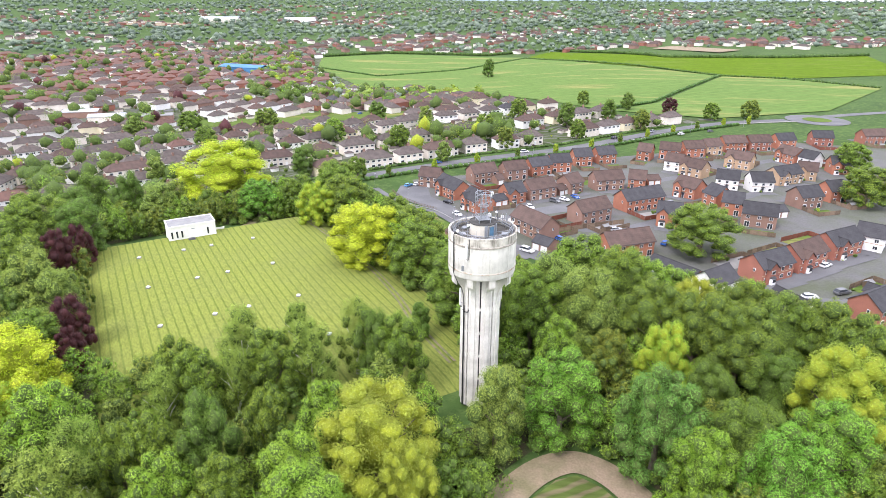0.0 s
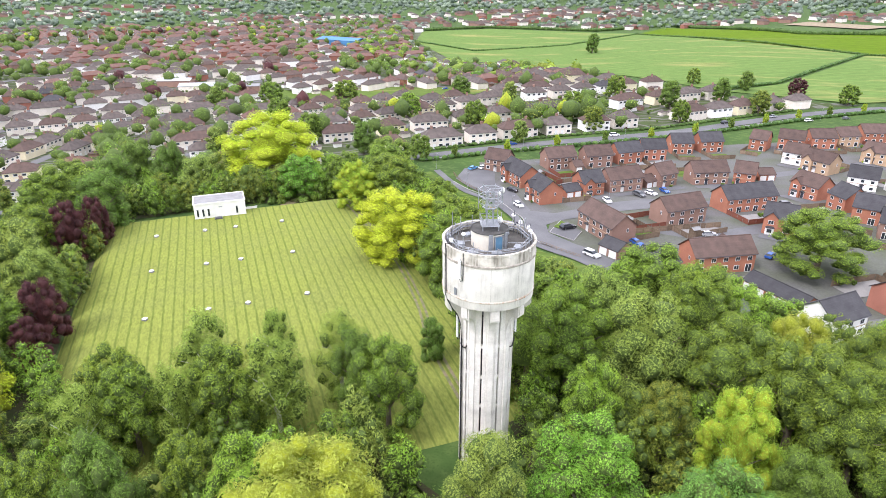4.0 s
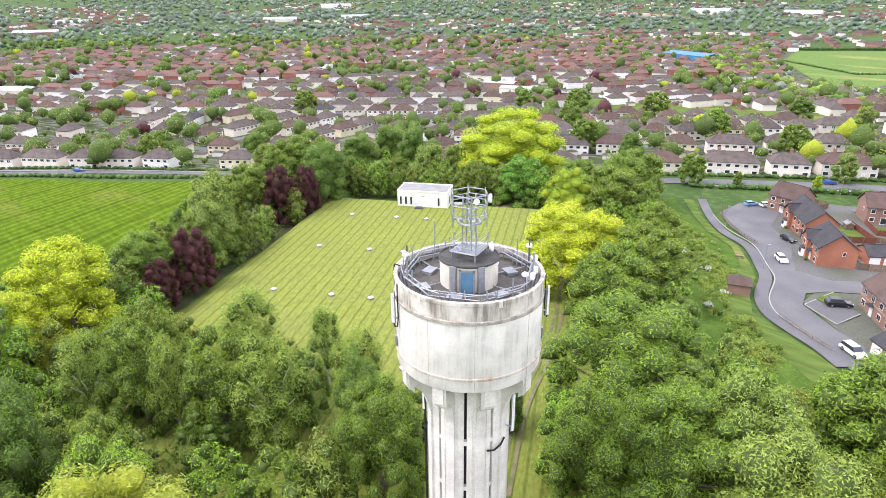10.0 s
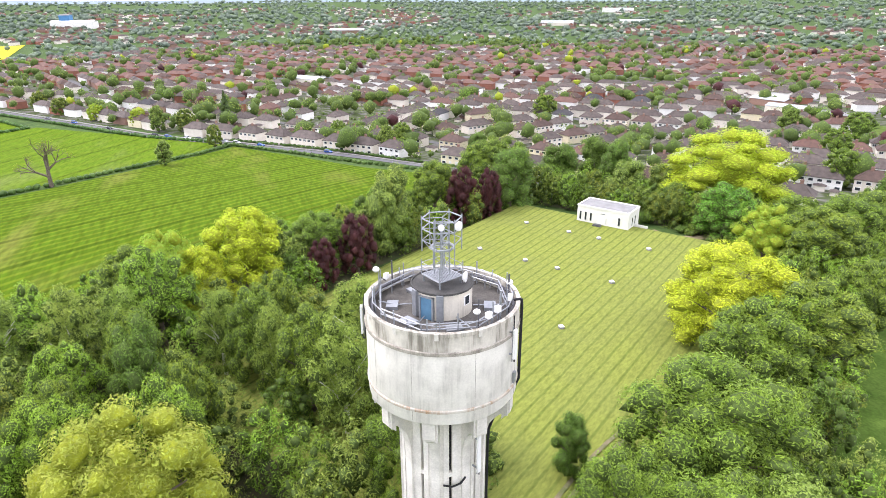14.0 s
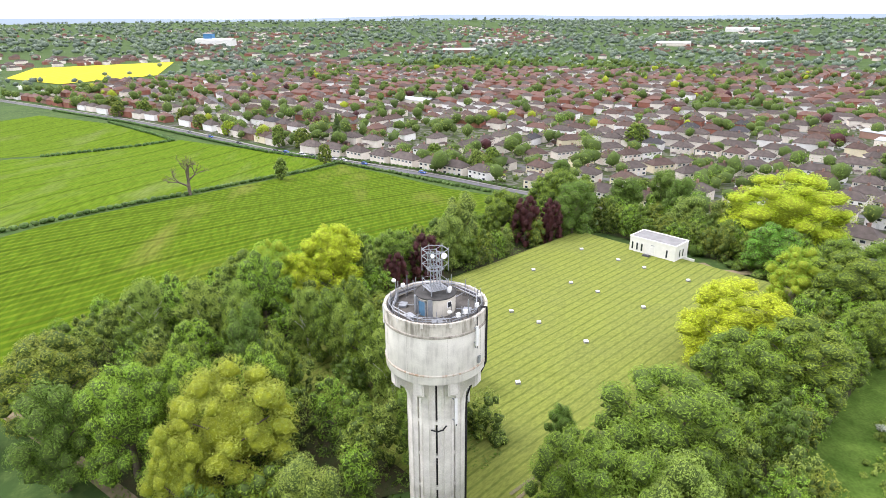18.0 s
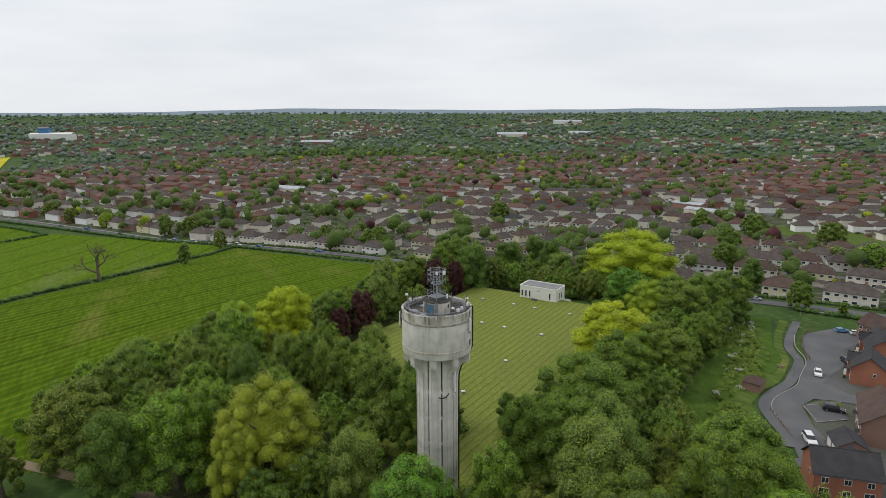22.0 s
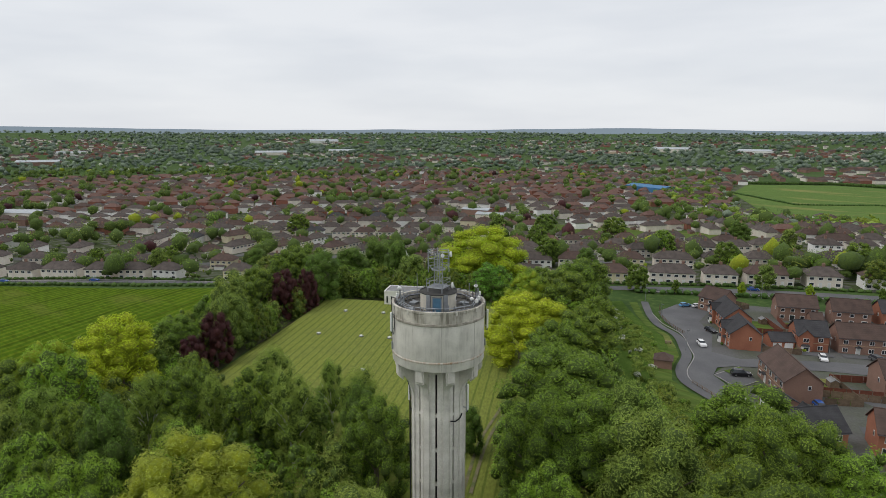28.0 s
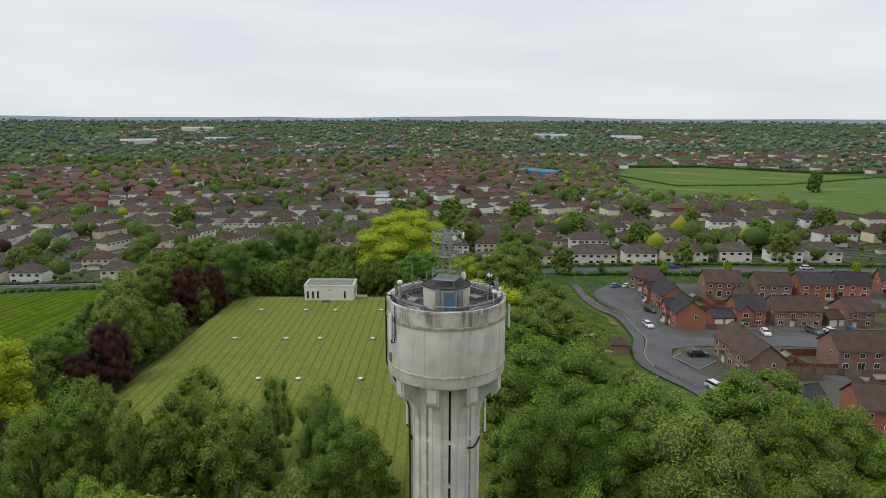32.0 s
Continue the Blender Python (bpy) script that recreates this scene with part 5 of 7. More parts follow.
ESTATE = (
    [(-29.1, 162.3, 8.9, -13, "b", "brown"), (-18.2, 146.4, 14.8, -52, "o", "grey"), (-6.8, 125.0, 9.9, -56, "o", "grey"), (13.9, 98.6, 16.1, -52, "b", "brown"), (-7.4, 172.0, 12.0, -148, "b", "brown"), (6.7, 178.6, 11.3, -151, "b", "brown"), (18.0, 187.3, 10.7, -147, "o", "grey"), (28.3, 195.2, 9.9, -161, "o", "grey"), (6.3, 139.0, 8.5, 33, "o", "grey"), (16.9, 147.4, 13.1, 34, "b", "brown"), (30.8, 158.1, 7.6, 42, "b", "brown"), (34.0, 115.1, 13.9, -144, "b", "brown"), (46.9, 165.7, 13.4, 20, "b", "brown"), (40.2, 208.5, 8.6, -164, "o", "grey"), (52.0, 214.5, 9.9, -157, "o", "grey"), (74.4, 223.6, 7.2, 155, "o", "brown"), (87.6, 228.1, 10.0, 164, "o", "brown"), (100.0, 234.0, 10.6, -164, "o", "brown"), (111.0, 240.4, 10.5, -156, "y", "brown"), (125.5, 250.5, 13.3, -165, "o", "brown"), (139.9, 254.0, 13.1, -165, "r", "brown"), (155.9, 260.9, 10.6, -164, "o", "grey"), (180.1, 270.7, 10.9, 180, "r", "grey"), (215.2, 280.6, 21.2, -167, "r", "brown"), (84.4, 203.2, 8.0, -28, "w", "brown"), (90.9, 192.8, 11.3, -44, "y", "brown")]
    + [(117.3, 211.9, 12.0, -36, "y", "brown"), (146.5, 226.0, 12.0, -64, "o", "brown"), (152.6, 217.4, 8.1, -55, "w", "grey"), (160.8, 207.1, 7.5, -3, "o", "grey"), (126.7, 183.0, 14.6, 31, "y", "grey"), (140.5, 192.0, 8.1, -23, "y", "brown"), (98.8, 170.4, 9.3, -19, "w", "grey"), (110.7, 167.0, 9.2, 4, "w", "grey"), (78.6, 153.3, 9.9, -49, "o", "brown"), (60.3, 167.6, 7.0, -14, "o", "brown"), (54.7, 133.1, 18.1, -150, "o", "grey"), (85.4, 139.8, 6.0, 118, "o", "grey"), (88.2, 130.0, 6.2, 158, "o", "grey"), (93.2, 117.2, 10.6, 162, "b", "grey"), (118.6, 142.0, 9.8, -158, "b", "grey"), (133.0, 152.2, 7.6, -159, "o", "grey"), (61.6, 114.3, 8.5, -15, "o", "grey"), (41.4, 83.5, 15.6, -155, "o", "brown"), (79.3, 71.1, 13.3, 32, "r", "grey"), (92.8, 80.8, 14.5, 36, "r", "brown"), (108.1, 92.3, 14.1, 33, "r", "grey"), (121.4, 98.7, 8.1, -34, "w", "grey"), (98.4, 48.7, 14.2, -144, "r", "grey"), (25.5, 70.5, 11, -128, "o", "grey"), (60.6, 56.5, 10, 39, "w", "grey"), (74.5, 42, 10, -63, "w", "grey"), (152, 160, 10, 30, "b", "brown"), (112, 57, 12, 36, "r", "grey")]
)
BRICK_WORD = {"o": "orange brick", "r": "red brick", "b": "brown brick", "y": "buff brick", "w": "white painted"}
rng = random.Random(11)
for x, y, L, a, w, tile in ESTATE:
    L = max(7, round(L))
    new_house(L, w, tile, pose(x, y, ground_z(x, y), 0, 0, a), "two-storey %s house with a %s tiled gable roof" % (BRICK_WORD[w], tile), rng)


def garage(x, y, a, L, wall, tile):
    t = thing("garage", pose(x, y, ground_z(x, y), 0, 0, a), "low brick garage with a dark tiled roof and white doors", "garage", "estate garages")
    child("wall", wall_block(L, 6.0, 2.5, 1.7).mesh("wall", BRICKS[wall]), t)
    child("roof", gable_roof(L, 6.0, 2.5, 1.7, 0.25).mesh("roof", TILES[tile]), t)
    n = max(1, round(L / 3.1))
    for k in range(n):
        child("garage_door", cached("garage_door", lambda: Shape().box(-1.15, -0.05, 0, 1.15, 0.04, 2.1).mesh("garage_door", M_FRAME)), t, pose(-L / 2 + L * (k + 0.5) / n, -3.02, 0))


for x, y, a, L, w, tl in ((0.5, 133.4, 40, 6.2, "o", "grey"), (26.0, 154.2, 45, 6.0, "b", "brown"), (53.4, 68.5, -48, 15.0, "o", "grey"), (17.0, 84.5, -38, 6.2, "b", "grey"), (68.0, 176.0, 20, 6.2, "o", "brown"), (103.0, 128.0, 20, 6.2, "b", "grey"), (0.0, 168.5, 30, 3.4, "b", "brown")):
    garage(x, y, a, L, w, tl)


# ---- trees ----
def leaf_cards(rng, centres, radii, count, size, droop=0.2, shell=0.62):
    """Folded leaf sprays spread over the outer shells of a set of lobes."""
    radii = np.asarray(radii, float)
    weight = (radii[:, 0] * radii[:, 2]) ** 1.0
    pick = rng.choice(len(radii), count, p=weight / weight.sum())
    d = rng.normal(size=(count, 3))
    d[:, 2] = np.where(d[:, 2] < -0.35, -d[:, 2], d[:, 2])
    d /= np.linalg.norm(d, axis=1, keepdims=True)
    rad = shell + (1.06 - shell) * rng.random(count) ** 0.6
    c = np.asarray(centres)[pick] + d * radii[pick] * rad[:, None]
    nrm = d + rng.normal(size=(count, 3)) * 0.38 + np.array([0, 0, 0.25])
    nrm /= np.linalg.norm(nrm, axis=1, keepdims=True)
    t = np.cross(nrm, rng.normal(size=(count, 3)))
    t /= np.linalg.norm(t, axis=1, keepdims=True) + 1e-9
    b = np.cross(nrm, t)
    s = (size * (0.6 + 0.8 * rng.random(count)))[:, None]
    sag = nrm * s * droop
    v = np.stack([c - t * s * 0.8, c + b * s * 0.55 - sag, c + t * s - sag * 1.2], 1).reshape(-1, 3)
    f = np.arange(count * 3).reshape(-1, 3)
    return v, f


ICO = None


def lobe_core(rng, centres, radii, k=0.8):
    """Uneven solid cores that keep the crown from being seen through."""
    global ICO
    if ICO is None:
        bm = bmesh.new()
        bmesh.ops.create_icosphere(bm, subdivisions=1, radius=1)
        ICO = (np.array([v.co[:] for v in bm.verts]), np.array([[v.index for v in f.verts] for f in bm.faces]))
        bm.free()
    vs, fs, n = [], [], 0
    for c, r in zip(centres, radii):
        v = ICO[0] * (k + 0.14 * rng.normal(size=(len(ICO[0]), 1))) * r + c
        vs.append(v)
        fs.append(ICO[1] + n)
        n += len(v)
    return np.concatenate(vs), np.concatenate(fs)


def crown_shape(kind, seed):
    """Lobes of a crown of unit radius and height one, standing on z = 0 (trunk included)."""
    rng = np.random.default_rng(seed)
    cs, rs = [], []
    if kind == "broad":
        for k in range(52):
            a, h = k * 2.4 + rng.random() * 0.7, 0.08 + 0.85 * (k + 0.5) / 52
            reach = 0.78 * math.sqrt(max(0.04, 1 - ((h - 0.42) / 0.54) ** 2)) * rng.uniform(0.82, 1.1)
            cs.append((reach * math.cos(a), reach * math.sin(a), h))
            q = rng.uniform(0.15, 0.27)
            rs.append((q, q, q * 0.44))
        cs.append((0, 0, 0.52))
        rs.append((0.62, 0.62, 0.36))
    elif kind == "tall":
        for k in range(28):
            h = 0.12 + 0.82 * k / 27
            a = k * 2.4 + rng.random()
            reach = 0.68 * math.sin(math.pi * min(1, (h + 0.06) / 1.1)) ** 0.8 * rng.uniform(0.6, 1.1)
            cs.append((reach * math.cos(a), reach * math.sin(a), h))
            q = rng.uniform(0.2, 0.34)
            rs.append((q, q, q * 0.46))
        cs.append((0, 0, 0.48))
        rs.append((0.46, 0.46, 0.4))
    elif kind == "spire":
        for k in range(16):
            h = 0.1 + 0.88 * k / 15
            q = 0.95 * (1 - h) + 0.08
            for j in range(3):
                a = j * 2.1 + k * 0.9
                cs.append((0.45 * q * math.cos(a), 0.45 * q * math.sin(a), h))
                rs.append((q * 0.55, q * 0.55, 0.07))
    elif kind == "bush":
        for k in range(8):
            a = k * 2.4 + rng.random()
            cs.append((0.5 * math.cos(a) * rng.random(), 0.5 * math.sin(a) * rng.random(), rng.uniform(0.3, 0.62)))
            q = rng.uniform(0.35, 0.55)
            rs.append((q, q, q * 0.75))
    return np.array(cs), np.array(rs)


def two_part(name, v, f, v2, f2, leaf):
    """Leaf sprays over a core whose darker colour carries the crown's inner shade, as one mesh."""
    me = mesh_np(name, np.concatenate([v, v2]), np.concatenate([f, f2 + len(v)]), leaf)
    me.materials.append(leaf if "purple" in leaf.name else M_CROWN_SHADE_LIME if any(w in leaf.name for w in ("lime", "gold", "ochre")) else M_CROWN_SHADE)
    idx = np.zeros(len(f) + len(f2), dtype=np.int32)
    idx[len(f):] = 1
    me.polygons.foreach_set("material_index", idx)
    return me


def crown_mesh(kind, colour, seed, r, h, count, size, core=0.78, shell=0.62):
    def make():
        rng = np.random.default_rng(seed * 7 + 1)
        cs, rs = crown_shape(kind, seed)
        sc = np.array([r, r, h])
        cs, rs = cs * sc, rs * sc
        v, f = leaf_cards(rng, cs, rs, count, size, shell=shell)
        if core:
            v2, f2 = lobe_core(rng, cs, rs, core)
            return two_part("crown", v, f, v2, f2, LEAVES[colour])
        return mesh_np("crown", v, f, LEAVES[colour])
    return cached(("crown", kind, colour, seed, r, h, count), make)


def trunk_mesh(kind, seed, r, h, mat):
    def make():
        rng = random.Random(seed)
        s = Shape()
        k = 0.028 * h
        z1 = h * (0.45 if kind != "spire" else 0.9)
        s.tube((0, 0, -0.6), (0.1, 0, z1 * 0.5), k * 1.25, 8, k * 0.9)
        s.tube((0.1, 0, z1 * 0.5), (0, 0.1, z1), k * 0.9, 8, k * 0.55)
        if kind in ("broad", "tall"):
            for j in range(7):
                a = j * 2.4 + rng.random()
                z = z1 * rng.uniform(0.45, 0.95)
                e = (r * 0.62 * math.cos(a), r * 0.62 * math.sin(a), min(h * 0.85, z + h * rng.uniform(0.2, 0.36)))
                mid = (e[0] * 0.45, e[1] * 0.45, z + (e[2] - z) * 0.55)
                s.tube((0.05, 0.05, z), mid, k * 0.5, 6, k * 0.32)
                s.tube(mid, e, k * 0.32, 5, k * 0.1)
        return auto_smooth(s.mesh("trunk", mat), 60)
    return cached(("trunk", kind, seed, r, h, mat.name), make)


TREE_WORD = {"lime": "bright yellow-green", "lime2": "yellow-green", "green": "mid-green", "fresh": "fresh green", "chestnut": "deep fresh green", "teal": "bluish green",
             "pale": "pale grey-green", "birch": "thin grey-green", "dark": "dark green", "deep": "deep green", "olive": "olive green", "ochre": "ochre yellow", "gold": "golden yellow", "purple": "dark purple", "conifer": "dark evergreen", "blossom": "white blossoming"}


def tree(x, y, r, h, colour, kind=None, seed=0, name="tree", group="", fine=1.0, base=None, near="the wood"):
    """One tree: trunk with limbs under a crown of leaf sprays. Alike trees share their meshes."""
    kind = kind or ("tall" if colour in ("birch", "dark", "pale") else "broad")
    z = ground_z(x, y) if base is None else base
    rr, hh = 6.0, 16.0
    count, size = int(8600 * fine), 0.262 / math.sqrt(max(fine, 0.35)) * (1 if kind != "spire" else 0.8)
    if colour == "birch":
        core, shell = 0.45, 0.35
    else:
        core, shell = 0.72, 0.58
    m = pose(x, y, z, 0, 0, (seed * 77 + x * 13 + y * 7) % 360) @ Matrix.Diagonal((r / rr, r / rr, h / hh, 1))
    t = thing(name, m, "%s %s in leaf beside %s" % (TREE_WORD[colour], "conifer" if kind == "spire" else "tree", near), "tree", group)
    sd = seed % 3
    child("crown", crown_mesh(kind, colour, sd, rr, hh, count, size, core, shell), t)
    child("trunk", trunk_mesh(kind, sd, rr, hh, M_BIRCH if colour == "birch" else M_BARK), t)
    return t


WOOD = {
    "lime": [(-107.0, 126.0, 19.5, 27.0), (-36.0, 65.0, 12.0, 19.0), (-84.0, -15.0, 9.0, 20.0), (-76.0, -24.0, 6.0, 16.0)],
    "green": [(64.7, 86.0, 11.5, 16.5), (142.0, 144.0, 10.0, 16.0), (165.0, 205.0, 9.0, 15.0), (-73.6, 118.4, 7.0, 15.0), (-63.0, 132.5, 9.5, 18.0), (-53.0, 103.0, 10.0, 17.5), (-23.0, 69.0, 9.5, 17.0), (-20.0, 54.0, 8.5, 17.0), (-4.0, 33.0, 11.5, 20.5), (10.5, 20.0, 8.8, 19.5), (-33.0, 92.0, 6.0, 14.0), (-92.6, 0.4, 6.8, 15.0), (-139.2, 66.2, 10.5, 21.0), (-140.2, 58.3, 8.6, 19.2), (-124.5, 38.4, 7.7, 17.4), (-49.1, -14.3, 5.2, 17.2), (-38.3, -7.6, 5.7, 17.7), (-15.4, 1.2, 5.8, 17.7), (-52.9, -32.6, 4.4, 15.4), (-47.7, -32.0, 4.3, 16.3), (-32.5, -23.4, 4.2, 16.3), (-33.9, -38.9, 4.6, 15.6), (24.0, 46.0, 9.5, 18.5), (9.5, 26.3, 6.8, 18.6), (31.3, 34.9, 8.1, 19.8), (-75.7, -35.4, 7.1, 16.9), (-60.0, 120.0, 9.0, 18.0), (3.7, 17.5, 6.9, 18.7), (-54.7, -11.0, 5.0, 17.0), (33.0, 41.0, 7.0, 18.0)],
    "lime2": [(-60.8, 96.6, 7.5, 16.3), (34.0, -0.7, 5.6, 20.0), (-78.1, -29.3, 7.1, 18.9)],
    "pale": [(-121.0, 101.0, 8.0, 15.5), (-119.0, 112.0, 7.0, 15.0), (-106.8, 21.5, 7.8, 19.5), (3.8, -16.2, 5.8, 17.7), (21.9, 17.6, 8.5, 21.1), (15.1, 25.8, 7.6, 20.4), (-98.3, 17.0, 5.9, 15.8)],
    "dark": [(-123.4, 61.7, 9.5, 19.1), (-145.0, 89.0, 9.0, 18.0), (-134.0, 105.0, 6.5, 20.0), (-149.0, 106.0, 8.0, 20.0), (-104.0, 106.0, 5.0, 12.0), (-39.8, -29.7, 5.3, 18.3), (-14.3, 21.6, 3.2, 9.4), (53.3, -1.0, 6.1, 15.0), (40.6, -5.9, 5.7, 14.7), (-18.8, -54.4, 6.5, 17.3), (-21.1, 2.9, 4.5, 17.6)],
    "purple": [(-118.5, 44.5, 5.2, 16.5), (-117.5, 52.5, 4.2, 15.5), (-90.0, 9.0, 4.8, 14.5), (-84.5, 0.5, 3.6, 11.5)],
    "birch": [(-52.8, -19.9, 4.7, 15.7), (-43.2, -11.9, 4.1, 16.2), (-31.7, -3.8, 5.8, 17.7), (-25.1, 5.5, 5.3, 17.3), (-57.8, -34.4, 5.3, 16.3), (-57.1, -41.2, 6.1, 17.0), (-63.1, -54.1, 6.0, 15.9), (-47.3, 0.7, 6.1, 17.0), (-38.3, 8.5, 3.9, 15.0)],
    "fresh": [(-65.4, -30.1, 7.1, 19.9), (-22.3, -25.6, 5.7, 19.6), (-24.0, -36.8, 5.8, 18.8), (-42.1, -39.4, 5.2, 16.2), (41.2, 37.6, 7.0, 16.0), (34.5, -26.4, 5.4, 16.4), (63.6, -10.5, 5.9, 17.8), (19.4, 45.7, 6.0, 14.5), (-20.2, -44.6, 7.7, 19.5), (-25.0, 66.0, 7.0, 15.0), (14.9, 4.4, 5.1, 17.1)],
    "ochre": [(-14.0, -28.0, 10.2, 21.5), (-8.0, -34.3, 5.2, 17.2), (47.5, 30.1, 6.0, 15.5)],
    "chestnut": [(-85.6, 107.5, 8.2, 15.5), (15.1, -9.8, 7.6, 18.0), (54.0, -21.1, 7.1, 18.8), (45.1, -28.5, 6.9, 18.7)],
    "teal": [(29.8, -17.4, 7.5, 20.2)],
    "olive": [(25.2, 5.3, 4.8, 14.8), (-36.0, -62.2, 8.8, 18.4), (-30.5, -74.5, 4.4, 12.4)],
    "deep": [(42.4, -21.2, 6.6, 18.4), (34.7, 14.3, 8.4, 21.1), (42.9, 10.7, 8.3, 21.0), (49.4, 5.2, 8.2, 20.9), (71.3, 7.5, 7.5, 19.3), (56.7, 22.5, 7.0, 18.8), (60.0, 12.7, 7.5, 20.2), (67.0, 12.5, 7.6, 20.4)],
    "gold": [(61.2, -9.5, 8.5, 22.2)],
}
PLACED = []
for colour, spots in WOOD.items():
    for k, (x, y, r, h) in enumerate(spots):
        PLACED.append((x, y, r))
        tree(x, y, r, h, colour, seed=k, group="wood round the tower", fine=4.0 if r > 14 else 3.0 if r > 10 or (-30 < x < 64 and -45 < y < 45) else 1.5)

# understorey and gaps of the wood
WOODS = (
    [(-152, 62), (-128, 72), (-95, 18), (-80, -2), (-60, -4), (-30, 8), (-12, 14), (-10, -6), (8, -22), (-12, -44), (-36, -64), (-60, -76), (-78, -60), (-96, -30), (-118, 22)],
    [(4, 6), (10, -8), (22, -10), (34, -26), (30, -44), (66, -44), (90, -20), (92, 30), (66, 40), (45, 50), (28, 55), (14, 55), (2, 50), (-8, 45), (-12, 38), (-4, 20)],
    [(-10, 42), (-2, 50), (-12, 66), (-30, 90), (-46, 112), (-60, 136), (-72, 122), (-46, 84), (-27, 56)],
    [(-150, 66), (-130, 76), (-112, 90), (-100, 100), (-76, 104), (-60, 116), (-90, 134), (-132, 110)],
)


CLEARING = [(-10, -6), (-4, -9), (10, -7), (22, -9), (17, -12), (10, -14), (3, -22), (-4, -30)]
# leaf litter sheets, their dark tone also carrying the shade under the trees
for poly in WOODS + (CLEARING,):
    drape("wood_floor", poly, 0.14, M_FLOOR, "leaf litter and ivy under the trees, tree shade painted into its dark colour", "ground", cell=9)


def inside(x, y, poly):
    hit = False
    for (x0, y0), (x1, y1) in zip(poly, poly[1:] + poly[:1]):
        if (y0 > y) != (y1 > y) and x < (x1 - x0) * (y - y0) / (y1 - y0) + x0:
            hit = not hit
    return hit


rng = random.Random(5)
UNDER = {}
for poly in WOODS:
    xs, ys = [p[0] for p in poly], [p[1] for p in poly]
    for k in range(900):
        x, y = rng.uniform(min(xs), max(xs)), rng.uniform(min(ys), max(ys))
        if not inside(x, y, poly) or math.hypot(x, y) < 8.5 or math.hypot(x - 17, y + 22) < 9.5 or any((x - a) ** 2 + (y - b) ** 2 < (0.6 * c + 1.6) ** 2 for a, b, c in PLACED) or (Vector((x + 97, y - 82)).length < 11):
            continue
        r = rng.uniform(3.2, 4.8)
        PLACED.append((x, y, r))
        UNDER.setdefault(rng.choice(("green", "green", "fresh", "pale", "dark", "birch", "olive", "fresh") if x < 12 else ("deep", "fresh", "green", "olive", "deep", "olive")), []).append((x, y, r, rng.uniform(8.5, 12.5)))
for colour, spots in UNDER.items():
    g = np.random.default_rng(len(spots))
    cs, rs = [], []
    for n, (x, y, r, h) in enumerate(spots):
        c0, r0 = crown_shape("broad" if n % 2 else "tall", n)
        sc = np.array([r, r, h])
        cs.append(c0 * sc + np.array([x, y, ground_z(x, y)]))
        rs.append(r0 * sc)
    cs, rs = np.concatenate(cs), np.concatenate(rs)
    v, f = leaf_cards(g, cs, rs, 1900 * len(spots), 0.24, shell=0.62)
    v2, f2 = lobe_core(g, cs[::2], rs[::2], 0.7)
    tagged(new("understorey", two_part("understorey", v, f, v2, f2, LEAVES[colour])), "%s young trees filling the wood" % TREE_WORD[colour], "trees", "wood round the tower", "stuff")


def bush(x, y, r, h, colour, label, group="bushes"):
    m = pose(x, y, ground_z(x, y), 0, 0, (x * 31 + y * 17) % 360) @ Matrix.Diagonal((r / 2, r / 2, h / 2.5, 1))
    sd = int(abs(x * 3 + y)) % 2
    t = tagged(new("bush", crown_mesh("bush", colour, sd, 2.0, 2.5, 460, 0.22, 0.74, 0.62)), label, "bush", group)
    t.matrix_basis = m
    return t


# brambles and nettles all over the wood's floor
g = np.random.default_rng(77)
cs, rs = [], []
for poly in WOODS + (CLEARING,):
    xs, ys = [p[0] for p in poly], [p[1] for p in poly]
    for k in range(int((max(xs) - min(xs)) * (max(ys) - min(ys)) / 7)):
        x, y = g.uniform(min(xs), max(xs)), g.uniform(min(ys), max(ys))
        if inside(x, y, poly) and math.hypot(x, y) > 5.5:
            q, h = g.uniform(1.0, 2.4), g.uniform(0.6, 1.8)
            cs.append((x, y, ground_z(x, y) + h * 0.3))
            rs.append((q, q, h))
v, f = leaf_cards(g, np.array(cs), np.array(rs), 34 * len(cs), 0.34, shell=0.7)
tagged(new("brambles", mesh_np("brambles", v, f, LEAVES["dark"])), "dark green brambles and nettles under the trees", "undergrowth", "wood round the tower", "stuff")
# thicket round the outer side of the turning loop
for k in range(46):
    q = k / 45
    a = radians(205 - 235 * q)
    x, y = 16.5 + (16.2 + 2.2 * (k % 3)) * math.cos(a), -26.5 + (14.2 + 2.0 * (k % 3)) * math.sin(a)
    bush(x, y, 1.7 + 0.3 * (k % 4), 2.0 + 0.7 * (k % 3), ("fresh", "green", "dark", "green")[k % 4], "leafy green undergrowth bush beside the dirt track", "undergrowth")
# undergrowth along the wood's edges
for k in range(120):
    poly = WOODS[k % 4]
    n = rng.randrange(len(poly))
    (x0, y0), (x1, y1) = poly[n], poly[(n + 1) % len(poly)]
    q = rng.random()
    x, y = x0 + (x1 - x0) * q + rng.uniform(-3, 3), y0 + (y1 - y0) * q + rng.uniform(-3, 3)
    if math.hypot(x, y) < 8 or math.hypot(x - 17, y + 22) < 10:
        continue
    bush(x, y, rng.uniform(1.4, 2.6), rng.uniform(2.0, 4.5), rng.choice(("green", "dark", "fresh", "green", "pale")), "leafy green undergrowth bush at the wood edge", "undergrowth")
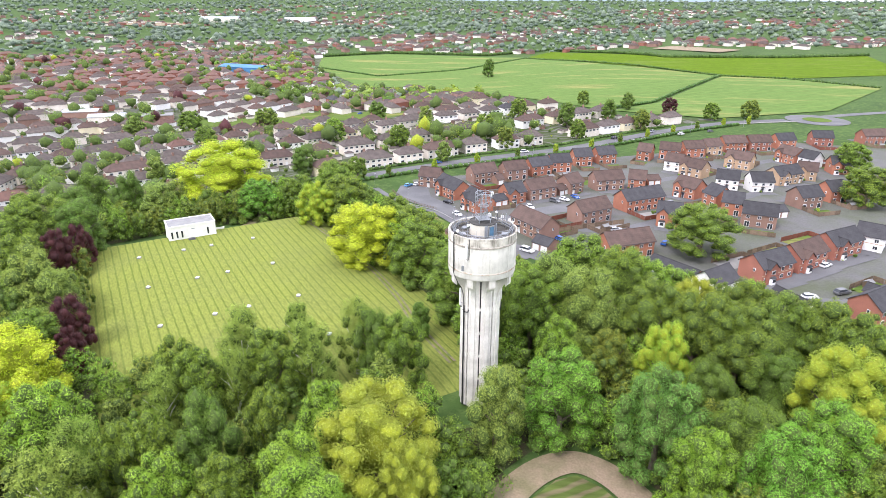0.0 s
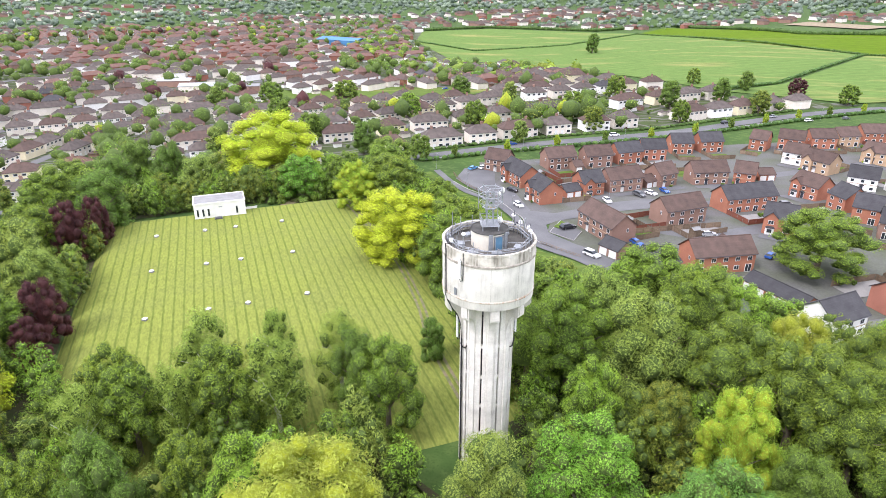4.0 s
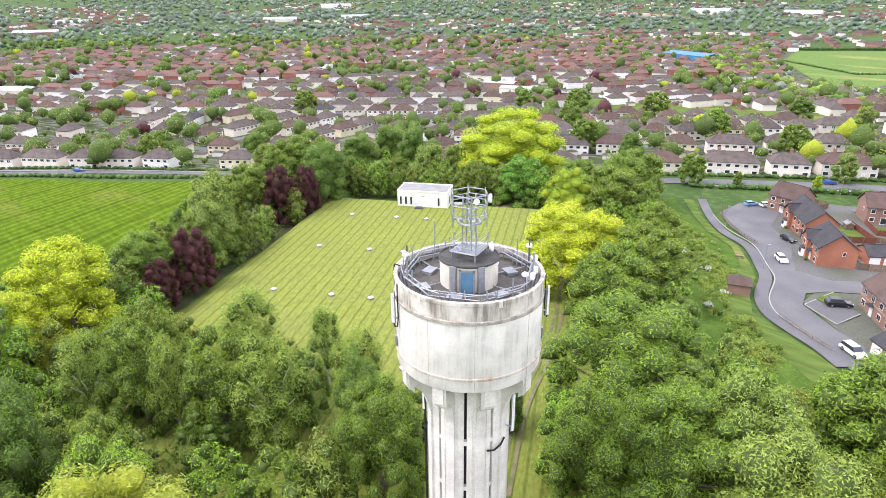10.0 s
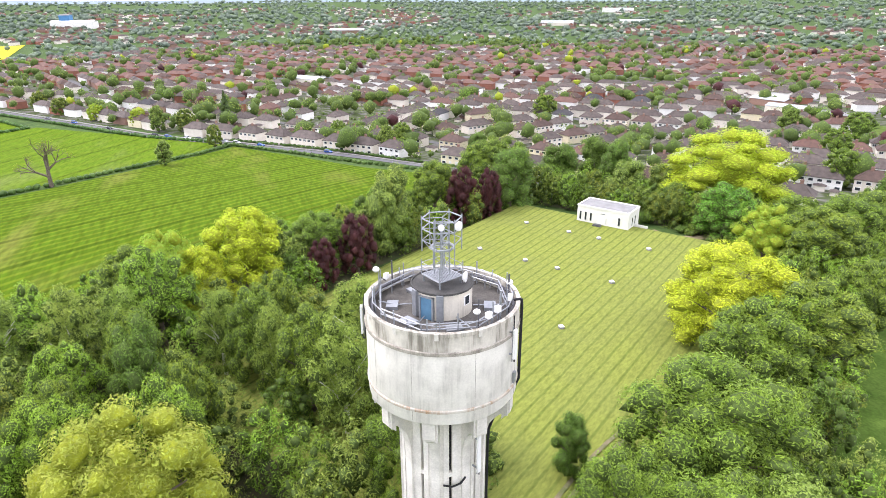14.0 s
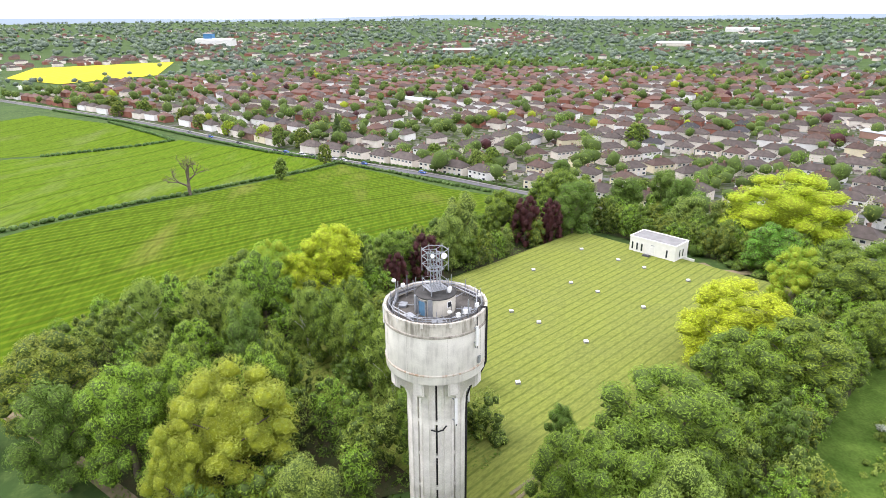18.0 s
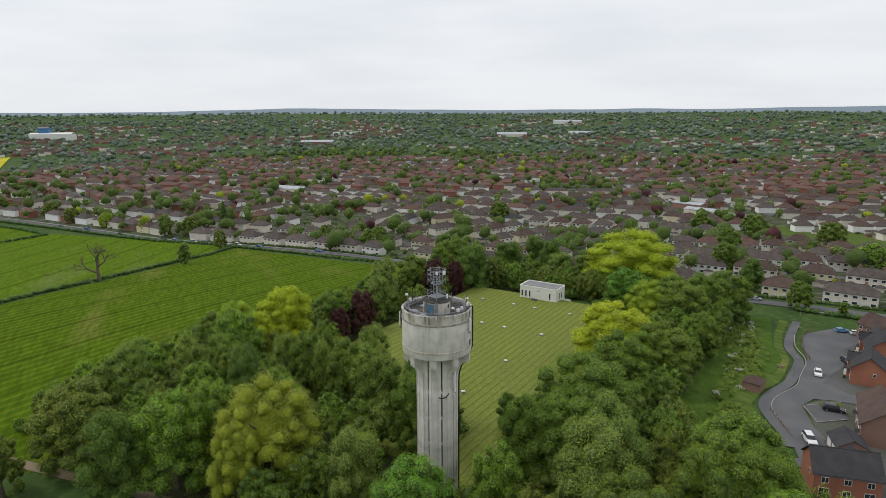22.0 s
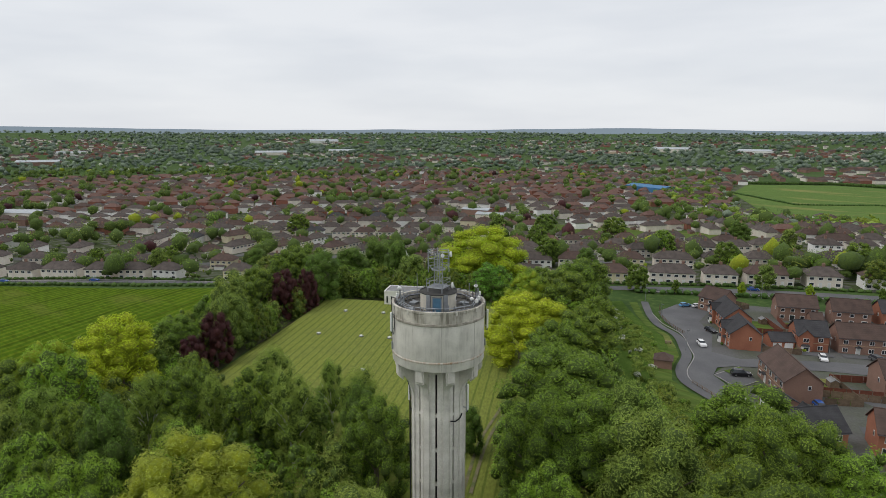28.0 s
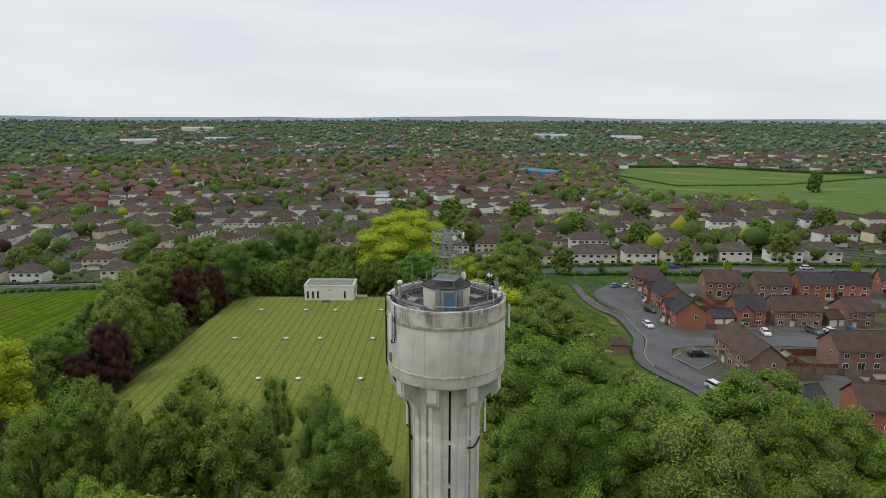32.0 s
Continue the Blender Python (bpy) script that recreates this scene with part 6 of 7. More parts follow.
# scrub on the rough strip, some of it in white blossom
low = []
for k in range(620):
    q = rng.random()
    x, y = -54 + 60 * q + rng.uniform(-7, 5), 132 - 62 * q + rng.uniform(-6, 6)
    if not inside(x, y, [(-54, 140), (-43, 126), (-24, 111), (-18, 100), (-12, 84), (2, 74), (8, 60), (-8, 70), (-30, 100), (-60, 128)]):
        continue
    if k >= 130:
        h = rng.uniform(0.3, 0.9)
        low.append((x, y, ground_z(x, y) + h * 0.4, rng.uniform(0.4, 1.3), h))
        continue
    white = k % 5 == 0
    bush(x, y, rng.uniform(0.5, 1.7), rng.uniform(0.5, 1.9), "blossom" if white else rng.choice(("green", "pale", "fresh", "olive")), "hawthorn bush in white blossom on rough grass" if white else "small green bush on rough grass", "scrub on the rough strip")
low = np.array(low)
v, f = leaf_cards(np.random.default_rng(8), low[:, :3], low[:, [3, 3, 4]], 90 * len(low), 0.22, shell=0.6)
tagged(new("low_scrub", mesh_np("low_scrub", v, f, LEAVES["pale"])), "low green scrub and tall weeds on rough grass", "scrub", "scrub on the rough strip", "stuff")


# ---- hedges: long clipped strips of leaves ----
def hedge(name, pts, width, height, label, mat=None, per=26, size=0.32):
    rng = np.random.default_rng(len(pts) * 31 + int(abs(pts[0][0])))
    rows = ribbon(pts, width, 3.0)
    cs, rs = [], []
    for p, w in rows:
        cs.append((p.x + rng.normal() * 0.2, p.y + rng.normal() * 0.2, ground_z(p.x, p.y) + height * 0.42))
        rs.append((1.9, max(width * 0.6, 1.2), height * (0.5 + 0.14 * rng.random())))
    cs, rs = np.array(cs), np.array(rs)
    rs[:, 0] = rs[:, 1] = np.maximum(1.7, width * 0.55)
    v, f = leaf_cards(rng, cs, rs, per * len(cs), size, shell=0.8)
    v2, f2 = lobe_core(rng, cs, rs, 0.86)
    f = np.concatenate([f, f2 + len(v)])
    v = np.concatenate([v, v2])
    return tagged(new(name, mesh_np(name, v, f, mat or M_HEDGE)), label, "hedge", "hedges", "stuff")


hedge("field_hedge", [(-150, -136), (-165, -122), (-189, -102), (-212, -82), (-246, -57), (-280, -32), (-307, -16)], 2.2, 2.0, "dark field hedge with gaps of white blossom")
hedge("roadside_hedge", [(-308, -20), (-266, 12), (-226, 38), (-205, 57), (-192, 68)], 2.0, 1.9, "clipped roadside hedge along the field")
hedge("roadside_hedge", [(-316, -26), (-350, -64), (-408, -114), (-500, -196), (-590, -290)], 2.4, 2.2, "dark hedge along the street", per=18, size=0.5)
hedge("estate_hedge", [(-62, 167), (-16, 197), (44, 236), (80, 267), (116, 299), (152, 324)], 2.2, 2.2, "clipped hedge between the road and the estate")
hedge("cross_hedge", [(-345, -197), (-406, -136), (-424, -148), (-505, -212)], 2.0, 2.2, "dark hedge between two fields", per=18, size=0.5)
hedge("pasture_hedge", [(-257.6, 755.5), (-157.6, 670.0), (-60.7, 753.4), (24.8, 920.1)], 3.0, 2.6, "far dark hedge across the pasture", per=10, size=0.9)
hedge("pasture_hedge", [(24.8, 920.1), (126.9, 736.7), (221.7, 604.4), (282.2, 588.8), (342.6, 528.3)], 3.0, 2.6, "far dark hedge across the pasture", per=10, size=0.9)
hedge("pasture_hedge", [(221.7, 604.4), (155.0, 484.6), (115.4, 411.6), (73.8, 374.1)], 3.0, 2.6, "far dark hedge across the pasture", per=10, size=0.9)
hedge("pasture_hedge", [(-303.4, 904.5), (-206.5, 987.9), (-35.6, 972.2), (69.6, 1086.8), (212.4, 815.9), (363.4, 831.6), (509.3, 888.9)], 5.0, 5.0, "far dark hedge with trees", per=16, size=1.2)
hedge("path_hedge", [(-64, -98), (-100, -116), (-142, -130)], 2.0, 1.6, "low hedge beside the footpath")

hedge("front_hedge", [(-156, 120), (-115, 149), (-72, 181), (-27, 212), (33, 251), (70, 284), (106, 315)], 1.4, 1.5, "clipped green hedge in front of the houses")
hedge("field_edge_hedge", [(-322, -16), (-284, 20), (-258, 43), (-230, 65), (-212, 80), (-152, 112), (-104, 134)], 1.3, 1.4, "clipped green hedge in front of the houses")
# trees that stand alone
def bare_tree(x, y, h):
    """A field tree hardly in leaf: its limbs forked four times over."""
    t = thing("field_tree", pose(x, y, ground_z(x, y)), "old spreading tree almost bare of leaves in a field hedge", "tree")
    g = random.Random(4)
    trunk, twigs = Shape(), Shape()
    tips = []

    def fork(p, d, n, w, level):
        e = p + d * n
        (trunk if level < 2 else twigs).tube(p, e, w, 6 if level < 2 else 4, w * 0.68)
        if level == 4:
            tips.append(e)
            return
        for k in range(4 if level == 0 else 3):
            a = Vector((g.gauss(0, 1), g.gauss(0, 1), g.gauss(0.25, 0.6))).normalized()
            fork(e - d * n * 0.12 * k, (d * 0.75 + a * 0.8).normalized(), n * g.uniform(0.62, 0.85), w * 0.55, level + 1)

    fork(Vector((0, 0, -0.5)), Vector((0.05, 0.02, 1)), h * 0.3, h * 0.036, 0)
    child("trunk", auto_smooth(trunk.mesh("trunk", M_BARK), 60), t)
    child("branches", twigs.mesh("branches", M_BARK), t)
    c = np.array([q[:] for q in tips])
    v, f = leaf_cards(np.random.default_rng(2), c, np.full((len(c), 3), 0.9), 1500, 0.16, shell=0.2)
    child("leaves", mesh_np("leaves", v, f, LEAVES["olive"]), t, label="sparse first leaves")


bare_tree(-212, -80, 23)
for x, y, r, h, c in ((-250, -45, 4.5, 11, "pale"), (-302, -25, 4.5, 12, "olive"), (-301, 39, 5.5, 13, "green"), (-264, 57, 5.5, 14, "pale"), (-185, 77, 7.5, 14, "olive"), (-367, -58, 6, 15, "pale"), (-363, -42, 6, 14, "olive"), (-393, -72, 5, 11, "lime2"), (-424, -100, 6, 11, "lime2"), (-457, -127, 7, 12, "olive"), (-491, -148, 6, 13, "olive"), (-539, -215, 7, 14, "olive"), (-552, -196, 7, 13, "green"), (-585, -235, 7, 14, "olive")):
    tree(x, y, r, h, c, seed=int(r), fine=0.6, near="the street", group="street trees")
for x, y, r, h, c in ((-118, 152, 5.5, 12, "olive"), (-64, 170, 5.0, 11, "green"), (-28, 205, 4.5, 10, "pale"), (2, 238, 5.5, 12, "olive"), (44, 268, 5.0, 12, "green"), (86, 300, 6.0, 13, "olive"), (-92, 176, 6.5, 14, "dark"), (-10, 262, 7.0, 15, "green"), (40, 304, 7.5, 15, "dark"), (-56, 236, 6.5, 14, "green"), (-130, 200, 7.0, 15, "green"), (-160, 168, 6.0, 14, "pale"), (-190, 118, 5.0, 12, "green"), (-236, 96, 6.0, 13, "dark"), (-282, 70, 6.0, 14, "green"), (-100, 262, 7.0, 15, "fresh"), (-175, 250, 7.5, 16, "green"), (10, 330, 7.0, 14, "green"), (-50, 300, 6.0, 14, "pale"), (70, 330, 6.5, 14, "dark")):
    tree(x, y, r, h, c, seed=int(r * 2), fine=0.7, near="the houses", group="street trees")
tree(-378, -19, 6, 21, "conifer", "spire", 1, fine=0.6, near="a garden")
for x, y, r, h, c in ((-22, 640, 9, 20, "dark"), (60, 396, 5, 11, "green"), (90, 376, 6, 12, "dark"), (118, 366, 6, 11, "purple"), (140, 342, 6, 12, "green"), (168, 350, 7, 13, "olive"), (-344, 186, 9, 17, "green"), (-218, 316, 9, 17, "green"), (-165, 322, 9, 17, "green"), (-250, 300, 8, 15, "pale"), (-90, 340, 8, 14, "dark")):
    tree(x, y, r, h, c, seed=int(r), fine=0.5, near="open grass")


# ---- the older suburb ----
DD, NN = Vector((0.745, 0.667)), Vector((-0.667, 0.745))
FIELDS = (
    [(-262, 740), (-160, 545), (-100, 535), (-4, 412), (72, 340), (140, 316), (500, 430), (700, 1000), (-310, 1000)],
    [(-252, 344), (-218, 374), (-153, 394), (-54, 370), (-74, 330), (-120, 330), (-200, 320), (-236, 322)],
    [(-370, 400), (-350, 330), (-280, 330), (-240, 350), (-250, 400)],
)
BASE_LINE = [Vector(p) for p in FIELD_ROAD + MAIN_ROAD[1:]]


def along(d, off):
    """A point beside the long street: d metres along it, off metres to its far side, and the street's direction there."""
    for a, b in zip(BASE_LINE, BASE_LINE[1:]):
        n = (b - a).length
        if d <= n or b is BASE_LINE[-1]:
            t = (b - a) / n
            # blend towards the general direction for rows far from the street
            k = min(1.0, off / 260)
            t2 = (t * (1 - k) + DD * k).normalized()
            return a + t * d + Vector((-t2.y, t2.x)) * off, math.degrees(math.atan2(t2.y, t2.x))
        d -= n
    return None


TOTAL = sum((b - a).length for a, b in zip(BASE_LINE, BASE_LINE[1:]))
drape("suburb_gardens", [(-740, -400), (-594, -270), (-500, -176), (-408, -96), (-312, -8), (-207, 84), (-110, 152), (-67, 184), (-22, 216), (38, 255), (111, 320), (150, 345), (70, 350), (-4, 424), (-100, 545), (-240, 720), (-320, 1000), (-900, 700), (-1100, -100)], 0.1, M_GARDENS, "gardens, drives and back lawns of the suburb", "gardens", cell=24)
rng = random.Random(21)
FAR_WALL = []
HOUSES, STREETS = [], []
SUBURB = [(-740, -400), (-594, -270), (-500, -176), (-408, -96), (-312, -8), (-207, 84), (-110, 152), (-67, 184), (-22, 216), (38, 255), (111, 320), (150, 345), (70, 350), (-4, 424), (-100, 545), (-240, 720), (-320, 1000), (-900, 700), (-1100, -100)]
OPEN = FIELDS + ([(-470, 40), (-420, 20), (-380, 70), (-440, 110)], [(-560, 330), (-470, 300), (-440, 360), (-540, 400)], [(-700, 60), (-620, 20), (-580, 80), (-660, 130)], [(-250, 480), (-190, 470), (-200, 540), (-260, 540)])


def off_street(x, y):
    """How far a point lies from the long street."""
    p, best = Vector((x, y)), 1e9
    for a, b in zip(BASE_LINE, BASE_LINE[1:]):
        k = max(0.0, min(1.0, (p - a).dot(b - a) / (b - a).length_squared))
        best = min(best, (p - a - (b - a) * k).length)
    return best


def add_house(x, y, L, a):
    if any(inside(x, y, f) for f in OPEN) or any((x - h[0]) ** 2 + (y - h[1]) ** 2 < (0.36 * (L + h[2])) ** 2 + 50 for h in HOUSES):
        return
    HOUSES.append((x, y, L, a, rng.random()))


# two rows along the long street
for side, off in ((0, 17.0), (1, 57.0)):
    d = 8.0
    while d < TOTAL - 20:
        L = rng.choice((13, 13, 14, 18))
        p, a = along(d + L / 2, off + 2.5 * math.sin(d * 0.02) + rng.uniform(-0.8, 0.8))
        if d % 168 > 16:
            add_house(p.x, p.y, L, a + (180 if side else 0) + rng.uniform(-3, 3))
        d += L + rng.choice((2.5, 3.5, 4.5, 8.0))
pts = []
for k in range(int(TOTAL / 18)):
    p, a = along(k * 18, 71)
    pts.append((p.x, p.y))
STREETS.append(pts)
# behind them blocks of streets, each block with its own direction
ZONES = []
for i in range(-6, 6):
    for j in range(0, 7):
        c = Vector((-250, 150)) + DD * (i * 175 + rng.uniform(-45, 45)) + NN * (j * 165 - 20 + rng.uniform(-45, 45))
        ZONES.append((c, 42 + rng.choice((0, 0, 90, 18, -24, 60, -10))))
for c, ang in ZONES:
    u = Vector((math.cos(radians(ang)), math.sin(radians(ang))))
    w = Vector((-u.y, u.x))
    for row in range(-4, 5):
        line = []
        for k in range(-9, 10):
            q = c + u * (k * 16) + w * (row * 55 - 11 + 5 * math.sin(k * 0.3 + row))
            own = min(ZONES, key=lambda z: (z[0] - q).length_squared)[0] is c
            if own and inside(q.x, q.y, SUBURB) and off_street(q.x, q.y) > 84 and not any(inside(q.x, q.y, f) for f in OPEN):
                line.append((q.x, q.y))
        if len(line) > 4:
            STREETS.append(line)
        for side, off in ((0, 0.0), (1, 33.0)):
            d = -150 + rng.uniform(0, 12)
            while d < 150:
                L = rng.choice((13, 13, 14, 18, 24)) if row % 2 else rng.choice((13, 13, 14))
                q = c + u * (d + L / 2) + w * (row * 55 + off + 5 * math.sin(d * 0.019 + row) + rng.uniform(-1, 1))
                if min(ZONES, key=lambda z: (z[0] - q).length_squared)[0] is c and inside(q.x, q.y, SUBURB) and off_street(q.x, q.y) > 88:
                    add_house(q.x, q.y, L, ang + (180 if side else 0) + rng.uniform(-4, 4))
                d += L + rng.choice((2.2, 2.8, 3.5, 7.0))
STREETS.sort(key=lambda q: (Vector(q[len(q) // 2]) - Vector((-60, 60))).length)
for pts in STREETS[:60]:
    strip("suburb_street", pts, 6.5, 0.3, M_ASPHALT, "grey asphalt suburban street", "road")

VIEW_C = Vector((-60, 60))
HOUSES.sort(key=lambda q: (Vector((q[0], q[1])) - VIEW_C).length)
WALLS = ("p", "p", "p", "w", "p", "c", "w")
for k, (x, y, L, a, q) in enumerate(HOUSES):
    z = ground_z(x, y)
    dist = (Vector((x, y)) - VIEW_C).length
    wall = ("c" if math.hypot(x + 226, y - 72) < 12 else WALLS[int(q * 6.999)]) if dist < 360 else rng.choice(("p", "p", "w", "w", "r", "b") if dist < 520 else ("r", "r", "b", "p", "r", "w"))
    tile = "old" if q < 0.62 else "brown" if q < 0.9 else "red" if q < 0.95 else "grey"
    m = pose(x, y, z, 0, 0, a)
    word = {"p": "pebbledashed", "w": "white rendered", "c": "cream rendered", "r": "red brick", "b": "brown brick"}[wall]
    if k < 290:
        old_house(L, wall, tile, m, "%s two-storey house with a weathered hipped roof" % word, rng, fine=2 if k < 56 else 1 if k < 120 else 0)
    else:
        FAR_WALL.append((x, y, z, L, 8.2, 5.1, a, wall))


def far_blocks(name, spots, label):
    """Far houses, too small to tell apart in detail: walls and hipped roofs."""
    for key in sorted({s[7] for s in spots}):
        W, R = [], []
        WF, RF = [], []
        for x, y, z, L, D, e, a, w in spots:
            if w != key:
                continue
            c, s = math.cos(radians(a)), math.sin(radians(a))
            def at(px, py, pz):
                return (x + px * c - py * s, y + px * s + py * c, z + pz)
            n = len(W)
            W += [at(sx * L / 2, sy * D / 2, h) for h in (-1, e) for sx, sy in ((-1, -1), (1, -1), (1, 1), (-1, 1))]
            WF += [(n, n + 1, n + 5, n + 4), (n + 1, n + 2, n + 6, n + 5), (n + 2, n + 3, n + 7, n + 6), (n + 3, n, n + 4, n + 7)]
            n = len(R)
            lift = 0.35 * D
            R += [at(sx * (L / 2 + .4), sy * (D / 2 + .4), e) for sx, sy in ((-1, -1), (1, -1), (1, 1), (-1, 1))] + [at(-L / 2 + min(D, L * 0.9) / 2, 0, e + lift), at(L / 2 - min(D, L * 0.9) / 2, 0, e + lift)]
            RF += [(n, n + 1, n + 5, n + 4), (n + 2, n + 3, n + 4, n + 5), (n + 1, n + 2, n + 5, n + 5), (n + 3, n, n + 4, n + 4)]
        RF = [f if len(set(f)) == 4 else tuple(dict.fromkeys(f)) for f in RF]
        t = thing(name, Matrix.Identity(4), label, "houses", "distant suburb", "stuff")
        child("walls", mesh_of("far_walls", W, WF, BRICKS[key]), t)
        child("roofs", mesh_of("far_roofs", R, RF, TILES["red" if key == "r" else "brown" if key in "bc" else "old"]), t)


# sheds, garages and extensions in the back gardens
for k, (x, y, L, a, q) in enumerate(HOUSES[:700]):
    for n in range(2):
        g = rng.uniform(-L / 2, L / 2)
        b = rng.uniform(6.5, 15)
        c, s = math.cos(radians(a)), math.sin(radians(a))
        px, py = x + g * c - b * s, y + g * s + b * c
        FAR_WALL.append((px, py, ground_z(px, py), rng.uniform(2.6, 6), rng.uniform(2.2, 3.4), rng.uniform(1.6, 2.3), a, rng.choice(("w", "b", "p", "p"))))
# beyond the suburb: housing and woodland mixed to the horizon
RAPE = [(-840, -375), (-955, -275), (-1310, -330), (-1200, -580), (-920, -520)]
for k in range(9000):
    d, a = 420 + 2900 * rng.random() ** 1.3, rng.uniform(radians(20), radians(215))
    x, y = d * math.cos(a), d * math.sin(a)
    if x * NN.x + y * NN.y < (1030 if -760 < x * DD.x + y * DD.y < 200 else 330) or any(inside(x, y, f) for f in FIELDS) or inside(x, y, RAPE):
        continue
    patch = noise.noise((x * 0.0024, y * 0.0024, 7.0))
    if patch > 0.02 and len(FAR_WALL) < 6200:
        FAR_WALL.append((x, y, ground_z(x, y), rng.uniform(10, 24), 8.5, 5.0, 44 + 90 * rng.randint(0, 1) + rng.uniform(-15, 15), rng.choice(("p", "b", "r", "b", "p"))))
far_blocks("distant_houses", FAR_WALL, "distant brick and rendered houses with dark tiled roofs")


def far_trees(name, spots, colour, label, per=90, size=1.3):
    rng2 = np.random.default_rng(len(spots))
    cs = np.array([(x, y, z + h * 0.55) for x, y, z, r, h in spots])
    rs = np.array([(r, r, h * 0.48) for x, y, z, r, h in spots])
    lobes, sizes = [cs - [0, 0, 1] * rs * 0.15], [rs * 0.85]
    for k in range(3):
        lobes.append(cs + rng2.normal(size=cs.shape) * rs * [0.42, 0.42, 0.3])
        sizes.append(rs * rng2.uniform(0.45, 0.7, size=(len(rs), 1)))
    v, f = leaf_cards(rng2, np.concatenate(lobes), np.concatenate(sizes), per * len(cs), size, shell=0.7)
    v2, f2 = lobe_core(rng2, cs, rs, 0.66)
    me = mesh_np(name, np.concatenate([v, v2]), np.concatenate([f, f2 + len(v)]), LEAVES[colour]) if name == "far_woods" else two_part(name, v, f, v2, f2, LEAVES[colour])
    return tagged(new(name, me), label, "trees", "far woods", "stuff")


FT = {c: [] for c in ("green", "dark", "pale", "fresh", "olive", "conifer", "lime2", "purple")}
# garden trees, shrubs and hedges in the suburb
GARDEN = ("green",) * 7 + ("dark",) * 8 + ("pale",) * 5 + ("olive",) * 3 + ("fresh",) * 2 + ("conifer",) * 2 + ("lime2",)
for k in range(6400):
    p, a = along(rng.uniform(0, TOTAL), 10 + 880 * rng.random() ** 1.15)
    grove = noise.noise((p.x * 0.011, p.y * 0.011, 3.0)) + 0.5 * noise.noise((p.x * 0.03, p.y * 0.03, 9.0))
    green = any(inside(p.x, p.y, f) for f in OPEN[3:])
    big = rng.random() < (0.8 if grove > 0.05 or green else 0.2)
    r = rng.uniform(3.2, 7.4) if big else rng.uniform(0.7, 1.9)
    if any(inside(p.x, p.y, f) for f in FIELDS[:2]) or any((p.x - q[0]) ** 2 + (p.y - q[1]) ** 2 < (5.8 + r * 0.35) ** 2 for q in HOUSES):
        continue
    FT[rng.choice(GARDEN) if k % 40 else "purple"].append((p.x, p.y, ground_z(p.x, p.y), r, r * rng.uniform(1.6, 2.3)))
for c, spots in FT.items():
    if spots:
        far_trees("garden_trees", spots, c, "%s trees and shrubs in the suburban gardens" % TREE_WORD[c], per=72, size=0.5)
# belts of wood further out
FB = {c: [] for c in ("far", "far_dark", "dark", "green", "pale", "olive", "blossom")}
for k in range(21000):
    d, a = 430 + 3900 * rng.random() ** 1.5, rng.uniform(radians(20), radians(230))
    x, y = d * math.cos(a), d * math.sin(a)
    if any(inside(x, y, f) for f in FIELDS) or (x * NN.x + y * NN.y < 1000 and -760 < x * DD.x + y * DD.y < 200) or x * NN.x + y * NN.y < 190:
        continue
    patch = noise.noise((x * 0.0024, y * 0.0024, 7.0))
    if patch > 0.06 and rng.random() < 0.72:
        continue
    if inside(x, y, RAPE) and rng.random() < 0.97:
        continue
    r = rng.uniform(4.0, 7.5) * (1 + 0.9 * step(700, 2400, d))
    # past 900 m only the greens with haze mixed into their colour
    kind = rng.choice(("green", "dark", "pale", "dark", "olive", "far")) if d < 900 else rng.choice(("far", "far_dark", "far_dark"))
    if d < 1500 and k % 23 == 0:
        kind, r = "blossom", r * 0.5
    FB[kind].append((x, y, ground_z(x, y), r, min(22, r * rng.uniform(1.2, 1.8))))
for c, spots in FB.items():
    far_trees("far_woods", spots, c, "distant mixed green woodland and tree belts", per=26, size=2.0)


# ---- far backdrop: hills on the horizon, their haze put into a glowing blue ----
def build_backdrop():
    m = bpy.data.materials.new("far_hills")
    m.use_nodes = True
    n, l = m.node_tree.nodes, m.node_tree.links
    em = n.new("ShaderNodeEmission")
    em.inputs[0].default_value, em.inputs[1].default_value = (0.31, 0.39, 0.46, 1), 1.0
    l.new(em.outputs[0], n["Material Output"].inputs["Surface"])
    v, f = [], []
    seg = 240
    for k in range(seg):
        a = 2 * math.pi * k / seg
        x, y = 4720 * math.cos(a), 4720 * math.sin(a)
        top = 56 + 20 * noise.noise((math.cos(a) * 3, math.sin(a) * 3, 1.0)) + 5 * noise.noise((math.cos(a) * 11, math.sin(a) * 11, 4.0))
        v += [(x, y, -60), (x, y, top)]
    for k in range(seg):
        b = (k + 1) % seg
        f.append((2 * k, 2 * b, 2 * b + 1, 2 * k + 1))
    tagged(new("backdrop", mesh_of("backdrop", v, f, m)), "far hills along the horizon, haze painted as a glowing pale blue", "backdrop", kind="structure")


build_backdrop()


# ---- large sheds and halls in the distance ----
def hall(x, y, L, D, H, a, wall, roof, label):
    t = thing("hall", pose(x, y, ground_z(x, y), 0, 0, a), label, "building", "large halls")
    child("wall", Shape().box(-L / 2, -D / 2, -1, L / 2, D / 2, H).mesh("wall", wall), t)
    child("roof", gable_roof(L, D, H, D * 0.09, 0.3, 0.25).mesh("roof", roof), t)
    return t


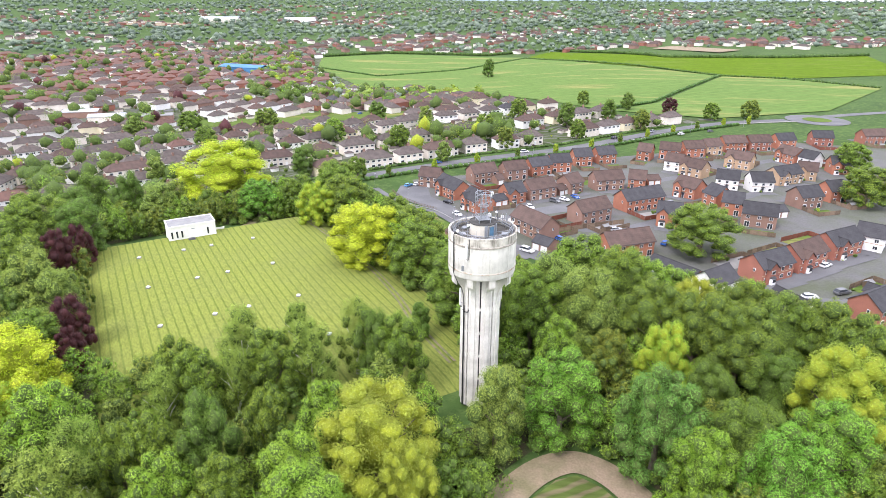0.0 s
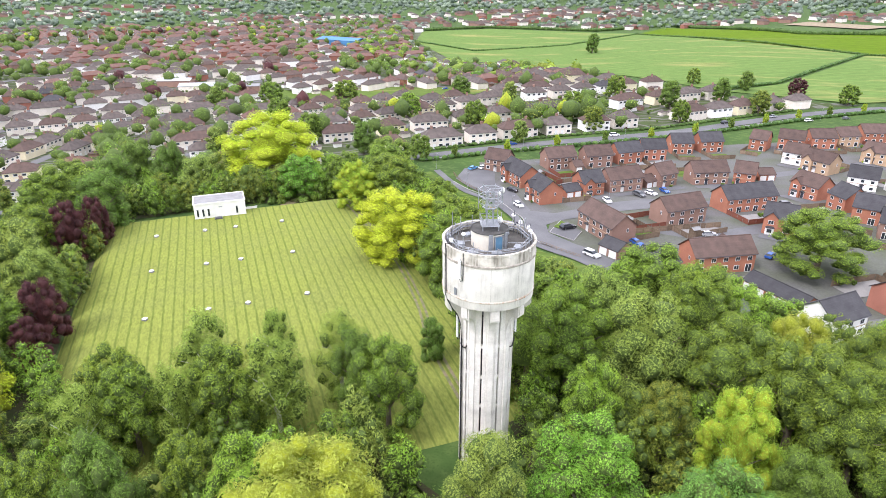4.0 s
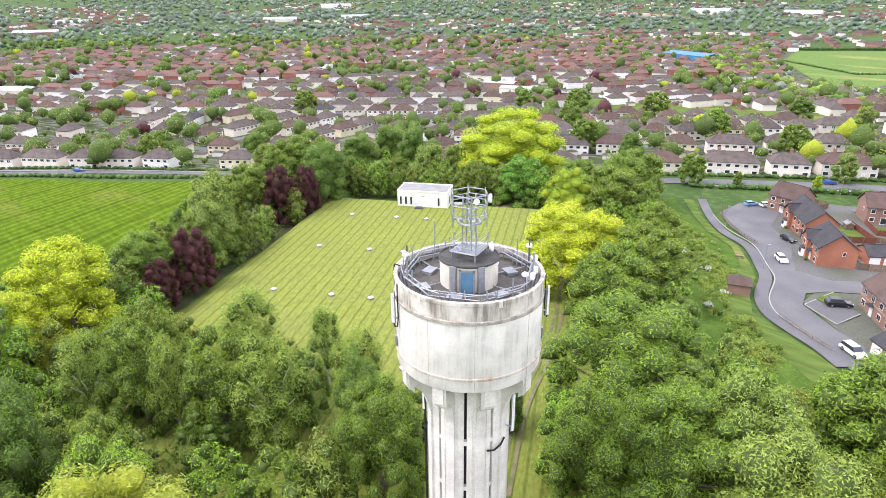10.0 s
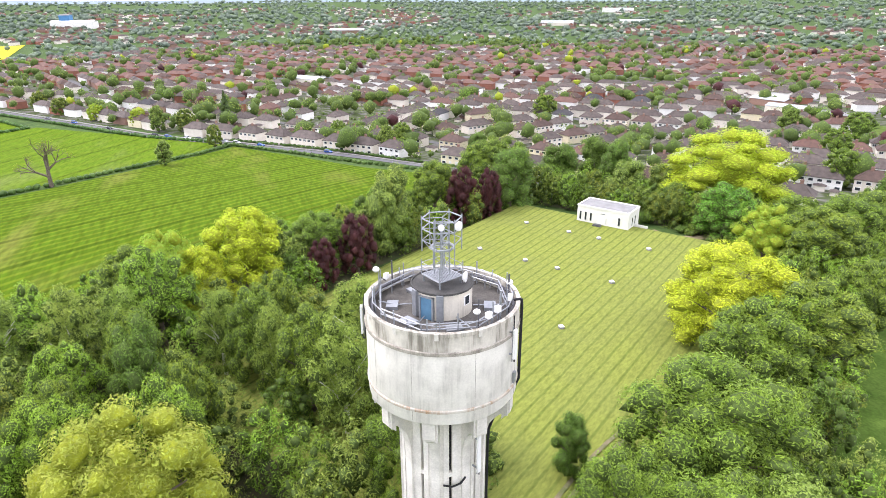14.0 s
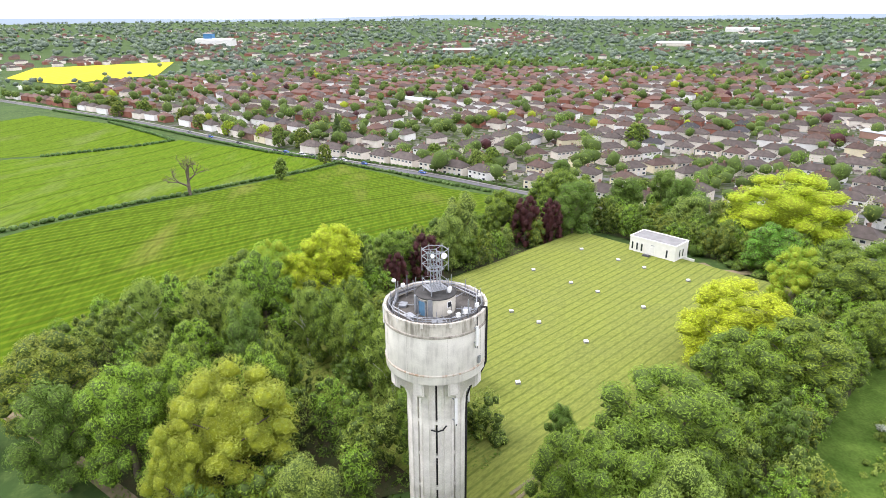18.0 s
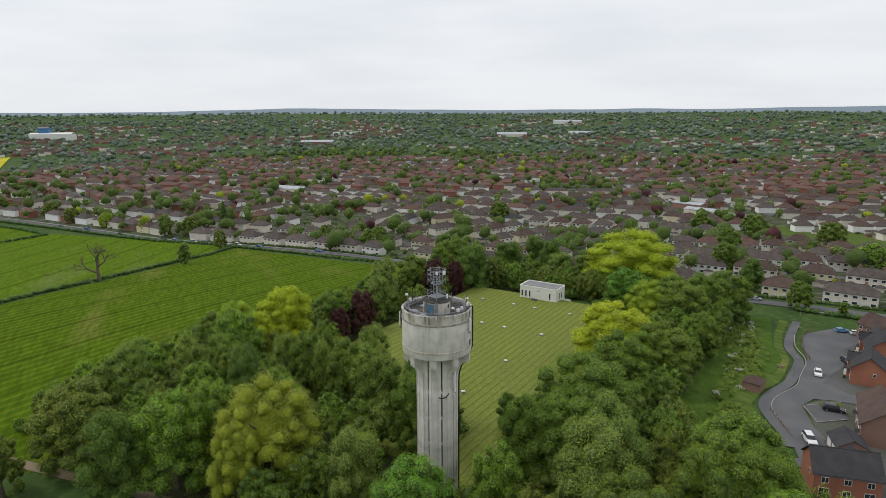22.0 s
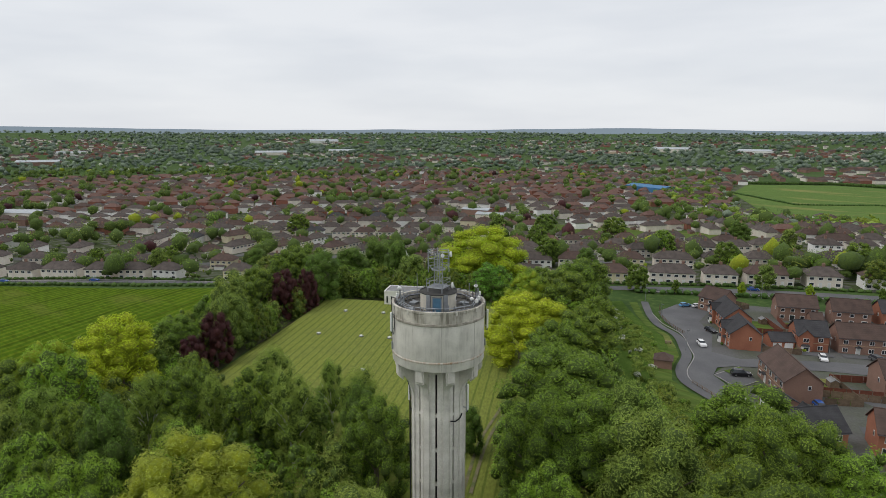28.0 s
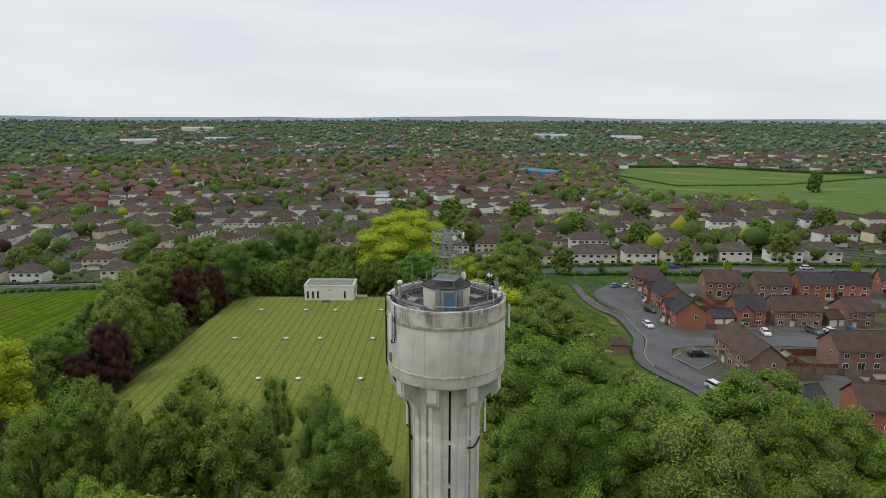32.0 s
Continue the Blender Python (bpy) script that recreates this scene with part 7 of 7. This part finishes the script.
M_BLUEHALL = material("blue_cladding", (0.06, 0.19, 0.36), 0.6, 0.12, 0.2)
M_PALEROOF = material("pale_sheet_roof", (0.45, 0.48, 0.50), 0.7, 0.2, 0.2)
for x, y, L, D, H, a, w, rf, lb in (
        (-330, 684, 62, 26, 8, -16, M_BLUEHALL, M_BLUEHALL, "long blue clad sports hall beyond the houses"),
        (-338, 372, 26, 14, 5, 20, BRICKS["b"], M_PALEROOF, "school hall with a pale sheet roof"),
        (-306, 356, 26, 14, 5, 24, BRICKS["p"], M_PALEROOF, "low school block with a pale roof"),
        (-278, 366, 36, 12, 4, 24, BRICKS["b"], M_GREYROOF, "long low school block with a grey roof"),
        (-590, 60, 40, 20, 6, 40, BRICKS["p"], M_PALEROOF, "white hall with a pale sheet roof"),
        (-2000, -400, 110, 40, 18, 80, M_RENDERWHITE, M_RENDERWHITE, "distant white hospital block"),
        (-1640, 880, 90, 50, 8, 60, BRICKS["p"], M_PALEROOF, "distant long white warehouse"),
        (-1625, 1120, 80, 50, 8, 60, BRICKS["p"], M_PALEROOF, "distant long white warehouse"),
        (-1900, 420, 70, 40, 8, 70, M_RENDERWHITE, M_PALEROOF, "distant long white warehouse"),
        (-2300, 1500, 120, 60, 10, 60, M_RENDERWHITE, M_PALEROOF, "distant long white warehouse"),
        (-930, 1950, 120, 60, 11, 10, BRICKS["p"], M_PALEROOF, "distant large white works"),
        (-700, 2050, 100, 50, 10, 10, M_RENDERWHITE, M_PALEROOF, "distant large white works"),
        (-1500, 260, 80, 40, 8, 70, BRICKS["b"], M_PALEROOF, "distant hall with a pale roof")):
    hall(x, y, L, D, H, a, w, rf, lb)
hall(-2010, -420, 26, 26, 34, 80, M_BLUEHALL, M_GREYROOF, "distant dark tower block")
drape("building_site", [(-1260, 1750), (-1010, 1640), (-900, 1760), (-1150, 1880)], 1.5, M_DIRT, "bare orange earth of a distant building site", "ground", cell=80)
drape("building_site", [(225, 975), (310, 905), (360, 960), (270, 1030)], 1.5, M_DIRT, "bare orange earth of a distant building site", "ground", cell=80)


# ---- cars ----
PAINT = {"white": (0.78, 0.78, 0.78), "black": (0.02, 0.02, 0.025), "blue": (0.03, 0.10, 0.36), "light blue": (0.12, 0.32, 0.55), "red": (0.45, 0.02, 0.02), "silver": (0.42, 0.43, 0.45), "grey": (0.12, 0.125, 0.13)}
CAR_PAINT = {k: material("car_paint_" + k.replace(" ", "_"), c, 0.25, 0.03, 1.0, 6, 0.0, spec=0.6) for k, c in PAINT.items()}
CARS = {}


def car_proto(colour, m, suv=False):
    L, W = (4.7, 1.9) if suv else (4.2, 1.75)
    hi = 1.68 if suv else 1.45
    t = thing("car", m, "parked %s %s on the asphalt" % (colour, "estate car" if suv else "hatchback car"), "car", "parked cars")
    side = [(-L / 2, 0.35), (-L / 2 + 0.05, 0.85), (-L / 2 + 0.25, 0.98), (L / 2 - 1.25, 0.98), (L / 2 - 0.12, 0.76), (L / 2, 0.55), (L / 2 - 0.02, 0.3)]
    b = Shape()
    n = len(side)
    vs = []
    for y, k in ((-W / 2 + 0.08, 0.97), (-W / 2, 1.0), (W / 2, 1.0), (W / 2 - 0.08, 0.97)):
        vs += [(x * k, y, z if abs(y) > W / 2 - 0.01 or z < 0.5 else z + 0.03) for x, z in side]
    fs = [tuple(range(n - 1, -1, -1)), tuple(range(3 * n, 4 * n))]
    fs = [tuple(reversed(q)) for q in fs]
    for j in range(3):
        fs += [(j * n + i, j * n + (i + 1) % n, (j + 1) * n + (i + 1) % n, (j + 1) * n + i) for i in range(n)]
    b.add(vs, fs)
    child("body", auto_smooth(b.mesh("body", CAR_PAINT[colour]), 40), t)
    g = Shape()
    x0, x1, x2, x3 = -L / 2 + 0.1, -L / 2 + 0.55, L / 2 - 1.95, L / 2 - 1.2
    w0, w1 = W / 2 - 0.06, W / 2 - 0.26
    g.add([(x0, -w0, 0.97), (x3, -w0, 0.97), (x3, w0, 0.97), (x0, w0, 0.97), (x1, -w1, hi - 0.06), (x2, -w1, hi - 0.06), (x2, w1, hi - 0.06), (x1, w1, hi - 0.06)], BOX_F)
    child("glasshouse", g.mesh("glasshouse", M_GLASS), t, label="dark car windows")
    r = Shape()
    r.add([(x1 - 0.08, -w1 - 0.03, hi - 0.08), (x2 + 0.05, -w1 - 0.03, hi - 0.08), (x2 + 0.05, w1 + 0.03, hi - 0.08), (x1 - 0.08, w1 + 0.03, hi - 0.08), (x1 + 0.1, -w1 + 0.08, hi), (x2 - 0.1, -w1 + 0.08, hi), (x2 - 0.1, w1 - 0.08, hi), (x1 + 0.1, w1 - 0.08, hi)], BOX_F)
    child("roof", r.mesh("roof", CAR_PAINT[colour]), t)
    for sx in (-1, 1):
        for sy in (-1, 1):
            m2 = Matrix.Translation((sx * L * 0.31, sy * (W / 2 - 0.1), 0.32)) @ Matrix.Rotation(math.pi / 2, 4, "X")
            wh = child("wheel", cached("tyre", lambda: Shape().lathe([(0.01, -0.11), (0.3, -0.11), (0.33, -0.06), (0.33, 0.06), (0.3, 0.11), (0.01, 0.11)], 14).mesh("tyre", M_TYRE)), t, m2)
            child("rim", cached("rim", lambda: Shape().lathe([(0.01, -0.12), (0.2, -0.12), (0.2, 0.12), (0.01, 0.12)], 10).mesh("rim", M_RIM)), wh)
        child("light", cached(("light", sx, suv), lambda: Shape().box(L / 2 - 0.14, -W / 2 + 0.12, 0.6, L / 2 + 0.0, -W / 2 + 0.5, 0.72).mesh("light", M_WHITEPL)), t, Matrix.Identity(4) if sx > 0 else pose(0, W - 0.62, 0))
    return t


def car(x, y, a, colour, suv=False, lift=0.2):
    m = pose(x, y, ground_z(x, y) + lift, 0, 0, a)
    key = (colour, suv)
    if key in CARS:
        return copy_thing(CARS[key], m)
    CARS[key] = car_proto(colour, m, suv)
    return CARS[key]


for x, y, a, c, s in ((-38.8, 158.9, 60, "light blue", False), (-35.1, 161.0, 60, "white", False), (-13.7, 115.3, -50, "white", False), (3.4, 98.6, 38, "black", True), (-18.7, 133.3, -30, "black", False), (13.3, 128.0, -65, "white", False), (23.4, 138.6, -40, "grey", True), (27.4, 141.4, -40, "white", False), (15.5, 88.8, -35, "white", False), (22.5, 92.0, -50, "blue", False), (11.2, 80.8, -35, "white", True)):
    car(x, y, a, c, s, 0.24 if c != "black" or not s else 0.3)
for x, y, a, c, s in ((32.0, 146.2, -60, "blue", False), (42.0, 104.0, 15, "silver", False), (50.0, 92.0, 60, "grey", False), (56.0, 93.0, 60, "blue", False), (68.3, 138.7, 30, "grey", True), (86.0, 57.0, 10, "white", False), (96.0, 61.0, 25, "grey", True), (60.0, 60.0, -8, "silver", False), (100.0, 80.0, 38, "white", False), (112.0, 92.0, 40, "blue", False), (78.2, 134.7, 40, "silver", False), (94.6, 194.9, 40, "black", False), (65.3, 175.4, 42, "white", False), (111.5, 164.4, 45, "grey", False), (125.0, 184.3, 60, "blue", False), (138.3, 204.2, 60, "white", True), (140.0, 116.0, 48, "silver", False)):
    car(x, y, a, c, s)
rng = random.Random(8)
for d in (345, 356, 371, 380, 398, 407, 425, 470, 300, 262, 232, 700, 760, 812, 880, 915):
    p, a = along(d + 170, 2.2)
    car(p.x, p.y, a, rng.choice(("grey", "black", "red", "blue", "silver", "white", "black")), rng.random() < 0.3, 0.26)
for pts in STREETS[:24]:
    for k in range(0, len(pts) - 1):
        if (Vector(pts[k]) - VIEW_C).length < 430 and rng.random() < 0.15:
            (x0, y0), (x1, y1) = pts[k], pts[k + 1]
            q, a = rng.random(), math.degrees(math.atan2(y1 - y0, x1 - x0))
            o = rng.choice((-1.9, 1.9, 6.0, -6.0))
            car(x0 + (x1 - x0) * q - math.sin(radians(a)) * o, y0 + (y1 - y0) * q + math.cos(radians(a)) * o, a + (90 if abs(o) > 3 else 0), rng.choice(("grey", "black", "red", "blue", "silver", "white", "white")), rng.random() < 0.3, 0.34)
car(108, 288, 36, "white", True, 0.24)
car(128, 299, 36, "grey", False, 0.24)


# ---- substation kiosk on the verge ----
def build_kiosk():
    x, y = -13.0, 91.2
    t = thing("substation_kiosk", pose(x, y, ground_z(x, y), 0, 0, 25), "small brown brick kiosk with a pyramid tiled roof on grass", "kiosk")
    w = 2.15
    child("wall", Shape().box(-w, -w, -0.6, w, w, 2.5).mesh("wall", BRICKS["b"]), t)
    s = Shape()
    e = w + 0.25
    s.add([(-e, -e, 2.42), (e, -e, 2.42), (e, e, 2.42), (-e, e, 2.42), (0, 0, 3.9), (-e, -e, 2.3), (e, -e, 2.3), (e, e, 2.3), (-e, e, 2.3)], [(0, 1, 4), (1, 2, 4), (2, 3, 4), (3, 0, 4), (5, 6, 1, 0), (6, 7, 2, 1), (7, 8, 3, 2), (8, 5, 0, 3), (8, 7, 6, 5)])
    child("roof", s.mesh("roof", TILES["brown"]), t)
    child("door", Shape().box(-0.7, w - 0.02, 0, 0.7, w + 0.05, 2.1).mesh("door", M_DARKSTEEL), t)


build_kiosk()


# ---- fences, lamp posts and sheds of the estate ----
def rail_fence(pts, label):
    s0 = pts[0]
    t = thing("rail_fence", pose(s0[0], s0[1], ground_z(*s0)), label, "fence", "low fences")
    P = [Vector((x, y, ground_z(x, y))) for x, y in pts]
    o = P[0]
    for a, b in zip(P, P[1:]):
        n = max(1, round((b - a).length / 1.8))
        for k in range(n):
            q = a + (b - a) * (k / n) - o
            child("post", cached("fpost", lambda: Shape().box(-0.06, -0.06, -0.3, 0.06, 0.06, 1.1).mesh("post", M_FENCE)), t, Matrix.Translation(q))
        for z in (0.5, 0.95):
            child("rail", Shape().tube(a - o + Vector((0, 0, z)), b - o + Vector((0, 0, z)), 0.05, 4).mesh("rail", M_FENCE), t)


rail_fence([(-44.7, 151.5), (-39.1, 140.8), (-30.0, 130.1), (-22.4, 123.6)], "low weathered timber rail fence beside the footpath")
rail_fence([(-2.6, 85.4), (0.6, 83.4), (4.8, 80.8), (8.6, 78.8)], "low weathered timber rail fence beside the footpath")


def panel_fence(pts, h, mat, label):
    P = [Vector((x, y, ground_z(x, y))) for x, y in pts]
    t = thing("panel_fence", Matrix.Translation(P[0]), label, "fence", "garden fences")
    for a, b in zip(P, P[1:]):
        n = max(1, round((b - a).length / 2.6))
        ang = math.atan2((b - a).y, (b - a).x)
        w = (b - a).length / n
        for k in range(n):
            q = a + (b - a) * (k / n) - P[0]
            m = Matrix.Translation(q) @ Matrix.Rotation(ang, 4, "Z")
            child("panel", cached(("panel", round(w, 1), h, mat.name), lambda: Shape().box(0.06, -0.03, -0.2, w - 0.06, 0.03, h).mesh("panel", mat)), t, m)


panel_fence([(20, 101), (31, 108), (29, 119), (19, 111)], 1.8, M_BROWNFENCE, "red-brown stained garden fence")
panel_fence([(20, 99), (33, 106), (46, 112)], 1.8, M_FENCE, "weathered grey timber garden fence")
rng = random.Random(31)
for x, y, L, a, w, tile in ESTATE:
    # back garden behind each house
    c, s = math.cos(radians(a)), math.sin(radians(a))
    def g(px, py):
        return (x + px * c - py * s, y + px * s + py * c)
    dep = rng.uniform(8, 10.5)
    drape("back_lawn", [g(-L / 2 + 0.3, 7.0), g(L / 2 - 0.3, 7.0), g(L / 2 - 0.3, dep + 3.7), g(-L / 2 + 0.3, dep + 3.7)], 0.21, M_VERGE if rng.random() < 0.7 else M_PAVING, "back garden lawn or patio of an estate house", "garden", cell=7)
    if (x, y) not in ((13.9, 98.6), (-18.2, 146.4), (-6.8, 125.0), (-29.1, 162.3)):
        drape("drive", [g(-L / 2, -9.2), g(L / 2, -9.2), g(L / 2, -5.6), g(-L / 2, -5.6)], 0.215, M_ASPHALT, "asphalt drive in front of an estate house", "drive", cell=7)
    panel_fence([g(L / 2, 4.4), g(L / 2, dep + 4), g(-L / 2, dep + 4)], 1.7, rng.choice((M_FENCE, M_FENCE, M_BROWNFENCE)), "timber garden fence behind an estate house")
    if rng.random() < 0.55:
        sx, sy = g(rng.uniform(-L / 3, L / 3), dep + 2.2)
        sh = thing("garden_shed", pose(sx, sy, ground_z(sx, sy), 0, 0, a), "small timber garden shed by a fence", "shed", "garden sheds")
        child("wall", cached("shedwall", lambda: wall_block(2.4, 1.9, 1.8, 0.5, base=-0.2).mesh("wall", M_FENCE)), sh)
        child("roof", cached("shedroof", lambda: gable_roof(2.4, 1.9, 1.8, 0.5, 0.15, 0.06).mesh("roof", M_GREYROOF)), sh)
    for n in range(2):
        bx, by = g(rng.uniform(-L / 2, L / 2), rng.choice((-5.2, dep + 3, dep - 1)))
        bush(bx, by, rng.uniform(0.5, 1.1), rng.uniform(0.7, 1.8), rng.choice(("green", "fresh", "dark", "lime2")), "small clipped shrub in an estate garden", "garden shrubs")


def lamp_post(x, y, a):
    t = thing("street_lamp", pose(x, y, ground_z(x, y), 0, 0, a), "slim grey steel street lamp", "street lamp", "street lamps")
    child("post", cached("lpost", lambda: Shape().tube((0, 0, -0.2), (0, 0, 1.2), 0.09, 8).tube((0, 0, 1.2), (0, 0, 6), 0.06, 8, 0.045).mesh("post", M_STEEL)), t)
    child("lantern", cached("lant", lambda: Shape().box(-0.1, -0.12, 5.95, 0.65, 0.12, 6.08).mesh("lantern", M_STEEL)), t)


for x, y, a in ((-14.3, 106.8, 30), (-34.9, 133.1, 30), (13.8, 131.1, -60), (40.0, 108.0, 90), (-53.4, 157.4, 40), (-24.2, 190.7, 40), (17.5, 228.2, 40), (65.4, 264.7, 40), (115.4, 296.0, 40), (155.0, 321.0, 40), (-300.0, -14.0, 130), (-262.0, 20.0, 130), (-228.3, 51.1, 130)):
    lamp_post(x, y, a)
# picnic table on the verge
t = thing("picnic_table", pose(-21, 110, ground_z(-21, 110), 0, 0, 30), "weathered timber picnic table on the grass verge", "table")
child("tabletop", Shape().box(-0.9, -0.38, 0.7, 0.9, 0.38, 0.76).mesh("tabletop", M_FENCE), t)
for sy in (-1, 1):
    child("bench", Shape().box(-0.9, sy * 0.8 - 0.14, 0.42, 0.9, sy * 0.8 + 0.14, 0.47).mesh("bench", M_FENCE), t)
for sx in (-1, 1):
    child("leg", Shape().box(sx * 0.6 - 0.05, -0.85, 0.3, sx * 0.6 + 0.05, 0.85, 0.4).mesh("leg", M_FENCE), t)
    for sy in (-1, 1):
        child("leg", Shape().tube((sx * 0.6, sy * 0.75, -0.1), (sx * 0.6, sy * 0.25, 0.7), 0.05, 4).mesh("leg", M_FENCE), t)
# young street trees along the main road
for k in range(12):
    p, a = along(TOTAL - 300 + k * 24, -7.5)
    tree(p.x, p.y, 1.9, 5.5, "lime2" if k % 3 else "green", "tall", k, "street_tree", "young trees on the verge", fine=0.3, near="the main road")
